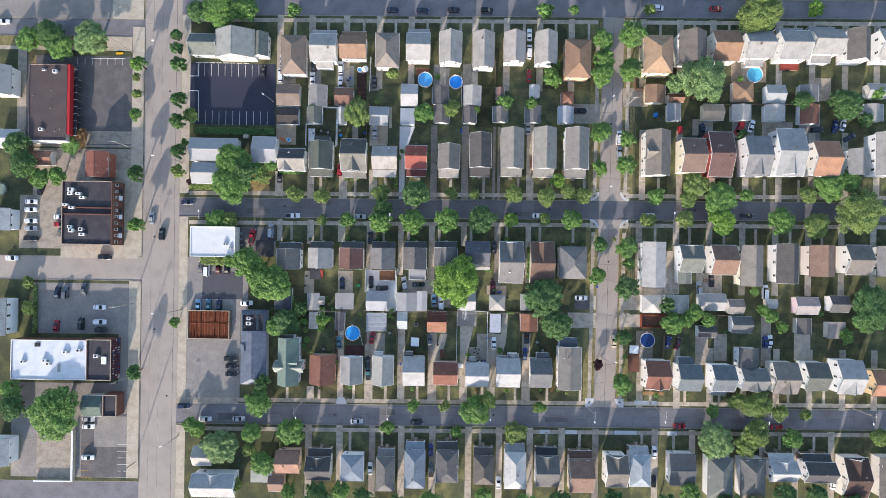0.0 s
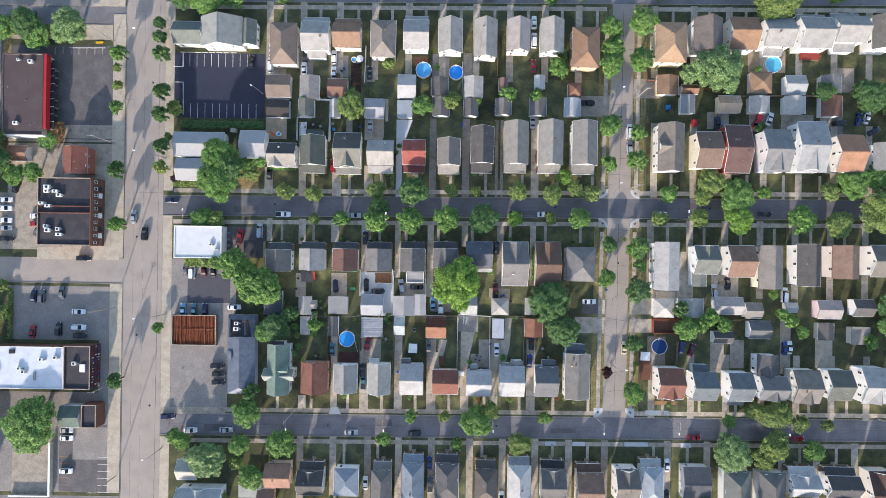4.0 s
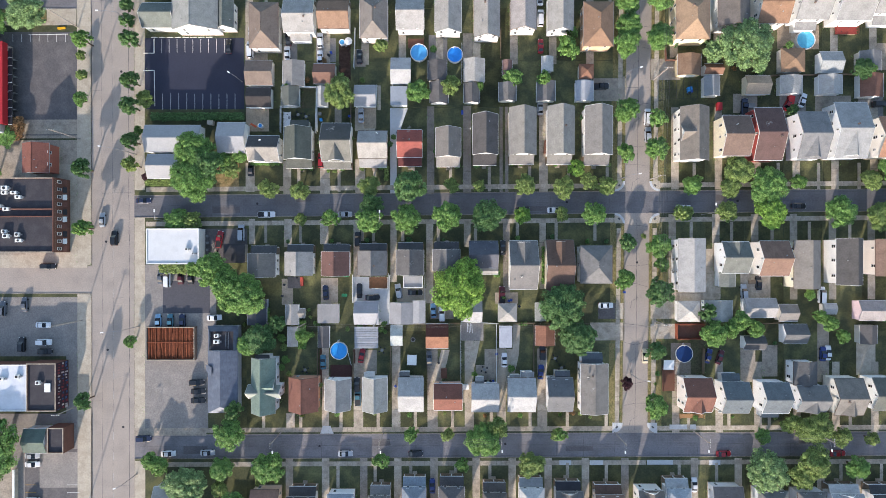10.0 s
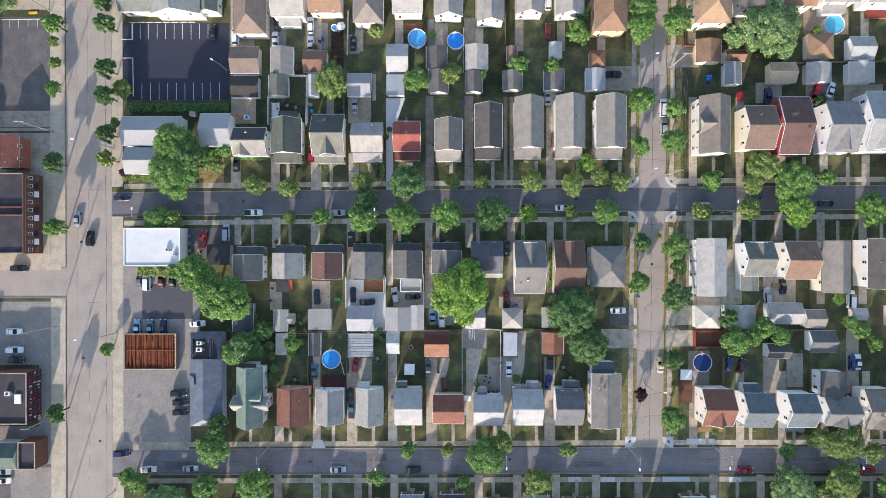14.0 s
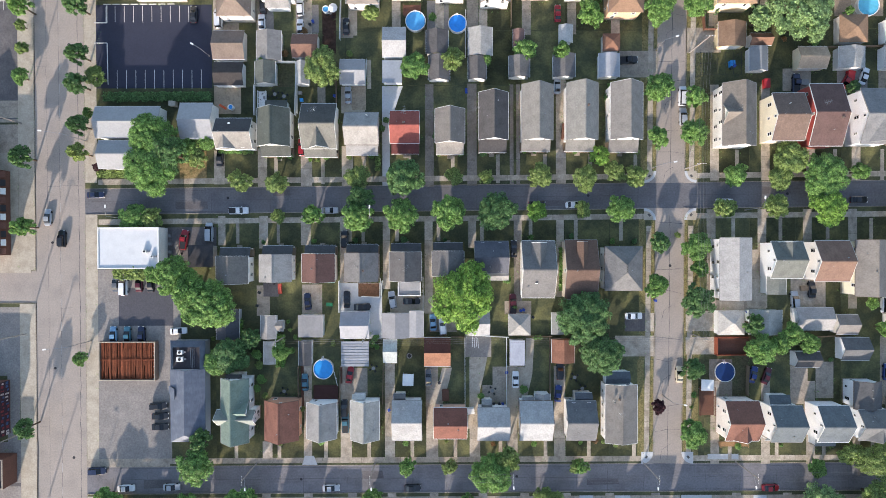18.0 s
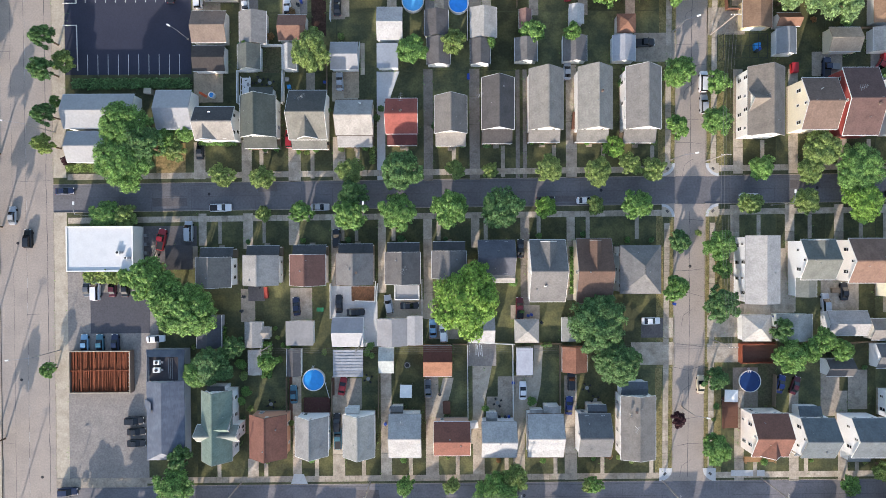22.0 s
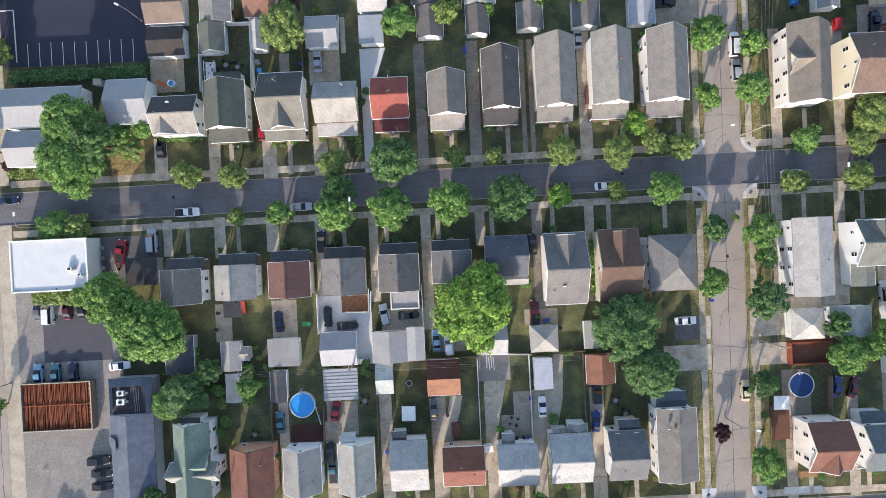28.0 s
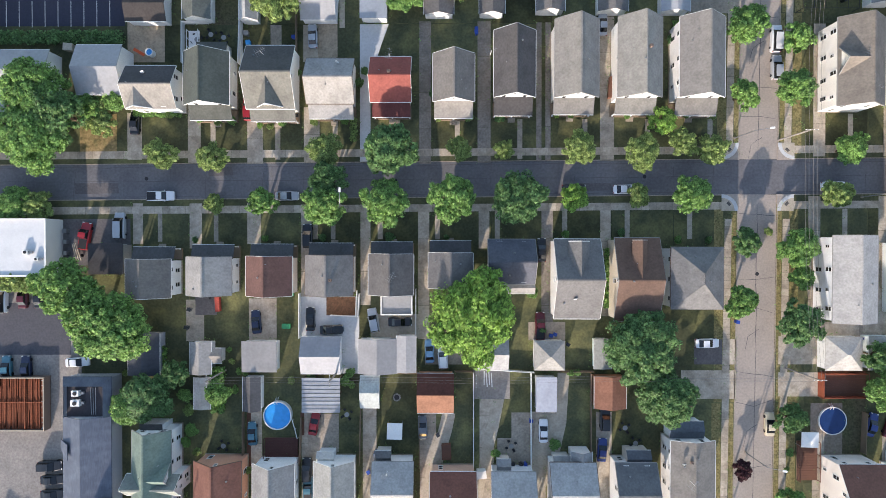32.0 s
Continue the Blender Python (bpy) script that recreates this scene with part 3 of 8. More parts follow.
# ---- trees ----
def crown(seed, material, flat=0.75, leaves=5200, gap=0.5, leaf=0.13):
    """A crown of unit radius: clumps of small leaves with gaps between them, uneven outline."""
    r = np.random.default_rng(seed)
    n = 70 if leaves < 7000 else 150 if leaves < 15000 else 250
    dirs = r.normal(size=(n, 3))
    dirs /= np.linalg.norm(dirs, axis=1)[:, None]
    dirs[:, 2] = np.abs(dirs[:, 2]) * 1.1 - 0.35
    rad = r.uniform(0.25, 1.0, n) ** 0.6 * 0.86
    rad *= 1 + 0.07 * np.sin(np.arctan2(dirs[:, 1], dirs[:, 0]) * 3 + seed) + 0.05 * np.sin(np.arctan2(dirs[:, 1], dirs[:, 0]) * 5 + seed * 2)
    c = dirs * rad[:, None] * np.array([1, 1, flat])
    size = r.uniform(0.1, 0.27, n) * (60 / n) ** 0.25
    k = r.integers(0, n, leaves)
    q = r.normal(size=(leaves, 3))
    q /= np.linalg.norm(q, axis=1)[:, None]
    q[:, 2] = np.where(q[:, 2] < -0.3, -q[:, 2], q[:, 2])
    p = c[k] + q * (size[k] * r.uniform(0.55, 1.08, leaves))[:, None] * np.array([1, 1, flat])
    # leaf planes lean outwards and up
    nrm = q * 0.9 + np.array([-0.05, -0.1, 0.4]) + r.normal(size=(leaves, 3)) * 0.5
    nrm /= np.linalg.norm(nrm, axis=1)[:, None]
    a = np.cross(nrm, r.normal(size=(leaves, 3)))
    a /= np.linalg.norm(a, axis=1)[:, None]
    b = np.cross(nrm, a)
    s = (leaf * r.uniform(0.5, 1.15, leaves))[:, None]
    v = np.stack([p - a * s * 0.65 - b * s * 0.4, p + b * s * 0.75, p + a * s * 0.65 - b * s * 0.4], 1).reshape(-1, 3)
    me = bpy.data.meshes.new("crown")
    me.vertices.add(leaves * 3)
    me.vertices.foreach_set("co", v.astype(np.float32).ravel())
    me.loops.add(leaves * 3)
    me.loops.foreach_set("vertex_index", np.arange(leaves * 3, dtype=np.int32))
    me.polygons.add(leaves)
    me.polygons.foreach_set("loop_start", np.arange(0, leaves * 3, 3, dtype=np.int32))
    me.update(calc_edges=True)
    me.materials.append(material)
    return me


def boughs(seed):
    """Trunk and branches for a crown of unit radius whose middle is at z = 0; the trunk's foot is at z = -1.35."""
    r = random.Random(seed)
    s = t = Shape()
    s.tube(0, 0, -1.35, -0.45, 0.085, 0.06, 8)
    for k in range(7):
        a = k * 0.9 + r.uniform(-0.3, 0.3)
        e = (0.62 * math.cos(a), 0.62 * math.sin(a), r.uniform(0.0, 0.35))
        t.beam((0, 0, -0.55), (e[0] * 0.45, e[1] * 0.45, -0.2), 0.05)
        t.beam((e[0] * 0.45, e[1] * 0.45, -0.2), e, 0.025)
    return s.mesh("trunk", BARK)


CROWNS, BOUGHS = {}, {}


def tree(x, y, r, top, kind="green", z=0.0):
    """A broadleaf tree: crown radius r, height top."""
    big = 2 if r > 6 else 1 if r > 3.6 else 0
    v = rng.randrange(3)
    key = (kind, big, v)
    if key not in CROWNS:
        CROWNS[key] = crown(hash_of(kind) + v * 7 + big, LEAVES[kind], 0.78, (6000, 13500, 27000)[big], leaf=(0.112, 0.074, 0.052)[big])
    if v not in BOUGHS:
        BOUGHS[v] = boughs(v)
    words = {"green": "leafy green street tree with an uneven crown", "bright": "yellow-green leafy tree with a full crown", "dark": "dense dark green tree with a rounded crown", "olive": "olive-green tree with thin, gappy foliage",
             "silver": "large grey-green tree with a wide crown", "red": "small dark red-leaved ornamental tree", "dry": "bare brownish bush with dry leaves"}[kind]
    words = ("tall " if top > 9 else "small " if r < 1.8 else "") + words
    t = thing("tree", x, y, GROUND + z, rng.uniform(0, 360), words, "tree")
    hz = (top - 0.15) / (1.35 + 0.8)
    fat = rng.uniform(0.92, 1.1)
    mid = 1.35 * hz
    if r < 3.6:
        hz = top / 1.95
        mid = 1.12 * hz
    for nm, me in (("crown", CROWNS[key]), ("trunk", BOUGHS[v])):
        ob = part(nm, me, None, t)
        ob.scale = (r * fat, r / fat, hz)
        ob.location = (0, 0, mid)
        if nm == "trunk":
            ob.scale[2] = mid / 1.35
    return t


def hash_of(word):
    return sum(ord(c) * (i + 3) for i, c in enumerate(word)) % 1000


# ---- cars ----
def loft(sections):
    """A closed skin through cross sections of equal point count."""
    s = Shape()
    n = len(sections[0])
    pts = [p for sec in sections for p in sec]
    faces = [tuple(range(n - 1, -1, -1)), tuple(range(len(pts) - n, len(pts)))]
    for i in range(len(sections) - 1):
        for k in range(n):
            a, b = i * n + k, i * n + (k + 1) % n
            faces.append((a, b, b + n, a + n))
    return s.poly(pts, faces)


CARS = {}


def car(x, y, rz, colour="white", kind="sedan", z=GROUND + 0.03):
    """A parked car with its nose along +x before the turn rz."""
    hexes = {"white": "d4d5d6", "silver": "9da1a5", "grey": "5b5f64", "black": "1d1f22", "red": "8c1f24", "maroon": "4d1a20", "blue": "23366f", "navy": "1d2740", "teal": "3e6a78", "tan": "a89a80", "lightblue": "6f93ad", "beige": "c3b79d"}
    m = pose(x, y, z, 0, 0, rz)
    key = (colour, kind)
    if key in CARS:
        return copy_thing(CARS[key], m)
    L, W, Hh = {"sedan": (4.7, 1.8, 1.43), "suv": (4.8, 1.92, 1.75), "van": (5.3, 1.98, 1.95), "pickup": (5.5, 1.95, 1.8), "truck": (6.6, 2.2, 2.6)}[kind]
    ob = new("car")
    tagged(ob, f"{colour} parked " + {"sedan": "saloon car with dark windows", "suv": "sport utility car with dark windows", "van": "van with a long roof", "pickup": "pickup truck with an open bed", "truck": "box truck with a cargo box"}[kind], "car", "parked cars")
    paint = car_paint(hexes[colour])
    h = L / 2
    bz = 0.62 * Hh if kind in ("sedan",) else 0.58 * Hh

    def ring(px, half, lo, hi, chamfer):
        return [(px, -half, lo), (px, half, lo), (px, half, hi - chamfer), (px, half - chamfer * 1.3, hi), (px, -half + chamfer * 1.3, hi), (px, -half, hi - chamfer)]
    hw = W / 2
    bodyx = [(-h, 0.82, 0.38, bz * 0.86), (-h + 0.18, 0.95, 0.25, bz * 0.97), (-h * 0.6, 1, 0.22, bz), (0, 1, 0.22, bz), (h * 0.45, 1, 0.22, bz * 0.97), (h - 0.3, 0.94, 0.24, bz * 0.84), (h, 0.8, 0.36, bz * 0.7)]
    part("body", loft([ring(a, hw * b, lo, hi, 0.12) for a, b, lo, hi in bodyx]), paint, ob, smooth=False)
    if kind in ("sedan", "suv"):
        c = (-h * 0.72, -h * 0.42, h * 0.05, h * 0.42) if kind == "sedan" else (-h * 0.95, -h * 0.82, h * 0.08, h * 0.42)
    elif kind == "van":
        c = (-h * 0.97, -h * 0.9, h * 0.3, h * 0.6)
    elif kind == "pickup":
        c = (-h * 0.18, -h * 0.1, h * 0.25, h * 0.48)
    else:
        c = (h * 0.3, h * 0.34, h * 0.62, h * 0.8)
    gh = Hh if kind != "truck" else 2.0
    part("cabin_glass", loft([ring(c[0], hw * 0.86, bz - 0.1, bz + 0.02, 0.02), ring(c[1], hw * 0.76, bz - 0.1, gh - 0.05, 0.06), ring(c[2], hw * 0.76, bz - 0.1, gh - 0.05, 0.06), ring(c[3], hw * 0.86, bz - 0.1, bz + 0.02, 0.02)]), CARGLASS, ob, "dark tinted car windows")
    part("roof", loft([ring(c[1] - 0.05, hw * 0.7, gh - 0.08, gh - 0.01, 0.03), ring((c[1] + c[2]) / 2, hw * 0.74, gh - 0.08, gh + 0.03, 0.03), ring(c[2] + 0.05, hw * 0.7, gh - 0.08, gh - 0.01, 0.03)]), paint, ob)
    if kind == "pickup":
        part("load_bed", Shape().box(-h * 0.95, -h * 0.22, -hw * 0.8, hw * 0.8, bz - 0.05, bz + 0.012), DARK, ob, "dark open load bed")
    if kind == "truck":
        part("cargo_box", Shape().box(-h, h * 0.27, -1.1, 1.1, 0.7, 2.7), WHITE, ob, "white cargo box")
    for q in (-1, 1):
        part("headlight", Shape().box(h - 0.14, h - 0.02, q * hw * 0.68 - 0.18, q * hw * 0.68 + 0.18, bz * 0.6, bz * 0.76), WHITE, ob, "clear headlight")
        part("tail_light", Shape().box(-h + 0.0, -h + 0.12, q * hw * 0.72 - 0.16, q * hw * 0.72 + 0.16, bz * 0.66, bz * 0.88), car_paint("7a1418"), ob, "red tail light")
        if kind != "sedan":
            part("wing_mirror", Shape().box(c[3] - 0.35, c[3] - 0.2, q * (hw + 0.09) - 0.09, q * (hw + 0.09) + 0.09, bz - 0.02, bz + 0.12), paint, ob)
        for e in (-0.6, 0.62):
            part("wheel", wheel_mesh("tyre", 0.33, 0.2, TYRE), None, ob, "", (e * h, q * (hw - 0.1), 0.33))
    ob.matrix_world = m
    CARS[key] = ob
    return ob


WHEELS = {}


def wheel_mesh(name, r, w, material):
    if name not in WHEELS:
        n = 14
        ring = [(r * math.cos(6.28319 * k / n), r * math.sin(6.28319 * k / n)) for k in range(n)]
        WHEELS[name] = Shape().poly([(a, -w / 2, b) for a, b in ring] + [(a, w / 2, b) for a, b in ring],
                                    [tuple(range(n)), tuple(range(2 * n - 1, n - 1, -1))] + [(k, k + n, (k + 1) % n + n, (k + 1) % n) for k in range(n)]).mesh(name, material)
    return WHEELS[name]


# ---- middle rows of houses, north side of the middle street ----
house(-56.05, 33.92, 9.67, 8.18, "x", "87837c", "d2d2ce", z=5, rise=2.2, porch="", dormer="s", doff=-2.1, north_shade="41454e", label="white timber house with a grey shingle roof and front gable")
house(-45.47, 35.62, 8.80, 10.11, "y", "4a5a51", "c9cac4", z=5, rise=2.8, porch="s", pdep=2.4, proof="4c5650", rear=2.5, label="two-storey house with a dark green-grey roof and pale siding")
house(-33.34, 35.92, 9.33, 12.04, "x", "6a6d65", "d4d2cc", z=4.6, rise=3.2, porch="s", pdep=2.0, proof="6a6d65", north_shade="4a4e50", dormer="s", label="timber house with a pale grey roof and front cross gable")
house(-22.05, 35.37, 9.23, 8.69, "x", "8e8d8b", "d8d6d2", z=4, rise=2.6, porch="s", pdep=2.6, proof="989795", north_shade="8a8e94", label="cottage with a pale grey roof and a wide front porch")
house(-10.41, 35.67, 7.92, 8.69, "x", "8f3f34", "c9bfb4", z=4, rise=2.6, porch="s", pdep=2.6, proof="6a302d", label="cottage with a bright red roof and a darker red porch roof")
house(1.70, 35.86, 7.99, 9.18, "y", "736d69", "d4d2cd", z=4.5, rise=2.8, porch="s", pdep=2.8, proof="87827c", label="cottage with a taupe shingle roof and white front gable")
house(13.29, 38.30, 7.95, 12.66, "y", "514f54", "c4c2be", z=5, rise=2.8, porch="s", pdep=3.0, proof="45444a", label="long house with a charcoal shingle roof and white porch edge")
house(24.94, 39.12, 8.34, 14.70, "y", "7f7d78", "cfcdc8", z=5.6, rise=2.8, porch="s", pdep=2.6, proof="737270", label="long two-storey house with a pale weathered grey roof")
house(36.87, 39.31, 8.35, 15.12, "y", "83847f", "d9d8d4", z=5.6, rise=2.8, porch="s", pdep=2.6, proof="777874", label="long two-storey house with a pale grey roof and white siding")
house(48.59, 39.29, 8.57, 15.11, "y", "797776", "dad9d6", z=5.6, rise=2.8, porch="s", pdep=2.8, proof="6e6d6c", label="long two-storey house with a grey shingle roof and white walls")
# white corner buildings
garage(-66.56, 37.62, 8.89, 9.57, "x", "b4b6b8", "d0cfcb", z=4, rise=1.8, mat_kind=metal_roof, label="white house with a pale metal roof", name="house")
garage(-85.44, 37.48, 17.84, 8.47, "x", "b9bbbb", "cfcfcb", z=3.5, rise=1.4, mat_kind=metal_roof, label="long white-roofed corner building", name="house")
garage(-88.05, 28.74, 10.88, 7.64, "x", "b6b7b7", "cfcfcb", z=3.5, rise=1.4, mat_kind=metal_roof, label="low white-roofed corner building", name="house")
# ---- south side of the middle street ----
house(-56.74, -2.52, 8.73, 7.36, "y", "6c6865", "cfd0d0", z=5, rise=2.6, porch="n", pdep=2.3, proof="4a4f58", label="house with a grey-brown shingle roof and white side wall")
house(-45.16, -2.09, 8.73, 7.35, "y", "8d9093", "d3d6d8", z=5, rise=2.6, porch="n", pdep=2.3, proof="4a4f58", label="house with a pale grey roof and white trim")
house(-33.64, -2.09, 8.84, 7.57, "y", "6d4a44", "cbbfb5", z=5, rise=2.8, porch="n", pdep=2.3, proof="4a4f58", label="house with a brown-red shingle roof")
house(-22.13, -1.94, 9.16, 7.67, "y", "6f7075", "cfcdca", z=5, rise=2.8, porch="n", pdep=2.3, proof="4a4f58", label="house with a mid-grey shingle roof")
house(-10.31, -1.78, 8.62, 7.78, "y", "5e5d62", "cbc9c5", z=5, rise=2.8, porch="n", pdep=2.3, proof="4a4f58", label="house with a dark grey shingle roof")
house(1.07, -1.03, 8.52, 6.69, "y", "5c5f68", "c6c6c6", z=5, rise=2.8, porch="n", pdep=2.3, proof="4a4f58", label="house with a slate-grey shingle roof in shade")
house(12.66, 0.63, 9.05, 8.52, "x", "4d5362", "cbcbcd", z=5, rise=2.4, label="house with a dark blue-grey roof")
garage(13.81, -4.52, 7.35, 2.20, "x", "9a9a98", "cbcbcd", z=3.2, rise=0.5, label="low rear wing with a pale roof", name="rear_wing")
house(25.09, -2.64, 8.79, 15.13, "x", "66686e", "d4d3cf", z=5.2, rise=3.4, dormer="n", lift=0.4, dwid=4.0, chimney=False, label="two-storey house with a grey gabled roof and a large dormer")
house(36.46, -2.75, 8.57, 15.81, "x", "664d40", "c9bfae", z=5.2, rise=2.8, dormer="n", lift=0.5, dwid=2.8, chimney=False, label="large house with a patchy brown roof")
house(47.72, -2.47, 9.98, 11.89, "y", "686b71", "d8d8d8", z=5.6, rise=2.8, hipped=True, label="square house with a grey hipped roof and white walls")
# ---- north side of the southern street ----
house(-56.17, -40.20, 7.55, 17.26, "y", "5f7a72", "d6d8d8", z=5.2, rise=2.6, dormer="e", label="white house with a green-grey roof")
house(-43.88, -43.14, 9.22, 10.74, "y", "7d4b3b", "b98b74", z=4.5, rise=2.6, label="house with a reddish brown roof")
house(-33.10, -43.17, 8.12, 9.78, "y", "81868c", "d0d2d3", z=4.5, rise=2.6, label="house with a blue-grey roof")
house(-21.46, -43.13, 7.80, 10.57, "y", "8b9292", "d6d7d6", z=4.5, rise=2.4, label="house with a pale grey-green roof")
house(-10.07, -43.24, 7.95, 10.72, "x", "959ca4", "d2d3d2", z=4.5, rise=2.2, label="house with a blue-grey roof, pale in the sun")
house(1.54, -43.98, 8.90, 8.36, "x", "7a4637", "c7a48f", z=4.5, rise=2.4, label="house with a reddish brown roof")
house(13.14, -44.26, 8.58, 8.83, "x", "9aa0a8", "d2d3d5", z=4.5, rise=2.2, label="house with a blue-grey roof")
house(24.58, -43.35, 8.88, 10.71, "x", "959ea8", "d6d7d7", z=4.5, rise=2.4, label="house with a steel-blue roof, white below")
house(36.55, -43.21, 7.93, 10.52, "x", "5c6470", "d3d3d0", z=4.8, rise=2.4, label="house with a dark blue-grey roof")
house(47.12, -41.24, 8.50, 15.61, "y", "75716c", "d8d7d4", z=5.4, rise=1.3, label="long white house with a grey-brown roof")
# rear porch with a white roof, rear wings of the southern row
garage(-9.45, -7.88, 5.96, 3.54, "x", "a9abad", "d8d8d6", z=2.7, flat=True, mat_kind=metal_roof, label="white-framed rear porch with a pale flat roof", name="rear_porch")
t = thing("porch_frame", -9.45, -7.88, GROUND, 0, "white-painted timber frame round a rear porch roof", "frame")
for x0, x1, y0, y1 in ((-3.1, 3.1, -1.95, -1.75), (-3.1, -2.9, -1.74, 1.74), (2.9, 3.1, -1.74, 1.74)):
    part("rail", Shape().box(x0, x1, y0, y1, 2.75, 3.2), WHITE, t)
for q in (-3.0, 3.0):
    part("post", Shape().box(q - 0.08, q + 0.08, -1.93, -1.77, 0, 2.74), WHITE, t)
garage(-12.14, -37.55, 3.16, 2.24, "x", "5a626e", z=2.8, rise=0.8, label="small rear porch with a slate roof", name="rear_porch")
garage(11.48, -39.37, 2.84, 2.55, "x", "7d8690", z=2.8, rise=0.6, label="small rear porch with a blue-grey roof", name="rear_porch")
garage(26.57, -37.66, 4.09, 2.54, "y", "7b8895", "d6d7d7", z=3.4, rise=1.2, label="rear wing with a steel-blue roof", name="rear_wing")
garage(22.88, -38.62, 3.47, 2.23, "x", "808a94", z=2.8, rise=0.5, label="low rear wing with a pale blue roof", name="rear_wing")
garage(37.65, -37.60, 4.72, 2.86, "x", "555d69", z=3.2, rise=0.8, label="rear wing with a dark slate roof", name="rear_wing")
garage(-23.42, -37.83, 3.48, 2.24, "x", "b4b8ba", "dcdcda", z=2.8, rise=0.6, label="white rear porch behind a house", name="rear_porch")
garage(46.97, -32.25, 6.61, 3.50, "x", "55606e", "d0d3d6", z=3.2, rise=0.6, label="rear wing with a dark blue-grey roof", name="rear_wing")
garage(-56.84, -31.81, 4.41, 2.07, "x", "45484e", "d6d8d8", z=4, flat=True, label="flat dark-roofed rear wing", name="rear_wing")
house(-55.95, -42.08, 10.32, 4.11, "x", "6f8480", "dadcdc", z=5.0, rise=2.4, chimney=False, vents=0, label="white cross wing with a green-grey roof")
garage(-66.16, 1.16, 6.82, 6.07, "x", "3a3b44", "8d8a86", z=2.9, flat=True, door="n", label="low outbuilding with a flat dark roof")


# ---- northern row ----
house(-56.02, 72.59, 9.16, 14.43, "y", "78685e", "c9c2b8", z=5, rise=2.8, hipped=True, label="house with a brown shingle roof")
house(-45.04, 75.36, 9.51, 10.06, "x", "909294", "d8d8d6", z=5, rise=2.0, rear=1.6, porch="n", label="house with a pale metal-grey roof and white rear wing")
house(-34.13, 75.83, 9.69, 8.60, "x", "84654f", "d2cec8", z=5, rise=2.4, porch="n", label="house with a tan-brown shingle roof")
house(-21.54, 74.76, 8.71, 12.78, "y", "7a706a", "cfc9c2", z=5, rise=2.8, hipped=True, label="house with a taupe shingle roof")
house(-10.12, 76.18, 8.68, 10.28, "x", "8f9297", "dadad8", z=5, rise=2.2, porch="n", label="white house with a pale blue-grey roof")
house(1.74, 75.94, 8.28, 11.54, "y", "908f8d", "cfcecb", z=5, rise=2.6, label="white house with a pale grey roof and rear steps")
house(13.91, 75.28, 8.09, 13.20, "y", "8e8d8b", "cdccc9", z=5, rise=2.6, label="white house with a pale grey roof")
house(25.34, 76.49, 8.06, 11.12, "y", "9a9192", "c9c2bf", z=5, rise=2.6, label="house with a pinkish grey roof and white gable")
house(36.99, 76.35, 8.07, 11.75, "y", "93928e", "cecdc9", z=5, rise=2.6, label="house with a pale weathered roof")
house(48.58, 72.51, 9.33, 13.99, "y", "85644a", "c2a184", z=5.4, rise=2.6, hipped=True, label="large house with an orange-brown hipped roof")
# the big house by the car park
house(-77.39, 76.23, 14.26, 10.17, "y", "848d8c", "dcdcd9", z=5.5, rise=3.2, label="large white house with a grey roof and a wide gable")
house(-89.62, 76.18, 10.14, 7.80, "x", "5d7069", "d8d8d4", z=4.2, rise=2.2, chimney=False, label="green-roofed side wing of a large white house")
house(-68.54, 76.49, 5.56, 8.70, "y", "5b6e68", "d8d8d4", z=4.2, rise=2.0, chimney=False, label="green-roofed side wing of a large white house")
# ---- northern row beyond the cross street ----
house(77.77, 74.37, 10.53, 13.93, "y", "97795a", "d2c3a4", z=6, rise=2.8, hipped=True, label="tan-roofed two-storey house with cream walls")
house(90.46, 77.14, 9.88, 11.66, "y", "6b5f59", "d9d7d3", z=6, rise=2.8, label="white house with a brown-grey roof")
house(102.55, 77.84, 9.66, 11.04, "x", "8a6548", "d8cfc4", z=6, rise=2.8, label="house with a tan and brown roof")
house(114.75, 78.33, 10.06, 9.59, "x", "80868c", "dededb", z=6, rise=2.8, rear=1.8, porch="n", label="white house with a pale grey roof")
house(127.58, 78.41, 10.90, 10.61, "x", "80868c", "dededb", z=6, rise=2.8, porch="n", label="white house with a pale blue-grey roof")
house(139.57, 79.83, 10.88, 8.95, "x", "80868c", "dcdcd9", z=6, rise=2.8, rear=2, porch="n", label="white house with a pale grey roof and rear wing")
house(151.17, 78.76, 8.42, 11.47, "y", "5f5b59", "dedcd8", z=6, rise=2.8, label="white house with a dark grey roof")
house(163.38, 78.93, 9.66, 11.46, "x", "8d8d8c", "dddcd8", z=6, rise=2.8, label="white house with a grey roof")
# ---- middle row beyond the cross street, north side ----
house(78.15, 38.17, 8.89, 16.53, "y", "746a60", "dcd9d2", z=6, rise=2.6, dormer="w", label="large white house with a taupe roof and side dormer")
house(91.05, 37.47, 8.59, 12.52, "x", "6f5a50", "ded6bf", z=6, rise=2.6, label="cream house with a brown shingle roof")
house(100.80, 37.90, 8.72, 16.33, "x", "5f4644", "9c4a44", z=6.2, rise=2.8, label="red-walled house with a dark brown-red roof")
house(114.43, 37.51, 9.03, 14.48, "x", "6b7480", "dadcdd", z=6.2, rise=2.8, dormer="s", label="white house with a slate-blue roof and front gable")
house(126.43, 39.06, 10.15, 17.23, "x", "838e98", "d2d3d3", z=6, rise=2.8, dormer="s", label="white house with a pale blue-grey roof")
house(139.70, 36.98, 9.26, 12.69, "x", "97694b", "d9d3ca", z=6, rise=2.8, label="white-walled house with an orange-brown roof")
house(151.93, 36.10, 6.36, 9.48, "y", "7c7f84", "dddddb", z=5, rise=2.2, label="small white house with a grey roof")
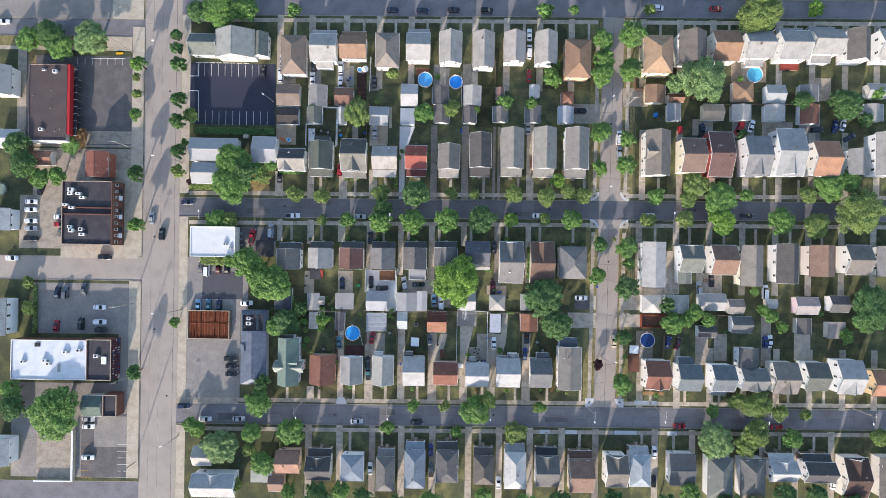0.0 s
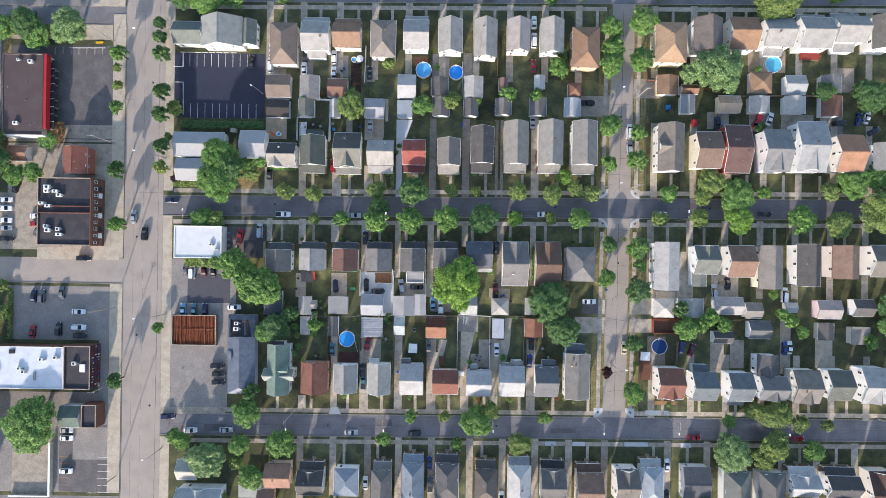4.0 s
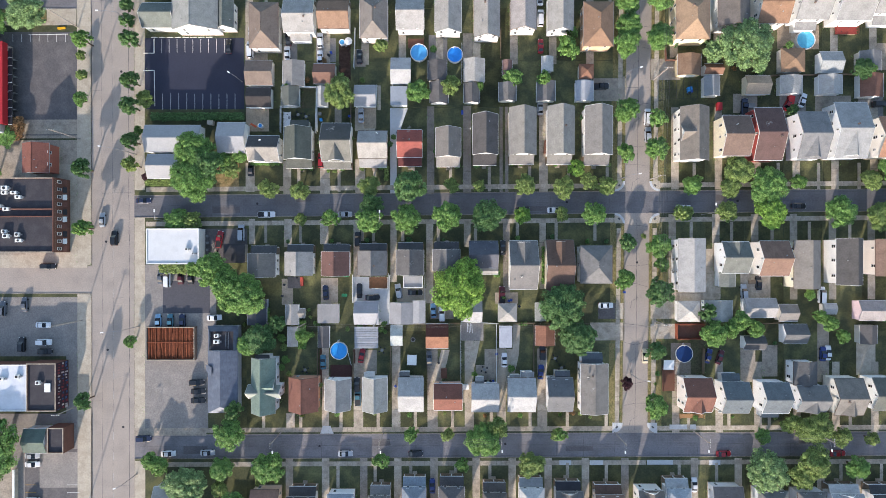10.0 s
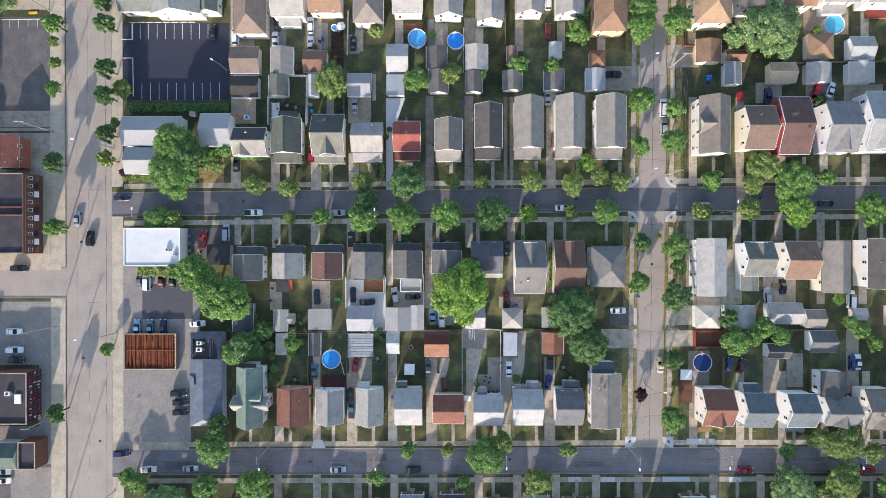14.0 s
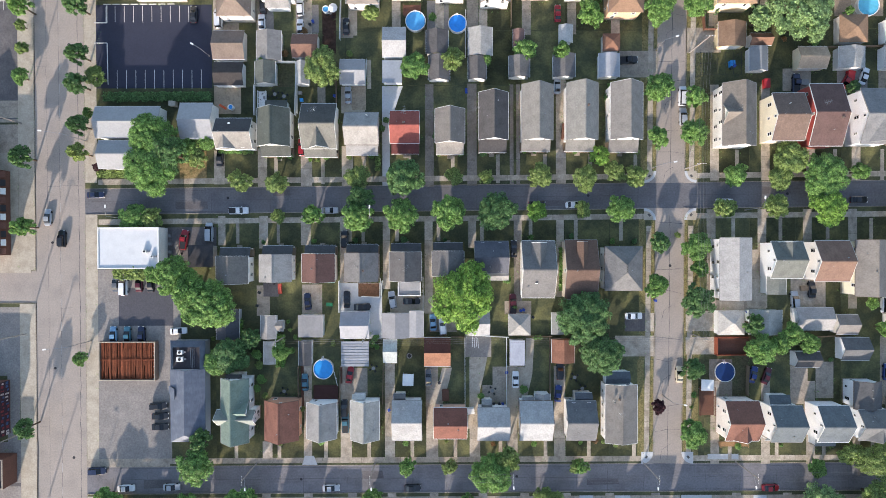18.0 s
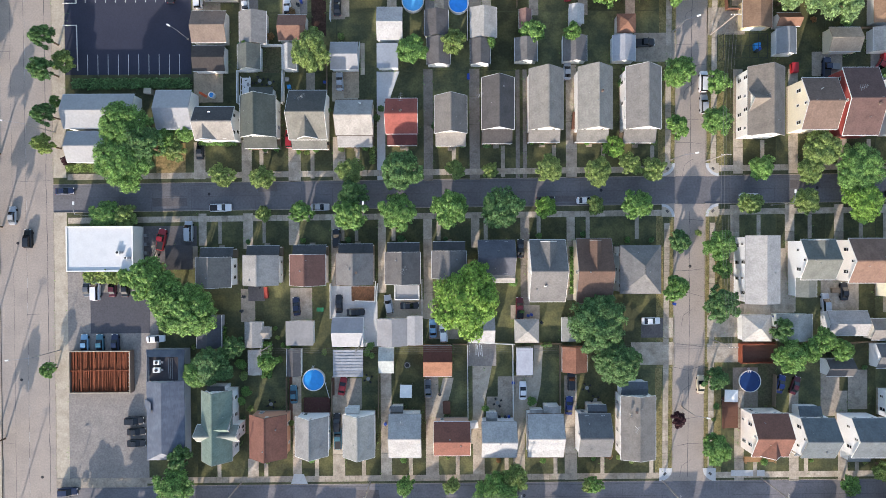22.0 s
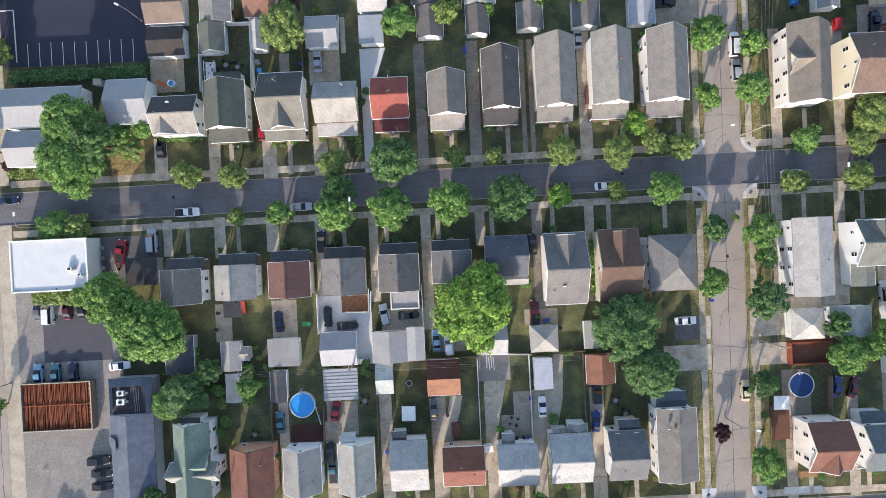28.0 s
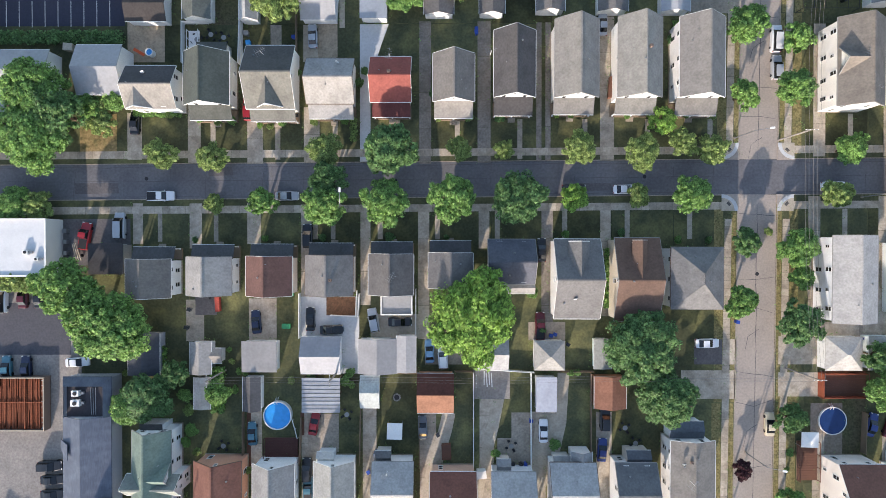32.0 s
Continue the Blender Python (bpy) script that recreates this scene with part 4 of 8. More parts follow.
house(162.02, 38.86, 8.47, 15.81, "y", "858486", "dedddb", z=6, rise=2.6, label="tall white house with a grey roof")
# ---- middle row beyond the cross street, south side ----
house(77.24, -2.69, 8.44, 16.57, "y", "9a9c9f", "e2e3e4", z=6, rise=1.6, chimney=False, label="large white apartment house with a pale flat-pitched roof")
house(90.96, -0.33, 8.42, 9.82, "x", "5f6b67", "dcdedd", z=5.6, rise=2.4, dormer="n", label="white house with a green-grey roof")
house(102.98, -0.68, 9.26, 10.84, "x", "7b5d4e", "ded9d2", z=5.6, rise=2.6, label="white-walled house with a brown roof")
house(113.39, -2.60, 8.28, 15.02, "y", "7d766f", "d3ceb8", z=5.4, rise=2.2, label="cream house with a grey-taupe roof")
house(126.03, -1.68, 8.25, 14.35, "y", "4e4d52", "e0dedb", z=6, rise=3.0, dormer="n", label="white house with a dark grey roof and gable windows")
house(139.03, -0.46, 9.26, 11.47, "y", "7e6355", "d9cfc6", z=5.6, rise=2.6, label="house with a brown roof")
house(152.19, 0.04, 9.05, 10.85, "x", "6c655f", "d9d6cf", z=5.6, rise=2.6, label="house with a grey-brown roof")
house(163.07, -0.32, 8.01, 11.07, "y", "77787b", "d9d6cf", z=5.6, rise=2.6, label="house with a grey roof")
garage(89.82, -6.75, 5.2, 6.0, "y", "66756f", "d6dad8", z=3.2, rise=0.9, label="low rear wing with a green-grey roof", name="rear_wing")
# ---- southern row beyond the cross street ----
house(79.18, -43.14, 8.96, 10.60, "x", "75493b", "ddd5cc", z=5.6, rise=2.6, dormer="s", label="brick house with a red-brown roof")
house(90.93, -43.96, 8.34, 9.66, "x", "54626d", "e2e2e1", z=5.6, rise=2.6, rear=1.8, porch="s", pdep=0.6, label="white house with a dark slate roof")
house(103.29, -44.00, 8.33, 9.66, "x", "56636e", "e2e2e1", z=5.6, rise=2.6, rear=2, label="white house with a dark slate roof and back porch")
house(113.29, -36.66, 7.38, 7.38, "y", "4d535c", "dcdddd", z=4.6, rise=1.8, chimney=False, label="rear wing with a dark slate roof")
house(114.53, -44.29, 9.22, 8.14, "x", "5c656f", "e0e1e1", z=5.6, rise=2.6, dormer="s", label="white house with slate-grey gables")
house(126.02, -43.71, 9.05, 11.46, "x", "716d68", "d9d4c9", z=5.6, rise=2.6, dormer="s", label="house with a grey-brown roof")
house(137.40, -42.93, 8.21, 10.23, "x", "515d58", "e0e1df", z=5.6, rise=2.6, label="white house with a dark green roof")
house(149.56, -42.91, 9.26, 12.27, "x", "8b949d", "e4e4e3", z=5.8, rise=2.8, dormer="s", label="white house with a pale blue-grey roof")
house(162.35, -45.11, 8.83, 9.40, "x", "94674b", "d3b78f", z=5.4, rise=2.6, label="tan house with an orange-brown roof")
# ---- row south of the southern street ----
house(-83.07, -86.07, 15.69, 8.48, "x", "8b97a3", "dcdddd", z=5, rise=2.4, dormer="n", label="wide white house with a blue-grey roof")
house(-56.17, -77.42, 8.88, 8.41, "x", "8d6652", "c4ab98", z=4.2, rise=2.2, label="cottage with a red-brown roof")
house(-44.58, -79.30, 9.05, 8.58, "x", "45464d", "c7c6c4", z=5, rise=2.6, porch="n", dormer="n", label="house with a charcoal roof and front dormer")
house(-32.31, -79.19, 8.46, 9.65, "y", "6f8194", "cfd3d6", z=4.6, rise=1.2, hipped=True, chimney=False, label="house with a steel-blue roof")
house(-19.97, -81.02, 6.83, 12.76, "y", "5f6064", "cccac6", z=5, rise=2.0, hipped=True, porch="n", proof="74757a", label="house with a grey roof and pale rear wing")
house(-9.20, -79.10, 7.68, 14.20, "y", "6b7c8f", "d0d3d6", z=5, rise=2.2, hipped=True, porch="n", proof="73869a", label="long house with a blue-grey roof")
house(2.61, -77.90, 8.06, 12.12, "y", "55565d", "c7c6c5", z=5, rise=1.5, hipped=True, porch="n", proof="4c4b52", label="house with a dark grey roof")
house(16.12, -79.05, 7.63, 10.67, "y", "57514e", "c9c4bd", z=5, rise=2.6, hipped=True, porch="n", label="house with a dark brown-grey hipped roof")
house(27.64, -79.09, 7.87, 13.57, "y", "a3a9b0", "dadcde", z=5, rise=2.2, hipped=True, porch="n", proof="8793a0", label="white house with a pale silver roof")
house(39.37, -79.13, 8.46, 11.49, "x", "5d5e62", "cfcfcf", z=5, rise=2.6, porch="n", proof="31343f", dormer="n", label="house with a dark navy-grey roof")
house(52.05, -80.61, 8.89, 12.31, "x", "785e50", "c8bcb0", z=5, rise=2.4, porch="n", proof="5c443a", label="house with a brown roof")
house(64.69, -78.51, 8.02, 11.46, "x", "69625c", "cccbc8", z=5.6, rise=2.6, dormer="n", label="white house with a grey-brown roof")
house(73.62, -78.44, 7.64, 11.92, "y", "8494a4", "cdd0d2", z=5, rise=1.8, hipped=True, porch="n", proof="93a2b0", label="white house with a pale blue metal roof")
house(89.27, -78.17, 9.32, 11.73, "x", "4f5560", "c6c8ca", z=4.4, rise=1.2, chimney=False, label="low building with a dark slate roof")
house(103.19, -80.77, 9.28, 14.92, "y", "616c68", "c9ced0", z=4.7, rise=2.2, hipped=True, label="white house with a grey-green roof")
house(115.27, -80.90, 9.07, 14.31, "y", "646462", "c9caca", z=4.7, rise=2.2, hipped=True, label="white house with a grey roof")
house(126.36, -78.14, 10.03, 7.51, "x", "8e98a3", "cbccce", z=4.7, rise=2.4, porch="n", proof="b3b8bc", dormer="n", label="white house with a slate roof")
house(139.65, -78.22, 11.31, 7.51, "x", "41454e", "cbcbcc", z=5, rise=2.4, porch="n", label="house with a dark slate roof")
house(153.02, -80.15, 9.08, 14.94, "x", "533b34", "c9c4bd", z=4.7, rise=2.6, dormer="n", label="white-walled house with a brown roof")
house(165.95, -79.96, 8.04, 14.96, "y", "625e5b", "c9c4bd", z=4.7, rise=2.6, label="house with a grey-brown roof")

garage(-60.75, -85.98, 6.0, 6.4, "x", "7f6353", "c2ab98", label="small garage with a brown roof behind a cottage")
garage(-66.30, -83.61, 8.0, 4.6, "x", "949c94", "c9ccc8", flat=True, label="low shed with a flat pale green-grey roof among trees", name="shed")
# ---- garages and sheds between the northern and middle rows ----
garage(-58.43, 58.61, 8.69, 7.82, "x", "7b6a5e", label="garage with a brown shingle roof")
garage(-47.46, 58.38, 6.78, 8.12, "y", "807f7e", label="garage with a grey roof, gable to the drive")
garage(-37.60, 58.23, 7.11, 6.38, "x", "7b5747", label="garage with a red-brown roof")
garage(-13.32, 59.09, 6.46, 8.11, "x", "a4a8ac", "d5d5d2", label="white garage with a pale roof")
garage(-1.67, 59.16, 5.99, 6.52, "y", "57555a", label="garage with a dark grey roof")
garage(10.05, 59.16, 6.61, 7.63, "y", "9d9d98", "d2d1cc", label="white garage with a pale grey roof")
garage(20.55, 60.20, 3.15, 4.77, "y", "7d5c55", z=2.2, rise=0.9, label="small yard shed with a reddish roof", name="shed")
garage(33.31, 61.29, 3.63, 4.93, "y", "b4b5b5", "c9c9c7", z=2.2, rise=0.7, label="narrow white canopy shed in a yard", name="shed")
garage(45.61, 58.75, 4.72, 4.77, "x", "85583f", hipped=True, label="garage with an orange-brown hipped roof")
garage(45.02, 52.60, 5.67, 6.52, "y", "c0c3c8", "d6d6d5", z=2.4, rise=1.0, mat_kind=metal_roof, label="white arched metal garage")
garage(-58.49, 50.77, 8.07, 6.39, "x", "463d3b", "d2d0cb", rise=0.9, door="s", label="garage with a dark roof and white edge")
garage(-48.54, 51.10, 5.68, 6.22, "y", "5a675e", "d2d2cc", rise=1.5, label="garage with a grey-green roof")
garage(-38.45, 50.95, 3.61, 6.36, "y", "a2a6a8", "cfd0d0", label="narrow shed with a pale roof", name="shed")
garage(-24.71, 51.18, 6.94, 6.69, "x", "b4b5b6", "d6d6d4", label="white garage with a pale metal roof", mat_kind=metal_roof)
garage(-13.92, 51.11, 5.36, 6.05, "x", "b3bac1", "d6d6d4", flat=True, mat_kind=metal_roof, label="white flat-roofed garage with a dark red fascia")
garage(-1.15, 52.21, 5.83, 6.84, "y", "5e5c60", "d0cfcc", label="garage with a dark roof and white gable")
garage(9.22, 51.98, 5.04, 6.20, "y", "59585c", "d0cfcc", label="garage with a charcoal roof and white front")
garage(20.62, 52.37, 5.67, 5.88, "y", "6b696a", "c9c7c3", label="garage with a grey roof")
garage(32.79, 52.61, 5.98, 6.51, "y", "66656a", "d2d1ce", label="garage with a dark grey roof")
garage(78.27, 60.85, 7.47, 6.85, "y", "86664a", "cbb994", label="garage with a tan-brown roof")
garage(85.98, 59.38, 5.95, 3.29, "x", "80583f", label="garage with a brown roof")
garage(85.41, 54.06, 4.94, 6.47, "y", "9da1a4", "d8d8d6", label="white garage with a pale ribbed roof", mat_kind=metal_roof)
garage(99.96, 54.37, 7.87, 5.99, "x", "ae9678", "d9ceb5", label="garage with a tan roof")
garage(111.12, 62.22, 7.68, 7.47, "x", "8f6d4c", hipped=True, label="garage with an orange-brown hipped roof")
garage(110.60, 54.37, 7.03, 6.01, "y", "9b9d9a", "dbdbd8", label="white garage with a pale grey roof")
garage(123.20, 61.49, 7.24, 6.63, "x", "8d9a9e", "dadad7", label="white garage with a blue-grey roof")
garage(123.04, 54.44, 7.46, 6.22, "y", "a1a29f", "dbdbd8", label="garage with a pale grey roof")
garage(135.65, 61.95, 7.03, 6.22, "y", "74767a", label="garage with a grey roof")
garage(135.96, 54.16, 7.46, 7.47, "y", "7c4f3c", "d2cfca", label="garage with a red-brown roof")
garage(161.22, 63.16, 7.65, 5.37, "x", "8f9294", label="garage with a grey roof")
garage(159.75, 55.03, 7.45, 6.42, "y", "8f918c", label="garage with a pale roof")
# ---- garages and sheds between the middle and southern rows ----
garage(-48.09, -18.38, 4.20, 6.46, "y", "8f9091", "c9c9c9", z=2.3, rise=0.8, label="pale grey shed on the lawn", name="shed")
garage(-45.23, -17.97, 2.55, 2.90, "x", "918677", z=2.1, rise=0.4, label="small tan shed beside another shed", name="shed")
garage(-36.44, -18.05, 6.86, 6.11, "x", "aaa8a6", "d4d4d2", flat=True, mat_kind=metal_roof, door="n", label="garage with a flat pale roof")
garage(-24.40, -17.83, 7.86, 7.22, "x", "b2b4b8", "d8d8d6", door="n", mat_kind=metal_roof, label="garage with a pale roof, white on the sunny slope")
garage(-13.25, -17.99, 7.53, 6.88, "y", "b5b3b2", "d2d1cf", door="n", mat_kind=metal_roof, label="wide garage with a pale flat-pitched roof")
garage(-7.61, -17.57, 3.76, 7.33, "y", "c4c3c2", "d6d5d3", z=2.5, rise=0.4, door="n", mat_kind=metal_roof, label="narrow white garage beside a wider one")
garage(9.45, -17.44, 5.98, 6.43, "x", "9a9fa6", "d9d9d7", door="n", label="garage with a pale roof in tree shade")
garage(20.46, -17.83, 6.09, 5.88, "x", "96958f", "d0cfca", hipped=True, door="n", label="garage with a pale pyramid roof")
garage(30.97, -17.59, 3.33, 6.00, "y", "88908c", "b9c6bf", z=2.2, rise=0.3, door="n", label="shed with a ribbed grey-green roof", name="shed")
garage(-37.99, -25.45, 3.54, 6.80, "y", "4f525c", "d5d5d5", z=2.4, rise=0.9, label="shed with a dark slate roof", name="shed")
garage(-14.78, -24.97, 3.87, 6.34, "x", "9fb4b4", "dcdcd9", z=2.5, rise=1.0, label="narrow shed with a teal and white roof", name="shed")
garage(-1.90, -25.15, 7.18, 7.76, "x", "96603f", "c79070", z=2.8, rise=1.5, north_shade="5f3226", label="garage with a red-brown roof")
garage(19.85, -25.49, 4.11, 6.90, "x", "c8ccd6", "dcdcda", flat=True, mat_kind=metal_roof, label="pale flat-roofed trailer beside the drive", name="trailer")
garage(32.36, -25.09, 6.21, 6.43, "y", "8a563c", "b07c5c", label="garage with an orange-brown roof")
garage(-47.94, -25.40, 3.21, 6.37, "y", "a3a09b", z=2.1, rise=0.5, label="long narrow pale shed among trees", name="shed")
garage(78.00, -17.47, 7.24, 6.68, "x", "aaaaa4", "dededb", hipped=True, door="w", label="white garage with a pale pyramid roof")
garage(87.34, -17.36, 8.92, 6.81, "y", "8b9895", "c9d2d0", label="garage with a grey-teal roof")
garage(100.58, -16.43, 10.18, 6.16, "x", "929293", "d6d5d2", label="garage with a pale grey roof")
garage(109.43, -17.99, 5.96, 5.38, "x", "7c766f", label="garage with a taupe roof")
garage(111.62, -24.68, 7.65, 6.20, "x", "5b6168", "e0e0df", rise=1.6, label="white garage with a dark slate roof")
garage(98.73, -27.53, 6.79, 4.32, "x", "4f5054", "d9d9d8", label="garage with a dark roof")
garage(122.93, -16.78, 4.26, 3.31, "x", "a2a4a6", z=2.2, rise=0.6, label="small white shed in a yard", name="shed")
garage(135.57, -17.27, 8.49, 6.39, "x", "978b8c", "dcc3c6", z=3, label="garage with a pinkish grey roof")
garage(147.54, -16.47, 7.22, 5.99, "x", "55565a", "e0dfdd", z=3, rise=1.6, label="white garage with a dark roof")
garage(134.91, -24.90, 5.55, 6.02, "y", "545256", label="garage with a charcoal roof")
garage(147.03, -26.31, 6.61, 6.22, "x", "8a7f76", "cbc6bd", flat=True, label="garage with a flat taupe roof")

garage(-59.15, -17.54, 6.2, 8.4, "y", "3f4653", "8b8f95", z=2.5, rise=1.0, label="low garage with a dark navy roof between trees")

# ---- western blocks: buildings at the picture's edge of the main road ----
house(-163.62, 61.65, 8.07, 10.70, "y", "8b929b", "dcdfe0", z=5, rise=2.4, label="white house with a blue-grey roof")
house(-163.70, 10.51, 9.06, 8.18, "y", "a2aab4", "dcdfe0", z=5, rise=2.4, label="pale house with a blue-grey roof")
house(-162.52, -25.26, 6.42, 13.53, "y", "9aa0a6", "dfe1e2", z=6, rise=2.4, label="tall white house with many windows")
house(-162.18, -74.97, 8.04, 9.84, "y", "9aa2ac", "dfe1e2", z=5, rise=2.4, label="white house with a pale blue roof")
garage(-162.54, 40.70, 8.94, 7.02, "x", "c9cbcd", "dddddb", mat_kind=metal_roof, label="white outbuilding with a pale roof")
garage(-149.72, 33.74, 7.02, 5.36, "x", "8f5f47", label="outbuilding with an orange-brown roof")
house(-87.77, -75.77, 6.79, 6.99, "x", "9a9890", "d6d3cb", z=4, rise=1.8, label="small pale house half hidden by a tree")


# ---- street trees along the middle street ----
tree(-55.49, 21.35, 3.53, 5.0, "olive")
tree(-45.69, 20.79, 3.30, 5.0, "olive")
tree(-23.26, 22.35, 3.73, 5.5, "olive")
tree(-10.36, 21.79, 5.74, 10.0, "dark")
tree(3.03, 22.70, 2.7, 4.6, "olive")
tree(11.59, 22.36, 2.3, 4.4, "olive")
tree(25.98, 22.61, 3.71, 5.5, "olive")
tree(38.20, 21.67, 3.92, 6.0, "olive")
tree(42.16, 28.02, 2.95, 5.0, "bright")
tree(46.55, 23.74, 3.06, 5.0, "olive")
tree(51.86, 22.25, 3.49, 5.5, "olive")
tree(79.36, 22.83, 3.28, 5.0, "green")
tree(-45.13, 12.05, 2.22, 4.0, "olive")
tree(-35.47, 12.15, 3.17, 6.0, "green")
tree(-22.37, 16.34, 3.88, 8.0, "dark")
tree(-22.98, 11.55, 4.50, 9.0, "green")
tree(-11.51, 11.97, 4.93, 9.0, "green")
tree(1.13, 12.81, 5.03, 9.0, "green")
tree(13.97, 12.80, 5.56, 9.0, "dark")
tree(24.99, 13.03, 3.18, 5.0, "bright")
tree(37.72, 13.49, 2.64, 4.5, "olive")
tree(47.39, 13.54, 4.11, 7.0, "green")
tree(75.64, 13.46, 3.26, 6.0, "olive")
tree(-84.58, 11.81, 4.20, 5.0, "green")
tree(-79.61, 11.48, 3.31, 5.0, "olive")
# ---- cross street ----
tree(57.68, 45.83, 4.28, 8.0, "green")
tree(67.66, 43.61, 3.23, 7.0, "green")
tree(57.68, 32.86, 3.24, 7.0, "green")
tree(67.38, 33.92, 3.99, 7.0, "green")
tree(58.40, 4.44, 3.16, 6.0, "dark")
tree(67.75, 3.34, 4.32, 7.0, "green")
tree(57.25, -7.13, 3.49, 6.0, "green")
tree(68.99, -2.55, 2.61, 6.0, "green")
tree(67.92, -11.42, 4.94, 8.0, "dark")
tree(67.17, -29.90, 3.27, 6.0, "dark")
tree(58.28, -40.29, 2.21, 4.2, "red")
tree(66.78, -47.30, 4.22, 7.0, "green")
tree(57.74, 67.48, 4.49, 8.0, "green")
tree(68.11, 68.03, 4.02, 8.0, "green")
tree(57.96, 79.90, 4.16, 8.0, "green")
tree(58.48, 72.62, 4.16, 8.0, "green")
tree(57.52, 65.54, 3.34, 7.0, "green")
tree(68.52, 81.87, 5.39, 9.0, "green")
tree(68.74, 69.88, 4.17, 7.0, "green")
tree(39.86, 65.06, 3.33, 8.0, "green")
tree(40.89, 70.75, 2.09, 6.0, "green")
# ---- big yard trees ----
tree(5.2, -9.2, 9.6, 13.0, "bright")
tree(-71.4, -4.0, 5.8, 11.0, "green")
tree(-62.03, -11.42, 7.97, 13.0, "green")
tree(-67.18, -7.83, 5.28, 12.0, "green")
tree(-88.4, -2.9, 2.7, 4.5, "olive")
tree(-83.6, -2.9, 3.0, 5.0, "olive")
tree(-78.6, -3.2, 3.3, 6.0, "green")
tree(36.74, -15.35, 8.03, 11.0, "dark")
tree(41.80, -25.08, 6.38, 10.0, "dark")
tree(-57.8, -25.9, 5.7, 6.5, "dark")
tree(-52.6, -21.2, 3.2, 6.0, "dark")
tree(-61.77, -27.53, 3.96, 6.0, "green")
tree(-44.17, -24.78, 2.75, 6.0, "green")
tree(-77.44, 32.85, 7.00, 11.0, "green")
tree(-72.70, 28.62, 5.30, 11.0, "dark")
tree(-77.50, 24.40, 7.64, 11.0, "green")
tree(-64.02, 32.89, 3.30, 5.0, "green")
tree(-68.33, 30.87, 2.66, 4.0, "olive")
tree(-32.54, 51.36, 5.62, 8.0, "olive")
tree(-7.66, 52.09, 4.09, 6.0, "green")
tree(2.57, 53.90, 3.46, 6.0, "olive")
tree(11.78, 54.30, 1.58, 4.0, "green")
tree(22.30, 56.83, 3.47, 5.0, "green")
tree(31.92, 56.52, 2.51, 6.0, "green")
tree(-19.46, 66.89, 2.53, 5.0, "olive")
tree(38.66, 66.38, 3.41, 8.0, "green")
tree(-49.36, 54.40, 1.27, 4.0, "green")
tree(-69.61, 31.39, 3.49, 5.0, "green")
tree(-67.56, 27.84, 3.19, 4.0, "olive")
tree(-63.25, 32.46, 2.22, 5.0, "green")
tree(-95.37, 25.76, 1.45, 2.5, "red")
# ---- main road ----
tree(-97.93, 68.20, 2.96, 9.5, "dark")
tree(-97.89, 55.35, 2.96, 9.5, "dark")
tree(-97.96, 47.29, 2.96, 9.5, "dark")
tree(-97.75, 36.43, 2.81, 9.5, "dark")
tree(-97.51, 28.98, 2.65, 9.5, "olive")
tree(-96.56, 40.26, 1.59, 5.0, "green")
tree(-94.41, 50.05, 3.18, 5.0, "olive")
tree(-113.04, 68.31, 3.12, 9.5, "green")
tree(-115.47, 64.38, 1.76, 4.0, "olive")
tree(-115.22, 58.03, 1.92, 4.0, "olive")
tree(-115.09, 50.19, 2.55, 5.0, "green")
tree(-113.13, 27.83, 3.12, 9.5, "dark")
tree(-112.84, 9.17, 3.13, 9.5, "green")
tree(-112.75, -44.95, 2.82, 9.5, "dark")
tree(-99.24, -26.87, 2.23, 5.0, "green")
tree(-99.96, 79.79, 2.51, 6.0, "dark")
tree(-99.89, 74.97, 2.51, 6.0, "dark")
# ---- southern street ----
tree(-67.30, -55.64, 5.35, 8.0, "green")
tree(-65.83, -48.25, 3.14, 8.0, "dark")
tree(-92.30, -64.53, 3.50, 6.0, "green")
tree(-10.33, -56.59, 2.70, 5.0, "green")
tree(1.41, -56.76, 2.38, 4.5, "olive")
tree(12.54, -56.86, 6.19, 10.0, "green")
tree(16.81, -53.25, 3.73, 9.0, "olive")
tree(37.20, -56.40, 2.37, 5.0, "green")
tree(-19.80, -64.69, 2.94, 5.0, "green")
tree(27.65, -65.24, 4.58, 7.0, "olive")
tree(6.02, -66.00, 2.52, 5.0, "green")
tree(-54.67, -65.96, 5.58, 9.0, "green")
tree(-69.62, -66.63, 4.16, 7.0, "green")
tree(-80.45, -71.49, 7.44, 9.0, "silver")
tree(-65.06, -77.74, 4.98, 8.0, "green")
tree(-89.72, -66.10, 3.34, 6.0, "green")
tree(-71.05, -73.39, 2.93, 5.0, "olive")
tree(35.80, -56.55, 2.10, 4.0, "olive")
tree(100.9, -66.9, 7.5, 9.5, "silver")
tree(115.63, -64.14, 5.80, 9.0, "olive")
tree(129.9, -66.3, 4.1, 7.0, "green")
tree(116.2, -53.9, 6.1, 8.0, "olive")
tree(109.9, -52.6, 3.5, 6.0, "olive")
tree(125.4, -56.8, 3.5, 6.0, "olive")
tree(101.16, -56.88, 2.94, 5.0, "green")
tree(112.73, -69.22, 4.59, 7.0, "olive")
tree(162.43, -65.62, 3.77, 6.0, "olive")
tree(135.38, -57.86, 2.52, 5.0, "olive")
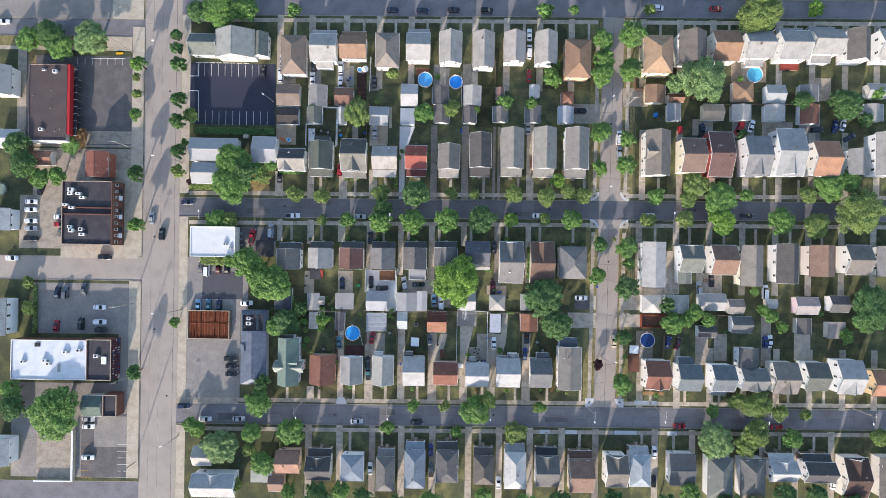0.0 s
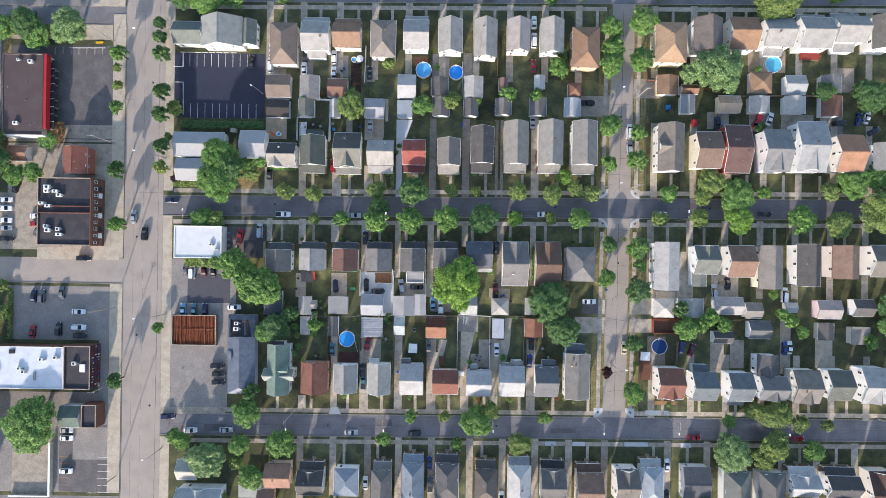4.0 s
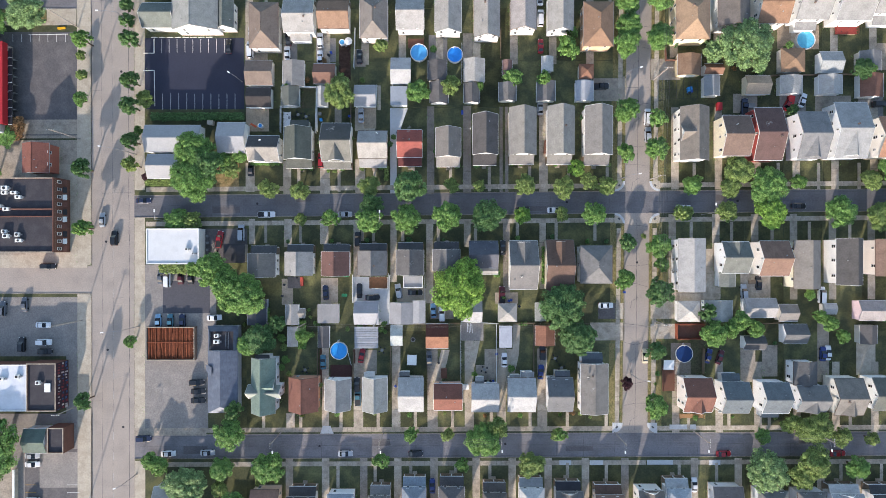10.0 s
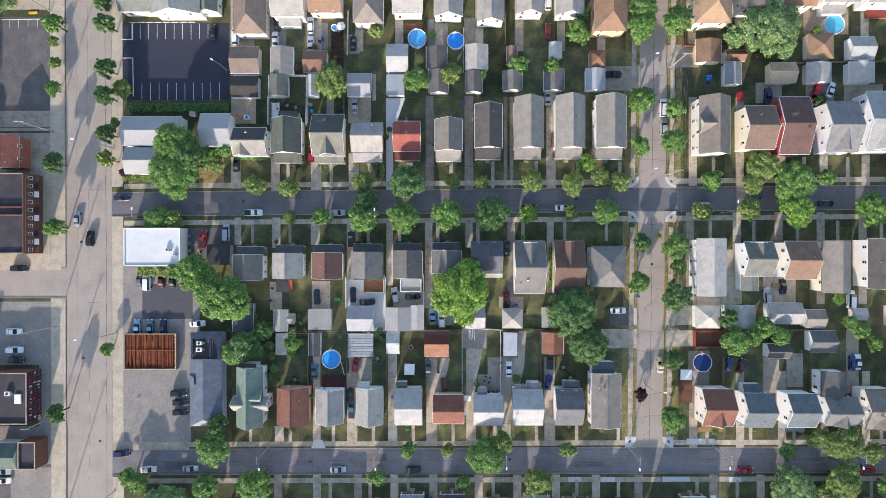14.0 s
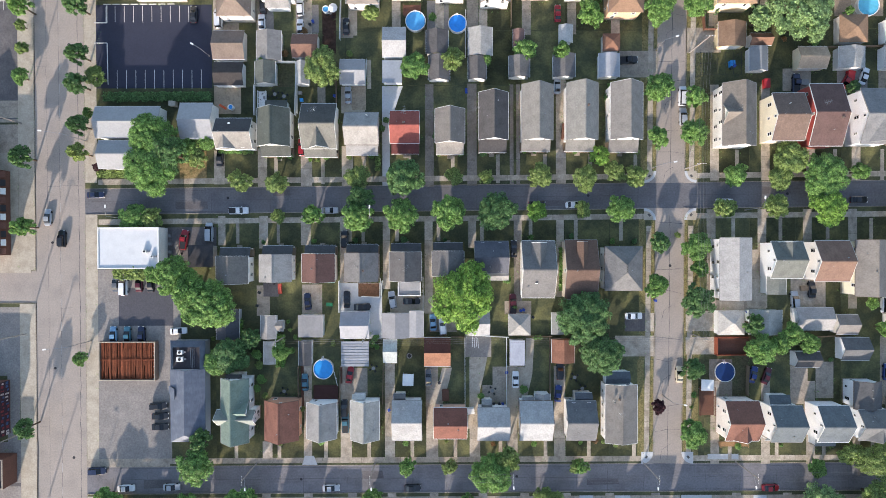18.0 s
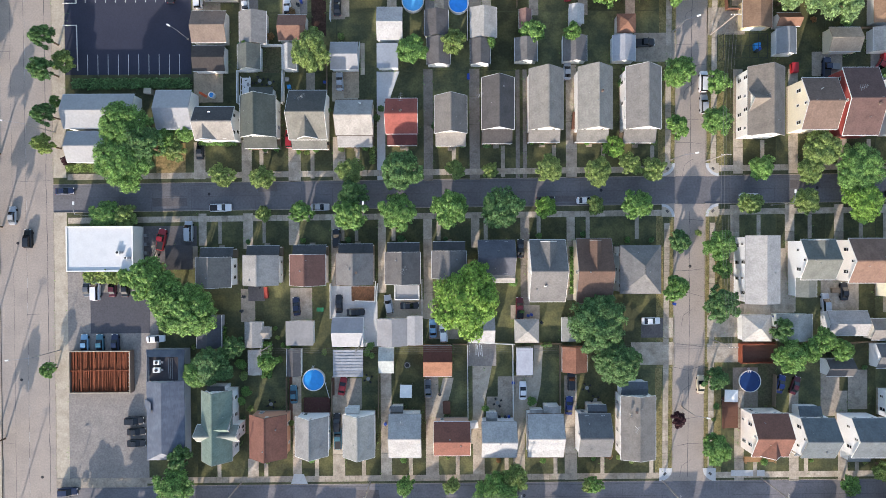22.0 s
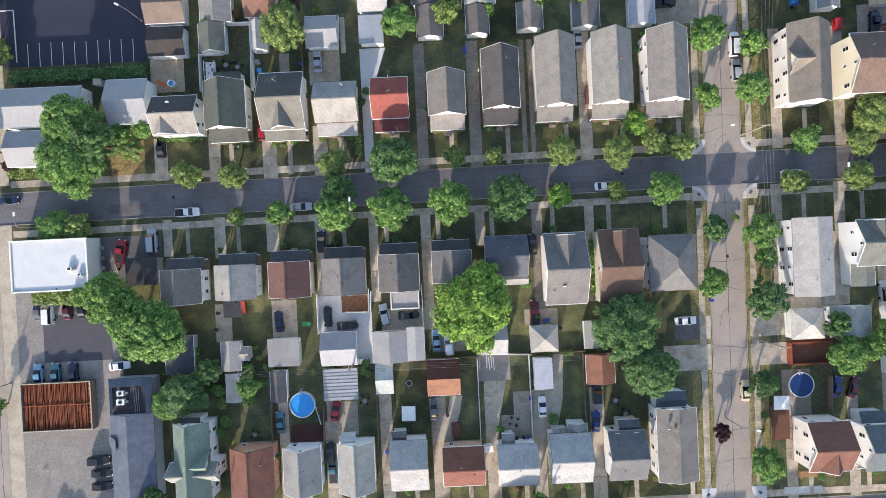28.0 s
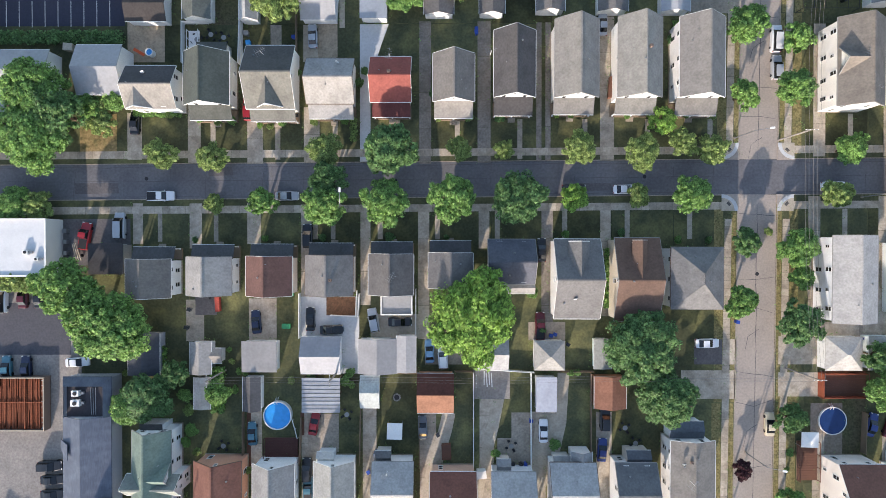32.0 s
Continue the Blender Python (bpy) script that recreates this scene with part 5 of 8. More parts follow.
# ---- eastern block ----
tree(93.61, 65.14, 9.40, 12.0, "silver")
tree(84.43, 63.91, 4.00, 9.0, "silver")
tree(92.93, 27.06, 5.29, 7.0, "olive")
tree(90.53, 21.54, 3.75, 6.0, "olive")
tree(101.79, 21.77, 6.81, 8.0, "green")
tree(112.07, 23.45, 2.81, 6.0, "green")
tree(102.56, 14.01, 5.57, 8.0, "bright")
tree(89.58, 14.18, 3.75, 6.0, "olive")
tree(78.21, 22.48, 2.98, 5.0, "green")
tree(124.37, 13.86, 5.41, 8.0, "green")
tree(137.75, 12.42, 5.42, 7.0, "olive")
tree(152.80, 17.71, 9.50, 10.0, "olive")
tree(142.30, 27.02, 6.24, 8.0, "green")
tree(134.93, 23.93, 3.77, 6.0, "olive")
tree(150.06, 29.30, 4.59, 7.0, "green")
tree(157.37, -17.32, 9.08, 10.0, "dark")
tree(148.16, 57.28, 6.66, 8.0, "dark")
tree(132.39, 58.88, 3.77, 6.0, "dark")
tree(114.29, 89.83, 9.06, 11.0, "olive")
tree(137.19, 93.13, 3.35, 6.0, "bright")
tree(161.18, 62.22, 2.94, 5.0, "green")
tree(85.0, -24.2, 4.6, 7.5, "green")
tree(93.0, -20.2, 3.6, 7.0, "green")
tree(98.6, -22.8, 3.0, 6.0, "green")
tree(83.22, -17.57, 2.9, 7.0, "dark")
tree(90.2, -23.2, 3.2, 6.5, "green")
tree(118.79, -18.91, 2.3, 6.0, "green")
tree(116.54, -12.13, 2.05, 4.0, "green")
tree(121.90, -21.26, 3.0, 6.0, "green")
tree(126.57, -25.47, 2.52, 5.0, "green")
tree(109.99, 66.95, 1.48, 4.0, "green")
# ---- top edge ----
tree(-82.93, 88.36, 7.46, 9.0, "green")
tree(-73.85, 88.80, 4.99, 8.0, "green")
tree(-91.52, 88.12, 4.57, 8.0, "dark")
tree(-56.75, 89.95, 2.94, 5.0, "green")
tree(36.63, 91.02, 3.35, 6.0, "green")
tree(47.63, 91.79, 2.11, 4.0, "green")
tree(75.64, 92.11, 2.52, 5.0, "olive")
# ---- western blocks ----
tree(-154.25, 77.47, 5.00, 7.0, "green")
tree(-145.43, 78.58, 6.24, 8.0, "dark")
tree(-142.09, 74.10, 5.01, 7.0, "green")
tree(-130.42, 77.29, 7.04, 9.0, "silver")
tree(-156.70, 38.13, 5.38, 9.0, "dark")
tree(-154.51, 30.91, 5.38, 9.0, "dark")
tree(-143.48, 26.79, 3.76, 6.0, "green")
tree(-139.38, 39.05, 4.21, 4.0, "green")
tree(-137.54, 41.25, 4.64, 3.5, "dry")
tree(-149.74, 26.07, 4.18, 6.0, "green")
tree(-140.67, -59.96, 10.68, 11.0, "green")
tree(-157.18, -58.12, 5.79, 9.0, "dark")
tree(-154.32, -12.78, 2.53, 4.0, "olive")
tree(-154.59, -22.25, 2.95, 4.0, "olive")
tree(-157.82, -52.11, 4.15, 8.0, "green")
# ---- bottom edge ----
tree(92.22, -86.28, 4.15, 8.0, "green")
tree(126.68, -86.31, 4.97, 9.0, "dark")
tree(138.55, -86.86, 4.57, 8.0, "dark")
tree(-45.02, -88.76, 5.38, 9.0, "dark")
tree(-36.61, -87.59, 3.75, 7.0, "green")
tree(-28.66, -89.56, 3.75, 7.0, "dark")
tree(-55.75, -88.69, 3.33, 7.0, "green")
tree(16.21, -89.11, 3.35, 5.0, "green")
tree(-76.08, -87.08, 2.93, 5.0, "olive")
tree(63.59, -88.86, 4.14, 9.0, "dark")
tree(43.80, -89.25, 4.54, 10.0, "dark")
tree(-3.62, -90.65, 4.14, 9.0, "green")
tree(105.68, -90.42, 4.95, 10.0, "dark")
tree(115.60, -90.78, 4.93, 11.0, "dark")
tree(-16.02, -91.86, 3.72, 9.0, "dark")
tree(31.45, -91.28, 4.54, 10.0, "green")
tree(82.99, -89.92, 4.12, 10.0, "dark")
tree(151.05, -89.57, 4.54, 10.0, "dark")
tree(149.91, 57.56, 4.88, 6.0, "green")
tree(145.40, 59.92, 2.87, 4.0, "dark")
tree(134.70, 59.57, 2.86, 5.0, "green")
tree(111.19, 46.32, 2.05, 4.0, "dark")
tree(156.62, 52.34, 3.26, 5.0, "dark")
tree(101.13, 59.47, 1.85, 3.0, "green")
tree(156.01, -23.02, 4.06, 6.0, "green")
tree(150.50, -28.29, 3.26, 5.0, "green")


# ---- drives, paths, yards, car parks ----
LAID = []          # what lies already, so that nothing shares a plane


def paving(x0, x1, y0, y1, material=CONCRETE, label="concrete drive", name="driveway", up=0.02, skew=0.0):
    top = GROUND + up
    for a0, a1, b0, b1, t in LAID:
        if a0 < x1 and x0 < a1 and b0 < y1 and y0 < b1:
            top = max(top, t + 0.005)
    LAID.append((x0, x1, y0, y1, top))
    return ground_piece(name, [(x0 - skew, y0), (x1 - skew, y0), (x1 + skew, y1), (x0 + skew, y1)], top, 0.1, material, label, {"driveway": "driveway", "car_park": "car park", "pavement": "pavement", "front_path": "path"}.get(name, "yard"))




def seams(x0, x1, y0, y1, step=6.5, m=FLAG):
    """A drive of separate cast slabs with open joints."""
    top = GROUND + 0.02
    for a0, a1, b0, b1, t in LAID:
        if a0 < x1 and x0 < a1 and b0 < y1 and y0 < b1:
            top = max(top, t + 0.005)
    LAID.append((x0, x1, y0, y1, top))
    d = tagged(new("driveway"), "worn concrete drive of cast slabs beside a house", "driveway", "drives", "structure")
    d.location = ((x0 + x1) / 2, y0, top)
    n = max(1, round((y1 - y0) / step))
    l, w = (y1 - y0) / n - 0.05, x1 - x0
    me = Shape().slab([(-w / 2, 0, 0), (w / 2, 0, 0), (w / 2, l, 0), (-w / 2, l, 0)], 0.12).mesh("slab", m)
    for k in range(n):
        part("slab", me, None, d, "", (0, (y1 - y0) * k / n, 0))


# car parks and commercial yards
paving(-161.75, -113.42, -86.10, -50.58, LOT, "worn grey asphalt behind the shops", "car_park")
# darker than LOT: the shade beside the store is put into this colour
STORE_LOT = mat("store_asphalt", "575454", 0.9, 0.6, 4.0, 0.2, 0.4, tint="6d6866", bump=0.3)
paving(-159.94, -115.40, 38.44, 72.83, STORE_LOT, "worn grey asphalt round the store, darkened for its shade", "car_park")
paving(-155.10, -114.80, 0.44, 37.86, CONCRETE, "worn concrete yard round the shop row", "car_park")
paving(-96.70, -64.09, 47.73, 70.77, FRESH, "fresh black asphalt car park", "car_park")
paving(-96.56, -95.31, 59.98, 65.48, FRESH, "entry of the black asphalt car park", "car_park")
paving(-97.50, -73.24, -22.78, -2.53, LOT, "patched grey asphalt car park", "car_park")
paving(-97.68, -75.94, -55.32, -22.69, LOT, "cracked grey asphalt yard", "car_park")
paving(-90.54, -75.32, -18.22, -7.76, mat("lot_patch", "4b4b50", 0.9, 0.5, 5.0, 0.15, 0.4, tint="4a494e", bump=0.2), "dark asphalt patch", "car_park", 0.026)
paving(-76.83, -63.20, -0.23, 9.11, STORE_LOT, "grey asphalt yard beside the white building", "car_park")
paving(-141.15, -118.50, 44.80, 72.68, STORE_LOT, "grey asphalt car park", "car_park")
paving(-154.27, -118.12, -32.04, -12.94, LOT, "patched grey asphalt car park", "car_park")
# shaded lower part and sunlit upper part painted as two asphalt colours
paving(-135.3, -117.3, -86.0, -62.0, STORE_LOT, "dark asphalt car park with its shade put into the colour", "car_park")
paving(-130.5, -117.5, -74.5, -63.0, LOT, "paler upper part of the car park, sunlight put into its colour", "car_park", 0.03)
paving(-152.1, -138.5, -87.0, -67.7, CONCRETE, "bare brownish concrete slab", "car_park")
paving(-156.58, -152.22, -85.81, -66.70, LOT, "grey asphalt drive", "car_park")
paving(-159.93, -143.81, 0.02, 20.06, CONCRETE, "pale concrete yard with parked cars", "car_park")
paving(-155.12, -115.62, 38.43, 39.35, CONCRETE, "concrete drive", "car_park")
paving(-140.69, -115.64, 39.71, 44.48, CONCRETE, "concrete forecourt", "car_park", 0.026)
# wide pavements of the main road
for y0, y1 in ((21.6, 88.8), (-56.4, 12.6), (-130, -65.9)):
    paving(-99.6, -96.3, y0, y1, PALE, "wide concrete pavement", "pavement", 0.01)
for y0, y1 in ((-2.6, 84.2), (-86.2, -12.0), (-130, -94.8)):
    paving(-118.2, -113.8, y0, y1, PALE, "wide concrete pavement", "pavement", 0.01)
paving(-144.25, -114.95, -3.41, 0.86, PALE, "wide concrete pavement", "pavement", 0.014)
paving(-135, -118.3, -2.6, 30, PALE, "wide concrete pavement before the shops", "pavement", 0.012)


paving(-73.29, -65.81, 21.36, 30.2, SAND, "bare sandy front yard", "yard")
paving(73.98, 87.57, -15.06, -11.65, CONCRETE, "concrete strip behind the apartment house", "yard")
# dry verges of the cross street
for y0, y1 in ((-55.5, -28), (-27.8, 12.0), (22.0, 50), (50.2, 88.5)):
    for sgn in (-1, 1):
        c = side_street((y0 + y1) / 2) + sgn * (SS + 0.68)
        paving(c - 0.48, c + 0.48, y0, y1, DRY, "dry yellowish grass verge", "verge", 0.012)
        c = side_street((y0 + y1) / 2) + sgn * (SS + 3.6)
        paving(c - 0.9, c + 0.9, y0, y1, DRY, "dry yellowish grass verge", "verge", 0.012)
# north side of the middle street
seams(-63.71, -60.81, 21.01, 30.42)
seams(-51.54, -48.98, 20.21, 30.97)
seams(-39.62, -36.48, 20.19, 30.39)
seams(-28.26, -25.12, 20.52, 31.50)
seams(-5.12, -2.76, 20.15, 48.6, m=GRAVEL)
seams(6.53, 9.14, 20.36, 48.6, m=GRAVEL)
seams(18.29, 19.33, 20.69, 48.35, m=GRAVEL)
seams(20.10, 21.14, 20.69, 48.34, m=GRAVEL)
seams(31.05, 33.82, 20.67, 49.45)
ground_piece("driveway", [(-17.0, 38.2), (-14.6, 38.2), (-12.6, 44.2), (-11.2, 48.0), (-17.0, 48.0)], GROUND + 0.024, 0.1, NEWCON, "pale new concrete parking pad before a garage", "driveway")
paving(-17.0, -14.9, 20.39, 38.2, NEWCON, "long pale new concrete drive")
paving(-63.58, -56.10, 40.49, 48.53, mat("tan_drive", "a3917a", 0.9, 0.55, 2.0, 0.2, 0.4, tint="7d7060", bump=0.3), "wide tan concrete drive")
paving(-28.33, -21.78, 40.53, 47.88, PALE, "wide pale concrete drive")
# south side of the middle street
seams(-62.68, -60.67, 4.09, 12.28)
seams(-51.29, -48.83, 3.17, 12.26)
seams(-39.69, -36.99, 4.07, 12.25)
seams(-28.89, -26.79, -8.21, 12.02)
seams(-16.96, -14.95, -8.22, 12.01)
seams(-5.38, -3.14, -15.05, 12.00)
seams(6.76, 8.91, 3.14, 11.98)
seams(19.34, 21.63, -15.05, 11.97, m=GRAVEL)
seams(31.12, 33.20, -10.50, 11.96)
paving(-29.06, -17.24, -14.82, -6.51, NEWCON, "pale concrete back yard")
paving(-14.96, -5.18, -14.82, -10.04, PALE, "pale concrete back yard")
paving(-21.00, -17.48, -22.00, -14.82, NEWCON, "concrete gap between garages")
seams(-39.42, -33.87, -15.27, -6.84)
seams(-52.07, -48.46, -15.50, -7.07)
paving(-4.05, 3.46, -20.18, -15.05, CONCRETE, "concrete parking pad")
paving(16.75, 24.13, -15.28, -11.64, CONCRETE, "concrete apron")
seams(49.99, 55.6, -20.17, -15.05, m=STORE_LOT)
seams(55.7, 58.40, -20.17, -15.05)
seams(47.41, 58.43, -27.11, -21.31)
# north side of the southern street
seams(-39.14, -36.88, -56.24, -29.41)
seams(-28.91, -25.83, -56.27, -29.45)
seams(-16.58, -13.81, -56.31, -28.68)
seams(-5.08, -1.81, -56.34, -29.54)
seams(6.93, 9.86, -56.37, -23.91)
seams(17.26, 20.23, -56.40, -29.62)
seams(30.36, 33.49, -56.43, -29.67)
seams(-50.66, -47.94, -56.21, -50.51)
paving(-27.65, -21.39, -37.88, -30.11, CONCRETE, "concrete yard by the carport")
paving(13.35, 22.46, -37.85, -29.86, CONCRETE, "curving concrete drive")
paving(5.73, 13.01, -27.13, -21.31, LOT, "grey asphalt pad")
paving(-23.83, -17.96, -10.29, -6.59, mat("brown_soil", "6f5340", 0.95, 0.6, 1.2, 0.3, 0.4, tint="594636", bump=0.6, spec=0.05), "bare brown soil patio bed", "yard")
paving(-39.96, -39.10, -42.47, -29.66, REDWOOD, "red-brown path beside a drive", "yard")
paving(-29.13, -28.34, -34.45, -29.88, REDWOOD, "red-brown path beside a carport", "yard")
paving(73.35, 84.19, -38.75, -27.95, mat("patio_paving", "85796b", 0.9, 0.5, 1.5, 0.2, 0.4, tint="6b5f52", bump=0.3), "paved patio round the pool", "yard")
paving(10.51, 17.34, -41.28, -35.00, CONCRETE, "concrete patio")
paving(79.72, 84.36, -44.65, -26.42, EARTH, "bare earth side yard", "yard")

# worn concrete drives that bend past the houses
for corners in ([(-0.60, -30.10), (-1.55, -34.20), (-3.31, -38.88), (-4.26, -43.57), (-4.75, -48.49), (-2.41, -48.50), (-1.93, -44.16), (-0.16, -38.88), (1.37, -33.62), (2.08, -30.11)],
                [(9.33, -27.20), (8.62, -31.88), (7.20, -37.73), (6.61, -42.41), (5.78, -47.10), (7.53, -47.11), (8.12, -43.59), (9.30, -38.90), (10.71, -33.05), (11.89, -27.20)],
                [(18.30, -30.26), (17.47, -38.92), (16.76, -48.53), (18.86, -48.53), (20.97, -43.03), (22.96, -38.35), (24.37, -31.91), (24.96, -21.97), (22.63, -21.97), (22.39, -30.27)]):
    ground_piece("driveway", corners, GROUND + 0.05, 0.1, PALE, "pale worn concrete drive that bends past a house", "driveway")
# eastern block
seams(76.20, 82.95, -16.93, -12.06)
seams(66.86, 75.70, -20.14, -14.44)
seams(66.84, 75.85, -26.60, -21.72)
seams(83.78, 89.38, -13.73, 2.42)
seams(95.82, 105.45, -14.61, -5.69)
paving(67.02, 76.62, 56.8, 63.65, CONCRETE, "cracked concrete yard")
paving(48.53, 58.96, 50.06, 57.36, CONCRETE, "concrete drive to the white metal garage")
paving(107.80, 121.19, 66.58, 74.28, mat("tan_patio", "978672", 0.9, 0.5, 1.5, 0.2, 0.4, tint="7c6d5b", bump=0.3), "tan paved patio round the pool", "yard")
paving(137.35, 145.76, 59.88, 68.48, CONCRETE, "concrete back yard", "yard")
paving(93.57, 101.32, 46.15, 52.27, CONCRETE, "concrete parking yard behind a house", "yard")
paving(108.50, 116.90, 45.34, 52.48, LOT, "asphalt parking yard behind a house", "yard")
paving(119.93, 131.44, 44.30, 51.61, CONCRETE, "concrete parking yard behind a house", "yard")
paving(133.84, 141.82, 43.62, 51.40, LOT, "asphalt parking yard behind a house", "yard")
paving(102.73, 107.64, -38.79, -28.71, CONCRETE, "concrete drive behind a house", "yard")
paving(132.99, 139.14, -38.33, -27.44, PALE, "pale concrete drive behind a house", "yard")
paving(144.79, 150.73, -37.13, -26.44, EARTH, "bare earth yard", "yard")
paving(95.74, 100.53, -40.48, -28.41, CONCRETE, "concrete drive behind a house", "yard")
paving(120.48, 124.22, -40.51, -21.56, CONCRETE, "concrete drive between two yards", "yard")
paving(-40.82, -34.47, 62.86, 70.56, LOT, "grey asphalt parking yard behind a house", "yard")
paving(-4.5, 1.5, 62.6, 71.5, LOT, "grey asphalt parking yard behind a house", "yard")
paving(6.5, 9.7, 63.2, 72.0, CONCRETE, "concrete back yard beside a drive", "yard")
paving(-51.23, -46.95, 63.59, 70.32, LOT, "grey asphalt parking yard behind a house", "yard")
paving(-63.23, -56.56, 63.66, 72.00, CONCRETE, "concrete parking yard behind a house", "yard")
paving(-33.46, -29.70, 57.08, 69.39, mat("dark_mulch", "3f302a", 0.95, 0.6, 1.0, 0.3, 0.3, tint="56443a", bump=0.6, spec=0.05), "dark mulch garden strip", "yard")
paving(-28.52, -24.87, 61.35, 66.96, CONCRETE, "concrete drive behind a house", "yard")
paving(-47.02, -41.29, 47.91, 54.33, EARTH, "bare earth vegetable garden", "yard")
paving(-21.07, -20.00, 47.28, 55.27, PALE, "pale concrete strip beside a garage", "yard")
paving(-34.89, -32.69, 40.66, 47.86, CONCRETE, "concrete back yard", "yard")
paving(-25.44, -21.48, 41.39, 48.28, mat("tan_drive", "a3917a"), "tan concrete drive", "driveway")
paving(-121.82, -118.32, -52.90, -31.10, LOT, "asphalt strip beside the shops", "yard")
paving(-99.75, -76.51, -57.71, -55.38, CONCRETE, "concrete apron between the car park and the street", "yard", 0.062)
for a in ((-57.67, -56.80, 4.54, 11.59), (-46.40, -45.52, 4.54, 11.58), (-22.87, -21.98, 4.97, 11.56)):
    paving(*a, CONCRETE, "narrow concrete front path", "front_path")
# drives of the other rows, each beside its house
for x in (-62.5, -50.5, -37.5, -25.0, -13.0, -1.0, 11.0, 23.0, 35.5, 47.5):
    seams(x - 1.2, x + 1.2, 62.0, 89.6)
for x in (74.5, 88.5, 101.0, 113.5, 126.0, 138.5, 151.0, 163.0):
    seams(x - 1.2, x + 1.2, 64.0, 89.9)
    seams(x + 0.3 - 1.2, x + 0.3 + 1.2, 21.5, 48.0)
    seams(x - 0.6 - 1.2, x - 0.6 + 1.2, -14.0, 13.6)
    seams(x + 0.4 - 1.2, x + 0.4 + 1.2, -57.0, -34.0)
for x in (-49.7, -38.0, -25.7, -14.7, -3.0, 10.6, 22.2, 33.8, 45.8, 58.5, 80.9, 95.0, 108.0, 121.5, 134.0, 147.5):
    seams(x - 1.2, x + 1.2, -92.0, -65.0, m=GRAVEL if x in (-25.7, 58.5) else FLAG)
# renewed pavement slabs along the southern street
for x0, x1, y in ((72.9, 81.4, -55.0), (37.4, 41.2, -66.5), (47.2, 51.5, -66.5), (65.6, 74.0, -66.4), (85.6, 89.2, -66.5)):
    paving(x0, x1, y - 0.75, y + 0.75, NEWCON, "renewed pale concrete pavement slabs", "pavement", 0.045)
ground_piece("driveway", [(-38.9, -54.6), (-36.4, -54.6), (-35.4, -57.1), (-39.7, -57.1)], GROUND + 0.05, 0.1, NEWCON, "pale new concrete drive apron at the kerb", "driveway")


# front paths from the pavement to each front door
def front_path(x, y0, y1):
    paving(x - 0.5, x + 0.5, min(y0, y1), max(y0, y1), FLAG, "narrow concrete front path", "front_path", 0.024)


for x in (-46.5, -33.5, -22.0, -9.5, 2.5, 15.0, 28.0, 40.5, 53.0):
    front_path(x, 21.0, 29.0)
for x in (-50.5, -38.5, -26.0, -13.0, -1.5, 10.5, 24.0, 36.5, 49.0, 80.0, 93.0, 106.0, 118.0, 131.0, 143.0):
    front_path(x, 5.0, 11.0)
for x in (-58.0, -46.0, -33.0, -21.0, -9.0, 3.0, 15.5, 28.0, 40.0, 52.5, 79.0, 92.0, 105.0, 118.5, 131.0, 144.5):
    front_path(x, -55.8, -49.0)
for x in (-34.0, -22.0, -10.5, 4.0, 15.0, 27.5, 40.0, 52.5, 76.0, 88.0, 101.5, 115.0, 128.0, 141.0):
    front_path(x, -77.0, -66.5)
for x in (-57.0, -44.5, -31.0, -19.0, -7.0, 5.5, 17.5, 29.5, 41.5, 54.0, 81.0, 94.0, 107.0, 119.5, 132.0, 145.0):
    front_path(x, 81.0, 88.5)
for x in (81.0, 94.5, 108.0, 121.0, 134.0, 146.0):
    front_path(x, 21.5, 30.0)

# painted bay lines
def bays(x0, x1, y0, y1, n, label="white painted parking bay line"):
    for k in range(n + 1):
        x = x0 + (x1 - x0) * k / n
        tagged(new("bay_line", Shape().box(x - 0.06, x + 0.06, y0, y1, GROUND + 0.018, GROUND + 0.026).mesh("bay_line", PAINT)), label, "road marking", "bay lines", "structure")


# lot by lot, the grass differs a little
def yard(x0, x1, y0, y1):
    ob = ground_piece("yard_lawn", [(x0, y0), (x1, y0), (x1, y1), (x0, y1)], GROUND + 0.006, 0.05, LAWN_LOT, "patchy mown grass of one yard", "lawn")


for k in range(10):
    x = -63.5 + 12.15 * k
    for y0, y1 in ((48.2, 63), (22.2, 34.5), (34.6, 48), (0.5, 11.2), (-24, 0.3), (-44, -24.2), (-55.6, -44.2), (63.2, 80), (80.2, 88.0), (-78, -67), (-100, -78.2)):
        yard(x, x + 12.0, y0, y1)
for k in range(8):
    x = 72.0 + 12.6 * k
    for y0, y1 in ((48.2, 63), (22.6, 34.5), (34.6, 48), (0.5, 11.6), (-24, 0.3), (-44, -24.2), (-55.4, -44.2), (63.2, 80), (80.2, 88.4), (-78, -67), (-100, -78.2)):
        yard(x, x + 12.4, y0, y1)

bays(-93.5, -70.5, 66.0, 70.4, 9)
bays(-90.5, -67.1, 47.6, 52.8, 9)
bays(-139, -122, 69.6, 72.2, 6)


# ---- parked cars: along x the nose points east at 0 degrees ----
car(-61.79, 28.27, 88, "black")
car(-56.80, 13.66, 1, "white", "pickup", 0.0)
car(-31.55, 13.63, 1, "silver", "sedan", 0.0)
car(-64.85, 7.70, 90, "silver", "van")
car(-71.86, 5.67, 80, "red", "pickup")
car(-26.28, 45.35, 92, "silver")
car(-39.14, 31.04, 90, "red", "suv")
car(-37.73, -11.49, 94, "navy")
car(-26.89, -10.93, 90, "black")
car(-22.61, -13.07, 2, "black")
car(-14.26, -11.15, 100, "silver", "suv")
car(-8.96, -11.49, 1, "black")
car(-3.11, -17.36, 93, "lightblue")
car(-0.41, -18.49, 93, "white", "suv")
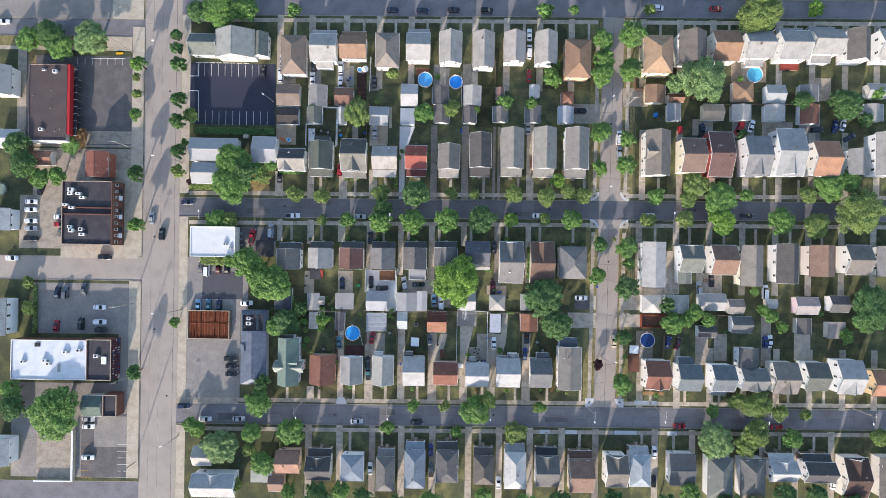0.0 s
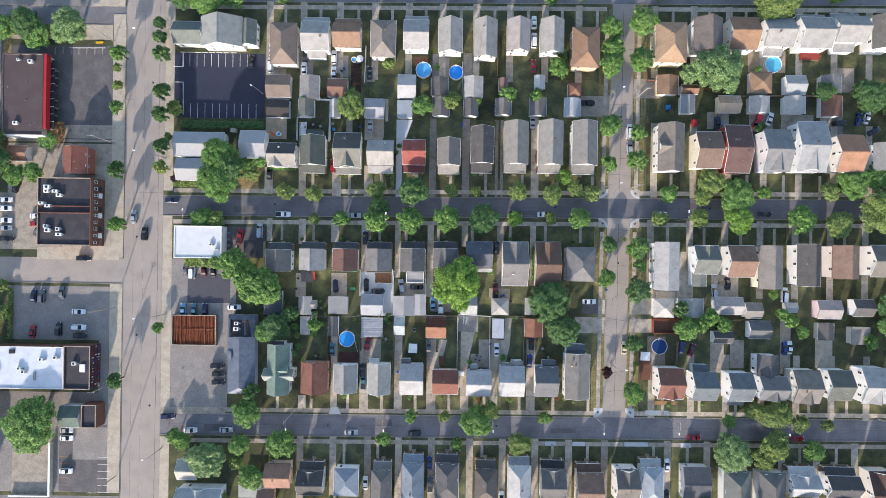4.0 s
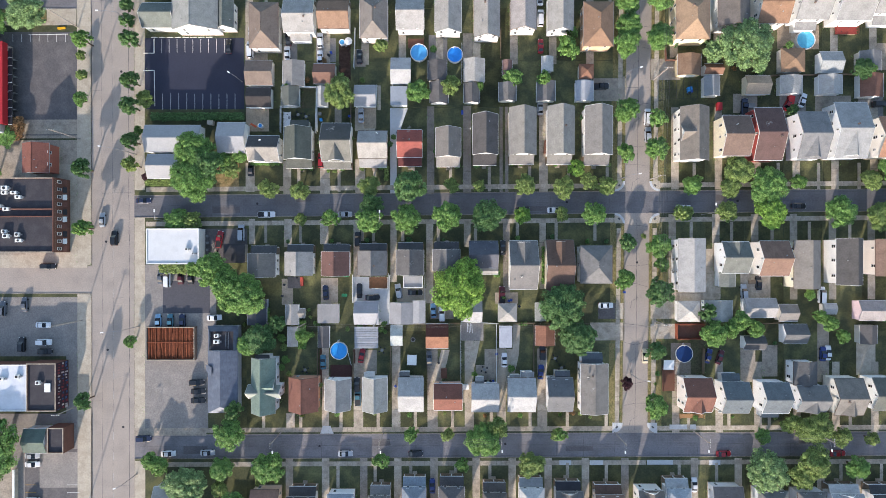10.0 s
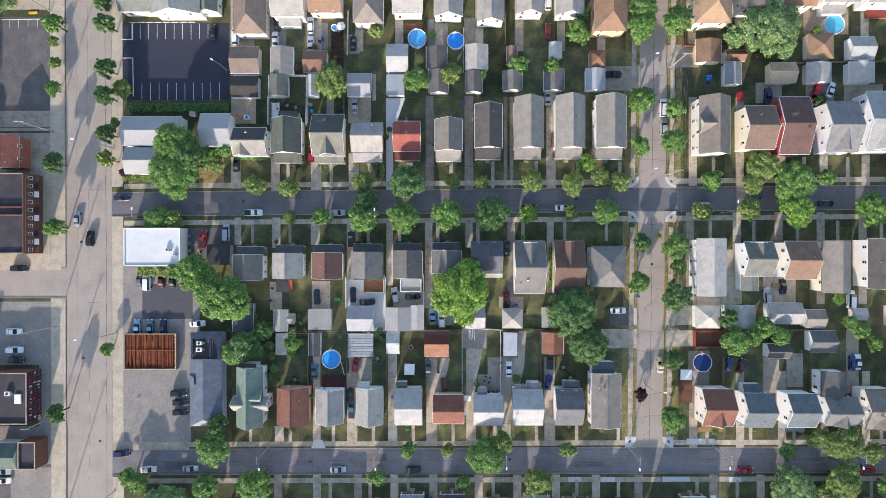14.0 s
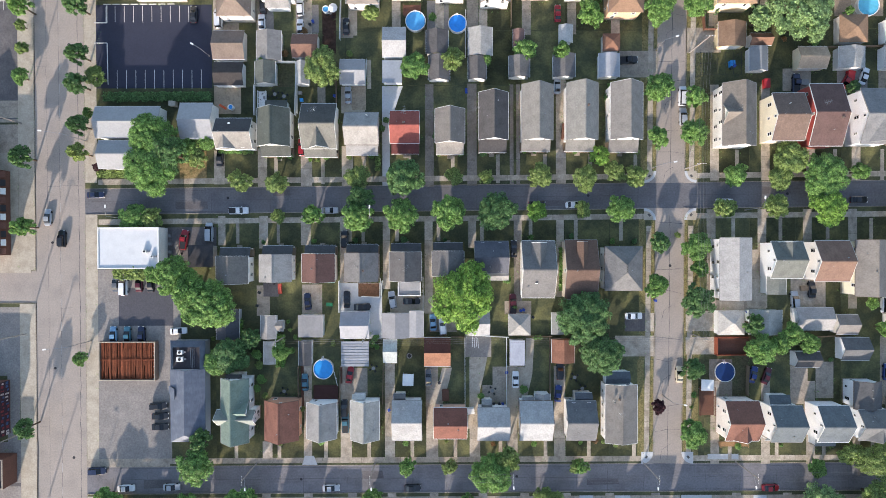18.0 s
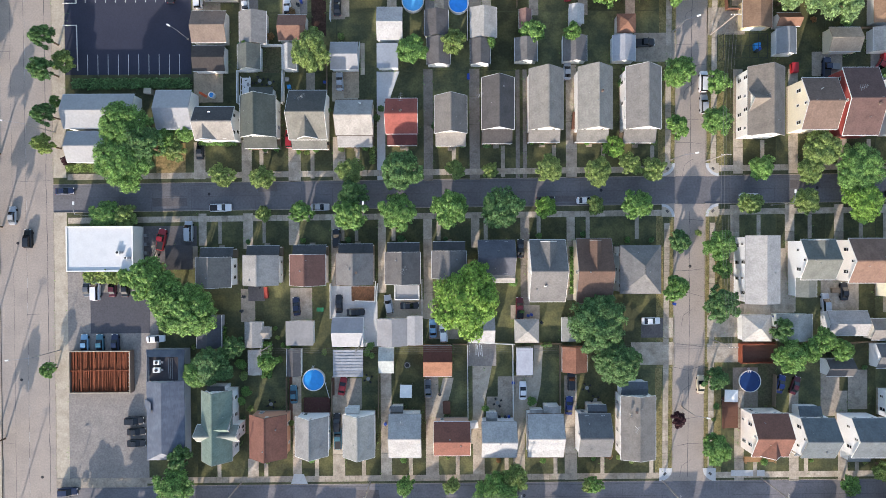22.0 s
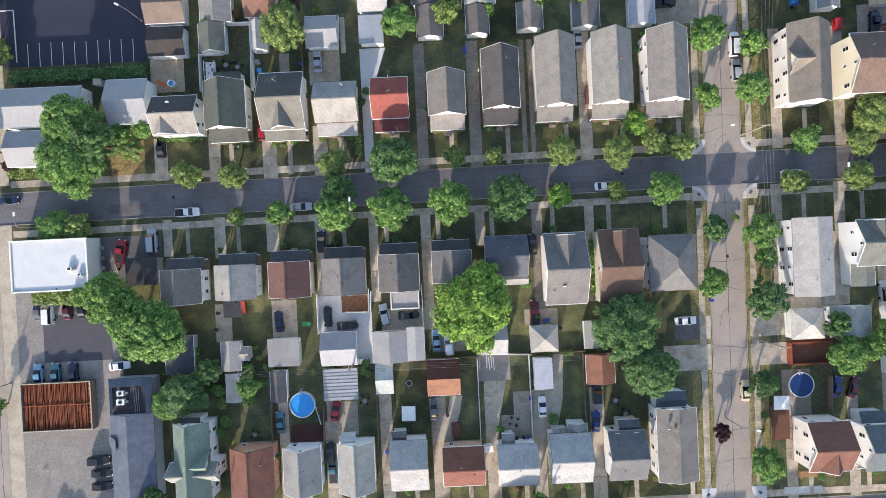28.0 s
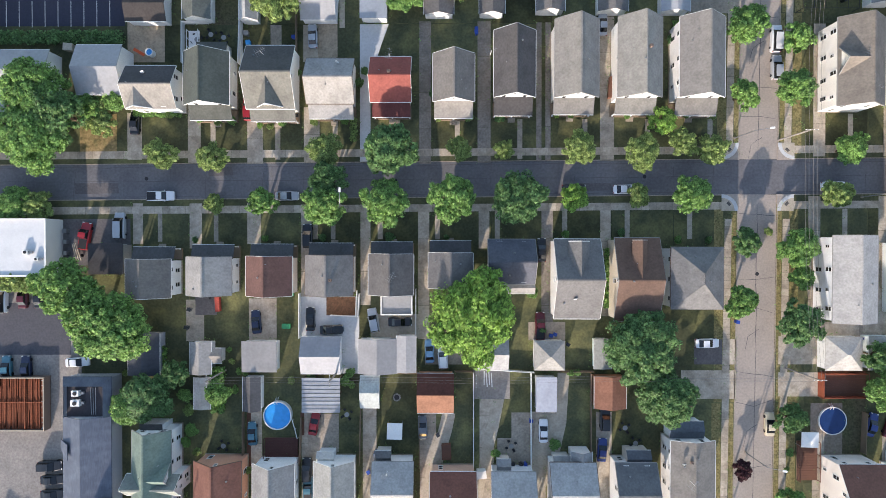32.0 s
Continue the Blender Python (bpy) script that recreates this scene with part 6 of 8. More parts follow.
car(18.96, -12.29, 90, "maroon", "pickup")
car(19.28, 2.80, 90, "black")
car(-27.41, 5.64, 90, "black", "suv")
car(-26.16, -31.84, 80, "red")
car(-4.48, -32.62, 92, "grey")
car(19.65, -33.29, 90, "white")
car(31.93, -30.91, 90, "black", "suv")
car(31.38, -37.13, 86, "blue")
car(52.24, -15.78, 1, "white")
car(25.67, 15.03, 1, "black", "sedan", 0.0)
car(35.88, 14.91, 1, "white", "sedan", 0.0)
car(77.19, 15.54, 1, "white", "sedan", 0.0)
car(65.76, 44.73, 88, "white", "van", 0.0)
car(65.90, 39.04, 90, "silver", "suv", 0.0)
car(64.88, -32.02, 90, "beige", "sedan", 0.0)
car(-79.19, -40.37, 2, "black", "suv")
car(-78.76, -43.21, 2, "black")
car(-78.78, -46.17, 2, "black")
car(-38.60, -33.88, 92, "teal")
car(-27.65, -41.13, 90, "black", "suv")
car(-27.44, -45.22, 90, "teal", "pickup")
car(31.33, 47.69, 90, "silver")
car(96.85, 47.91, 88, "navy", "pickup")
car(110.86, 48.93, 60, "red")
car(115.47, 49.86, 70, "white")
car(114.19, 16.03, 0, "black", "sedan", 0.0)
car(96.48, -11.41, 94, "silver", "suv")
car(101.27, -8.55, 92, "black")
car(85.12, -32.07, 75, "blue")
car(88.80, -32.40, 70, "maroon")
car(121.36, -12.48, 88, "white", "van")
car(121.84, -31.40, 88, "blue")
car(123.44, -31.08, 88, "white")
car(50.62, 54.61, 2, "black", "pickup")
car(-91.69, -20.60, 92, "lightblue")
car(-87.81, -20.62, 92, "teal")
car(-83.92, -20.63, 92, "navy")
car(-73.55, -19.54, 3, "white")
car(-90.92, -6.40, 90, "grey")
car(-88.66, -7.05, 90, "white", "van")
car(-84.45, -6.42, 90, "maroon")
car(-81.21, -6.44, 90, "black")
car(-96.40, -58.46, 2, "navy", "suv", 0.0)
car(-88.50, -63.34, 2, "white", "sedan", 0.0)
car(-75.85, -63.05, 2, "silver", "sedan", 0.0)
car(-96.37, 18.14, 2, "navy", "sedan", 0.0)
car(-31.52, -63.32, 1, "silver", "sedan", 0.0)
car(-8.92, -63.37, 1, "black", "sedan", 0.0)
car(90.04, -63.45, 1, "red", "sedan", 0.0)
car(-68.83, 67.77, 90, "black")
car(-61.91, 66.60, 92, "white", "van")
car(-61.55, 71.88, 92, "white")
car(-50.01, 65.39, 92, "white")
car(-49.65, 70.19, 92, "black")
car(-39.37, 69.64, 92, "white", "suv")
car(-39.40, 64.03, 92, "white")
car(-26.71, 64.26, 90, "black")
car(31.48, 67.52, 90, "red")
car(31.37, 82.95, 90, "white")
car(31.46, 76.56, 90, "white", "van")
car(-8.95, 91.72, 0, "navy", "sedan", 0.0)
car(2.74, 92.11, 0, "black", "sedan", 0.0)
car(15.29, 92.08, 0, "black", "suv", 0.0)
car(-20.23, 91.77, 0, "navy", "sedan", 0.0)
car(101.64, 93.99, 0, "red", "sedan", 0.0)
car(79.09, 93.87, 0, "white", "van", 0.0)
car(126.66, -63.38, 1, "red", "sedan", 0.0)
car(80.49, -73.38, 90, "white")
car(80.43, -84.20, 90, "black")
car(147.95, -84.08, 85, "white")
car(-26.17, -81.05, 91, "white")
car(-3.57, -73.73, 90, "blue")
car(-3.25, -81.15, 90, "grey", "pickup")
car(22.07, -85.66, 90, "white")
car(-155.08, 17.48, 0, "white")
car(-155.25, 14.50, 0, "white")
car(-155.18, 10.26, 0, "white")
car(-155.13, 7.49, 0, "silver")
car(-154.86, 3.68, 0, "black", "pickup")
car(-151.55, 22.21, 70, "black")
car(-144.16, 11.90, 0, "white")
car(-144.12, 9.14, 0, "red")
car(-143.65, 6.81, 60, "grey")
car(-127.15, -2.93, 0, "black", "suv", 0.0)
car(-162.16, -3.86, 0, "white", "sedan", 0.0)
car(-144.76, -16.56, 88, "navy")
car(-141.79, -16.52, 88, "grey", "suv")
car(-134.80, -15.15, 92, "grey")
car(-128.75, -21.85, 0, "white")
car(-128.45, -27.37, 0, "white", "suv")
car(-128.19, -30.34, 0, "black")
car(-135.66, -28.11, 90, "black", "suv")
car(-144.98, -29.09, 85, "red")
car(-132.27, -66.67, 0, "white")
car(-132.32, -63.91, 0, "silver")
car(-132.30, -78.33, 0, "white")
car(-166.82, 85.15, 0, "white", "sedan", 0.0)
car(147.09, 50.14, 80, "blue")
car(149.98, 50.83, 75, "white")
car(140.05, 48.76, 5, "black", "suv")
car(152.39, 46.01, 30, "navy")
car(-109.76, 11.98, 90, "silver", "sedan", 0.0)
car(-105.84, 6.09, 90, "black", "suv", 0.0)


# ---- commercial buildings ----
def flat_block(name, x, y, w, d, h, roofm, wallm, label, category="building", parapet=0.5, rim=None):
    """A flat-roofed building: walls, roof deck sunk behind a parapet with a coping."""
    b = thing(name, x, y, GROUND, 0, label, category)
    part("wall", Shape().box(-w / 2, w / 2, -d / 2, d / 2, 0, h - parapet), wallm, b)
    part("roof_deck", Shape().box(-w / 2 + 0.25, w / 2 - 0.25, -d / 2 + 0.25, d / 2 - 0.25, h - parapet, h - parapet + 0.06), roofm, b)
    for x0, x1, y0, y1 in ((-w / 2, w / 2, -d / 2, -d / 2 + 0.25), (-w / 2, w / 2, d / 2 - 0.25, d / 2), (-w / 2, -w / 2 + 0.25, -d / 2 + 0.25, d / 2 - 0.25), (w / 2 - 0.25, w / 2, -d / 2 + 0.25, d / 2 - 0.25)):
        p = part("parapet", Shape().box(x0, x1, y0, y1, h - parapet, h), wallm, b)
        part("coping", Shape().box(x0 - 0.03, x1 + 0.03, y0 - 0.03, y1 + 0.03, h, h + 0.06), rim or CONCRETE, p)
    return b


def roof_unit(b, x, y, z, w=1.6, d=1.2, h=0.9, fan=True):
    """An air handler on a roof: casing, fan ring, duct."""
    u = part("roof_unit", Shape().box(-w / 2, w / 2, -d / 2, d / 2, 0.12, h).box(-w / 2 + 0.1, w / 2 - 0.1, -d / 2 + 0.1, d / 2 - 0.1, 0, 0.12), WHITE, b, "pale metal air-conditioning unit", (x, y, z))
    if fan:
        part("fan_grille", Shape().tube(0, 0, h, h + 0.1, min(w, d) * 0.33, n=14), DARK, u)
    part("duct", Shape().box(w / 2, w / 2 + 0.7, -0.25, 0.25, 0.12, 0.5), STEEL, u)


# white membrane corner shop
def corner_shop(x, y, w, d):
    b = flat_block("shop", x, y, w, d, 4.4, mat("white_membrane", "c4c5c4", 0.5, 0.25, 2.5, 0.04, 0.4, tint="9fa1a3", bump=0.1), siding("c8c6c0"), "low shop with a bright white membrane roof", parapet=0.25, rim=WHITE)
    roof_unit(b, w * 0.28, -d * 0.08, 4.2, 1.0, 0.9, 0.7)
    roof_unit(b, w * 0.40, -d * 0.2, 4.2, 0.8, 0.7, 0.6)
    for k in range(4):
        part("condenser", Shape().box(-0.4, 0.4, -0.4, 0.4, 0, 0.9), STEEL, b, "grey condenser box", (w / 2 + 0.9, d * (0.3 - 0.2 * k), 0))


corner_shop(-85.02, 3.39, 16.51, 11.15)


# roofless shell with rusty joists
def shell(x, y, w, d):
    b = thing("roofless_shell", x, y, GROUND, 0, "roofless building shell with rusty steel joists and pale wall tops", "building")
    rust = mat("rusty_steel", "78422a", 0.85, 0.6, 1.5, 0.3, 0.3, tint="5e3320", bump=0.4, rnd=0.3)
    wallm = siding("75665c")
    part("floor", Shape().box(-w / 2, w / 2, -d / 2, d / 2, 0, 0.1), mat("burnt_floor", "5a3626", 0.95, 0.6, 1.5, 0.3, 0.3, tint="6b3d25", bump=0.5), b, "debris-strewn rusty floor")
    for x0, x1, y0, y1 in ((-w / 2, w / 2, -d / 2, -d / 2 + 0.2), (-w / 2, w / 2, d / 2 - 0.2, d / 2), (-w / 2, -w / 2 + 0.2, -d / 2 + 0.2, d / 2 - 0.2), (w / 2 - 0.2, w / 2, -d / 2 + 0.2, d / 2 - 0.2)):
        p = part("wall", Shape().box(x0, x1, y0, y1, 0, 1.7), wallm, b)
        part("coping", Shape().box(x0, x1, y0, y1, 1.7, 1.77), PALE, p, "pale wall top")
    n = 58
    for k in range(n):
        xx = -w / 2 + 0.6 + (w - 1.2) * k / (n - 1)
        ya, yb = -d / 2 + 0.3, d / 2 - 0.3
        if k % 5 == 2:
            ya += rng.uniform(0, d * 0.45)
        if k % 7 == 3:
            yb -= rng.uniform(0, d * 0.4)
        zz = 1.2 + rng.uniform(-0.15, 0.1)
        part("joist", Shape().box(xx - 0.075, xx + 0.075, ya, yb, zz, zz + 0.2), rust, b)
    for fy in (0.03,):
        part("girder", Shape().box(-w / 2 + 0.3, w / 2 - 0.3, fy * d - 0.1, fy * d + 0.1, 1.45, 1.6), rust, b)
    for fx in (-0.3, 0.25):
        part("girder", Shape().box(fx * w - 0.12, fx * w + 0.12, -d / 2 + 0.3, d / 2 - 0.3, 1.5, 1.68), rust, b)
    for k in range(10):
        part("stud", Shape().box(-0.05, 0.05, -0.05, 0.05, 0, 1.65), WHITE, b, "", (w / 2 - 0.45, -d / 2 + 0.6 + k * (d - 1.2) / 9, 0))


shell(-87.28, -27.71, 15.53, 10.67)


# slate-roofed hall with a flat plant deck
def hall(x, y, w, d):
    b = thing("hall", x, y, GROUND, 0, "long hall with a blue-grey pitched roof and a roof plant deck", "building")
    roofm = mat("slate_blue_roof", "535a67", 0.55, 0.55, 1.6, 0.15, 0.4, tint="6a727e", bump=0.25, stretch=(3, 0.3, 1))
    wallm = siding("9ea3aa")
    ww = w - 0.5
    part("wall", Shape().box(-ww / 2, ww / 2, -d / 2 + 0.3, d / 2 - 0.3, 0, 3.6), wallm, b)
    y1 = d * 0.22
    s = Shape()
    for q in (-1, 1):
        pts = [(q * w / 2, y1, 3.6), (q * w / 2, -d / 2, 3.6), (0, -d / 2 + 2.5, 5.6), (0, y1, 5.6)]
        s.slab(pts if q < 0 else pts[::-1], 0.18)
    s.slab([(-w / 2, -d / 2, 3.6), (w / 2, -d / 2, 3.6), (0, -d / 2 + 2.5, 5.6)], 0.18)
    part("roof", s, roofm, b)
    part("gable_wall", Shape().poly([(-w / 2 + 0.2, y1 - 0.2, 3.5), (w / 2 - 0.2, y1 - 0.2, 3.5), (0, y1 - 0.2, 5.45), (-w / 2 + 0.2, y1, 3.5), (w / 2 - 0.2, y1, 3.5), (0, y1, 5.45)],
                                    [(0, 2, 1)[::-1], (3, 4, 5)[::-1], (0, 3, 5, 2), (1, 2, 5, 4), (0, 1, 4, 3)]), wallm, b)
    part("plant_deck", Shape().box(-w / 2 + 0.9, w / 2 - 0.9, y1, d / 2 - 1.6, 3.55, 3.75), RUBBER, b, "dark flat plant deck")
    part("mansard", Shape().slab([(-w / 2, d / 2, 3.5), (-w / 2 + 0.9, d / 2 - 1.6, 4.7), (w / 2 - 0.9, d / 2 - 1.6, 4.7), (w / 2, d / 2, 3.5)], 0.18), roofm, b)
    for q in (-1, 1):
        pts = [(q * w / 2, d / 2, 3.5), (q * w / 2, y1, 3.5), (q * (w / 2 - 0.9), y1, 4.7), (q * (w / 2 - 0.9), d / 2 - 1.6, 4.7)]
        part("mansard", Shape().slab(pts if q < 0 else pts[::-1], 0.18), roofm, b)
    roof_unit(b, -1.6, d / 2 - 3.0, 3.75, 1.4, 1.1, 0.9)
    roof_unit(b, -1.7, d / 2 - 4.9, 3.75, 1.7, 1.2, 0.8)
    for k in range(3):
        part("duct_pipe", Shape().beam((1.2 + 0.4 * k, y1 + 0.5, 4.0), (1.0 + 0.5 * k, d / 2 - 2, 4.0), 0.09), STEEL, b)
    part("entrance_gable", Shape().slab([(-w / 2 - 0.6, -0.5, 3.4), (-w / 2 + 1.8, -2.0, 4.9), (-w / 2 + 1.8, 1.0, 4.9), (-w / 2 - 0.6, 1.5, 3.4)][::-1], 0.15), roofm, b)


hall(-69.60, -35.48, 9.44, 27.54)

# western commercial strip
TAR = mat("brown_tar_roof", "4b4140", 0.9, 0.4, 5.0, 0.12, 0.4, tint="5a4f4c", bump=0.2)
RED = mat("red_fascia", "a02a2e", 0.5, 0.15, 2.0, 0.06, 0.3, bump=0.05)


def store(x, y, w, d):
    b = flat_block("store", x, y, w, d, 5.2, TAR, siding("a39a90"), "large store with a brown tar roof and a red shop front", parapet=0.3, rim=TAR)
    part("red_fascia", Shape().box(w / 2 + 0.02, w / 2 + 1.1, -d * 0.42, d / 2, 3.2, 5.1), RED, b, "bright red sloping shop fascia")
    for k in range(9):
        part("shop_window", Shape().box(w / 2 + 0.0, w / 2 + 0.12, -d * 0.4 + k * d * 0.095, -d * 0.4 + k * d * 0.095 + d * 0.075, 0.5, 2.8), PANE, b)
        part("pier", Shape().box(w / 2 + 0.0, w / 2 + 1.6, -d * 0.415 + k * d * 0.095, -d * 0.415 + k * d * 0.095 + 0.14, 0, 2.85), TRIM_GREY, b)
        part("awning_rib", Shape().box(w / 2 + 1.12, w / 2 + 2.4, -d * 0.415 + k * d * 0.095, -d * 0.415 + k * d * 0.095 + 0.12, 3.02, 3.08), WHITE, b)
    part("awning", Shape().box(w / 2 + 1.12, w / 2 + 2.4, -d * 0.42, d * 0.45, 2.9, 3.01), DARK, b, "flat dark awning along the shop front")
    part("white_edge", Shape().box(-w / 2, w / 2, -d / 2 - 0.35, -d / 2 - 0.04, 0, 5.15), WHITE, b)
    roof_unit(b, w * 0.2, d * 0.4, 4.95, 1.4, 1.2, 0.8)
    roof_unit(b, -w * 0.1, d * 0.42, 4.95, 0.9, 0.7, 0.6)
    roof_unit(b, -w * 0.15, -d * 0.36, 4.95, 1.5, 1.1, 0.7)
    for k in range(5):
        part("roof_vent", TURBINE, None, b, "", (rng.uniform(-0.4, 0.4) * w, rng.uniform(-0.4, 0.4) * d, 4.95))


store(-146.08, 53.74, 14.16, 28.05)


def shops(x, y, w, d):
    b = flat_block("shop_row", x, y, w, d, 6.2, RUBBER, BRICK, "brick shop row with a dark roof full of plant", parapet=0.5)
    for fx, fy in ((-0.32, 0.36), (-0.18, 0.3), (-0.34, 0.3), (-0.1, 0.24), (-0.42, 0.12), (-0.3, 0.08), (-0.3, -0.28), (-0.12, -0.26), (-0.1, -0.34), (-0.34, -0.22)):
        roof_unit(b, fx * w, fy * d, 5.75, rng.uniform(1.2, 2.0), rng.uniform(0.9, 1.5), rng.uniform(0.7, 1.1))
    for fy in (0.08, -0.02):
        part("fire_wall", Shape().box(-w / 2 + 0.3, w / 2 - 0.3, fy * d - 0.15, fy * d + 0.15, 5.7, 6.5), BRICK, b)
    part("front_parapet", Shape().box(w / 2 - 0.3, w / 2 + 0.02, -d / 2, d / 2, 6.27, 7.0), BRICK, b)
    for k in range(10):
        window_on(b, w / 2, -d / 2 + d * (k + 0.5) / 10, 3.9, 90)
        part("awning", Shape().slab([(w / 2, -d / 2 + d * k / 10 + 0.3, 3.2), (w / 2 + 1.0, -d / 2 + d * k / 10 + 0.3, 2.7), (w / 2 + 1.0, -d / 2 + d * (k + 1) / 10 - 0.3, 2.7), (w / 2, -d / 2 + d * (k + 1) / 10 - 0.3, 3.2)], 0.06), BRICK if k % 3 == 0 else WHITE if k % 3 == 1 else DARK, b, "small shop awning")


shops(-129.97, 13.20, 18.94, 23.26)
house(-127.59, 31.19, 8.46, 9.44, "y", "7d4334", "94594a", z=5, rise=1.8, chimney=False, label="brick building with a brick-red roof", vents=3)


def market(x, y, w, d):
    white = mat("worn_white_membrane", "c3c6ca", 0.5, 0.5, 3.0, 0.05, 0.4, tint="a7abb0", bump=0.1)
    b = flat_block("market", x, y, w, d, 5.2, white, BRICK, "long building with a worn white membrane roof", parapet=0.3, rim=WHITE)
    for fx, fy in ((-0.34, -0.05), (-0.05, -0.02), (0.0, -0.1), (0.22, 0.2), (0.4, 0.25)):
        roof_unit(b, fx * w, fy * d, 4.95, rng.uniform(1.0, 1.8), rng.uniform(0.9, 1.3), 0.8)
    part("skylight", Shape().box(-0.15 * w - 0.9, -0.15 * w + 0.9, 0.38 * d - 0.7, 0.38 * d + 0.7, 4.95, 5.35), DARK, b)
    part("hatch", Shape().box(0.12 * w, 0.12 * w + 0.9, -0.3 * d, -0.1 * d, 4.95, 5.2), STEEL, b)


market(-144.12, -40.86, 27.60, 14.53)


def mural_shop(x, y, w, d):
    b = flat_block("mural_shop", x, y, w, d, 5.4, RUBBER, BRICK, "dark-roofed brick shop with a painted street wall", parapet=0.5)
    cols = (mat("mural_blue", "3c5274", 0.6), mat("mural_red", "7a3338", 0.6), mat("mural_white", "b5aaa4", 0.6), mat("mural_plum", "35242c", 0.6))
    n = 16
    for k in range(n):
        y0 = -d / 2 + d * k / n
        part("mural_ground", Shape().box(w / 2 + 0.01, w / 2 + 0.04, y0, y0 + d / n, 0.3, 5.2), cols[3], b, "dark plum painted wall")
        for j in range(3):
            z0 = 0.6 + j * 1.5 + rng.uniform(-0.2, 0.2)
            part("mural_panel", Shape().box(w / 2 + 0.045, w / 2 + 0.06, y0 + 0.1 * j, y0 + d / n * rng.uniform(0.4, 0.9), z0, z0 + rng.uniform(0.5, 1.2)), cols[rng.randrange(3)], b, "painted wall panel")
    roof_unit(b, -0.1 * w, 0.1 * d, 4.95, 1.4, 1.2, 0.8)
    part("skylight", Shape().box(0.1 * w, 0.3 * w, -0.1 * d, 0.08 * d, 4.95, 5.3), WHITE, b)


mural_shop(-125.64, -40.65, 9.15, 14.98)
garage(-128.73, -57.90, 7.22, 7.61, "x", "4c625c", "c5cbc8", z=4, rise=1.4, label="small shop with a dark green roof", name="shop")
flat_block("shop", *(-121.87, -57.62, 5.12, 8.03), 4.6, RUBBER, BRICK, "small brick shop with a dark roof", rim=CONCRETE)


# ---- pools, trampolines, yard things ----
def pool(x, y, r, liner="2f8fd0", ladder=True, label="round above-ground swimming pool with bright blue water"):
    p = thing("pool", x, y, GROUND, 0, label, "pool")
    n = 28
    ring = [(math.cos(6.28319 * k / n), math.sin(6.28319 * k / n)) for k in range(n)]
    wall = Shape().poly([(r * c, r * s, z) for z in (0, 1.2) for c, s in ring] + [((r - 0.1) * c, (r - 0.1) * s, z) for z in (1.2, 0.2) for c, s in ring],
                        [(a + i * n, (a + 1) % n + i * n, (a + 1) % n + (i + 1) * n, a + (i + 1) * n) for i in range(3) for a in range(n)])
    part("pool_wall", wall, WHITE, p)
    rim = Shape().poly([(q * c, q * s, z) for q, z in ((r - 0.1, 1.2), (r - 0.1, 1.26), (r + 0.07, 1.26), (r + 0.07, 1.2)) for c, s in ring],
                       [(a + i * n, (a + 1) % n + i * n, (a + 1) % n + ((i + 1) % 4) * n, a + ((i + 1) % 4) * n) for i in range(4) for a in range(n)])
    part("rim", rim, WHITE, p, "pale pool rim")
    key = "pool_water_" + liner
    part("water", Shape().tube(0, 0, 0.15, 1.08, r - 0.12, n=n), mat(key, liner, 0.08, 0.35, 1.2, 0.06, 0.5, bump=0.1, spec=0.4), p, "clear blue pool water")
    if ladder:
        lad = Shape()
        for q in (-0.25, 0.25):
            lad.beam((r - 0.5, q, 1.0), (r - 0.1, q, 1.9), 0.06).beam((r - 0.1, q, 1.9), (r + 0.7, q, 0.0), 0.06)
        for k in range(4):
            lad.beam((r + 0.15 + 0.13 * k, -0.25, 1.25 - 0.3 * k), (r + 0.15 + 0.13 * k, 0.25, 1.25 - 0.3 * k), 0.06)
        part("ladder", lad, WHITE, p, "white pool ladder", None, radians(95))
    return p


pool(-33.40, -30.15, 2.75)
pool(-7.58, 65.43, 2.75, "52a2d6")
pool(3.93, 64.71, 2.5, "2a84d8")
pool(116.18, 69.14, 2.95, "58aec8")
pool(77.51, -31.40, 2.75, "1c3562", label="round pool with a dark blue cover and metal rim").scale = (1, 1, 0.35)


def trampoline(x, y, r):
    t = thing("trampoline", x, y, GROUND, 0, "round garden trampoline with a pale mat", "trampoline")
    part("mat", Shape().tube(0, 0, 0.78, 0.8, r * 0.86, n=20), mat("trampoline_mat", "6f7f72", 0.8), t)
    n = 20
    f = Shape()
    for k in range(n):
        a, b = 6.28319 * k / n, 6.28319 * (k + 1) / n
        f.beam((r * math.cos(a), r * math.sin(a), 0.8), (r * math.cos(b), r * math.sin(b), 0.8), 0.08)
    part("ring", f, STEEL, t)
    for k in range(6):
        part("leg", Shape().tube(r * math.cos(k * 1.047), r * math.sin(k * 1.047), 0, 0.8, 0.03, n=6), STEEL, t)


trampoline(157.89, -22.83, 2.2)
trampoline(-166.50, 22.00, 2.4)


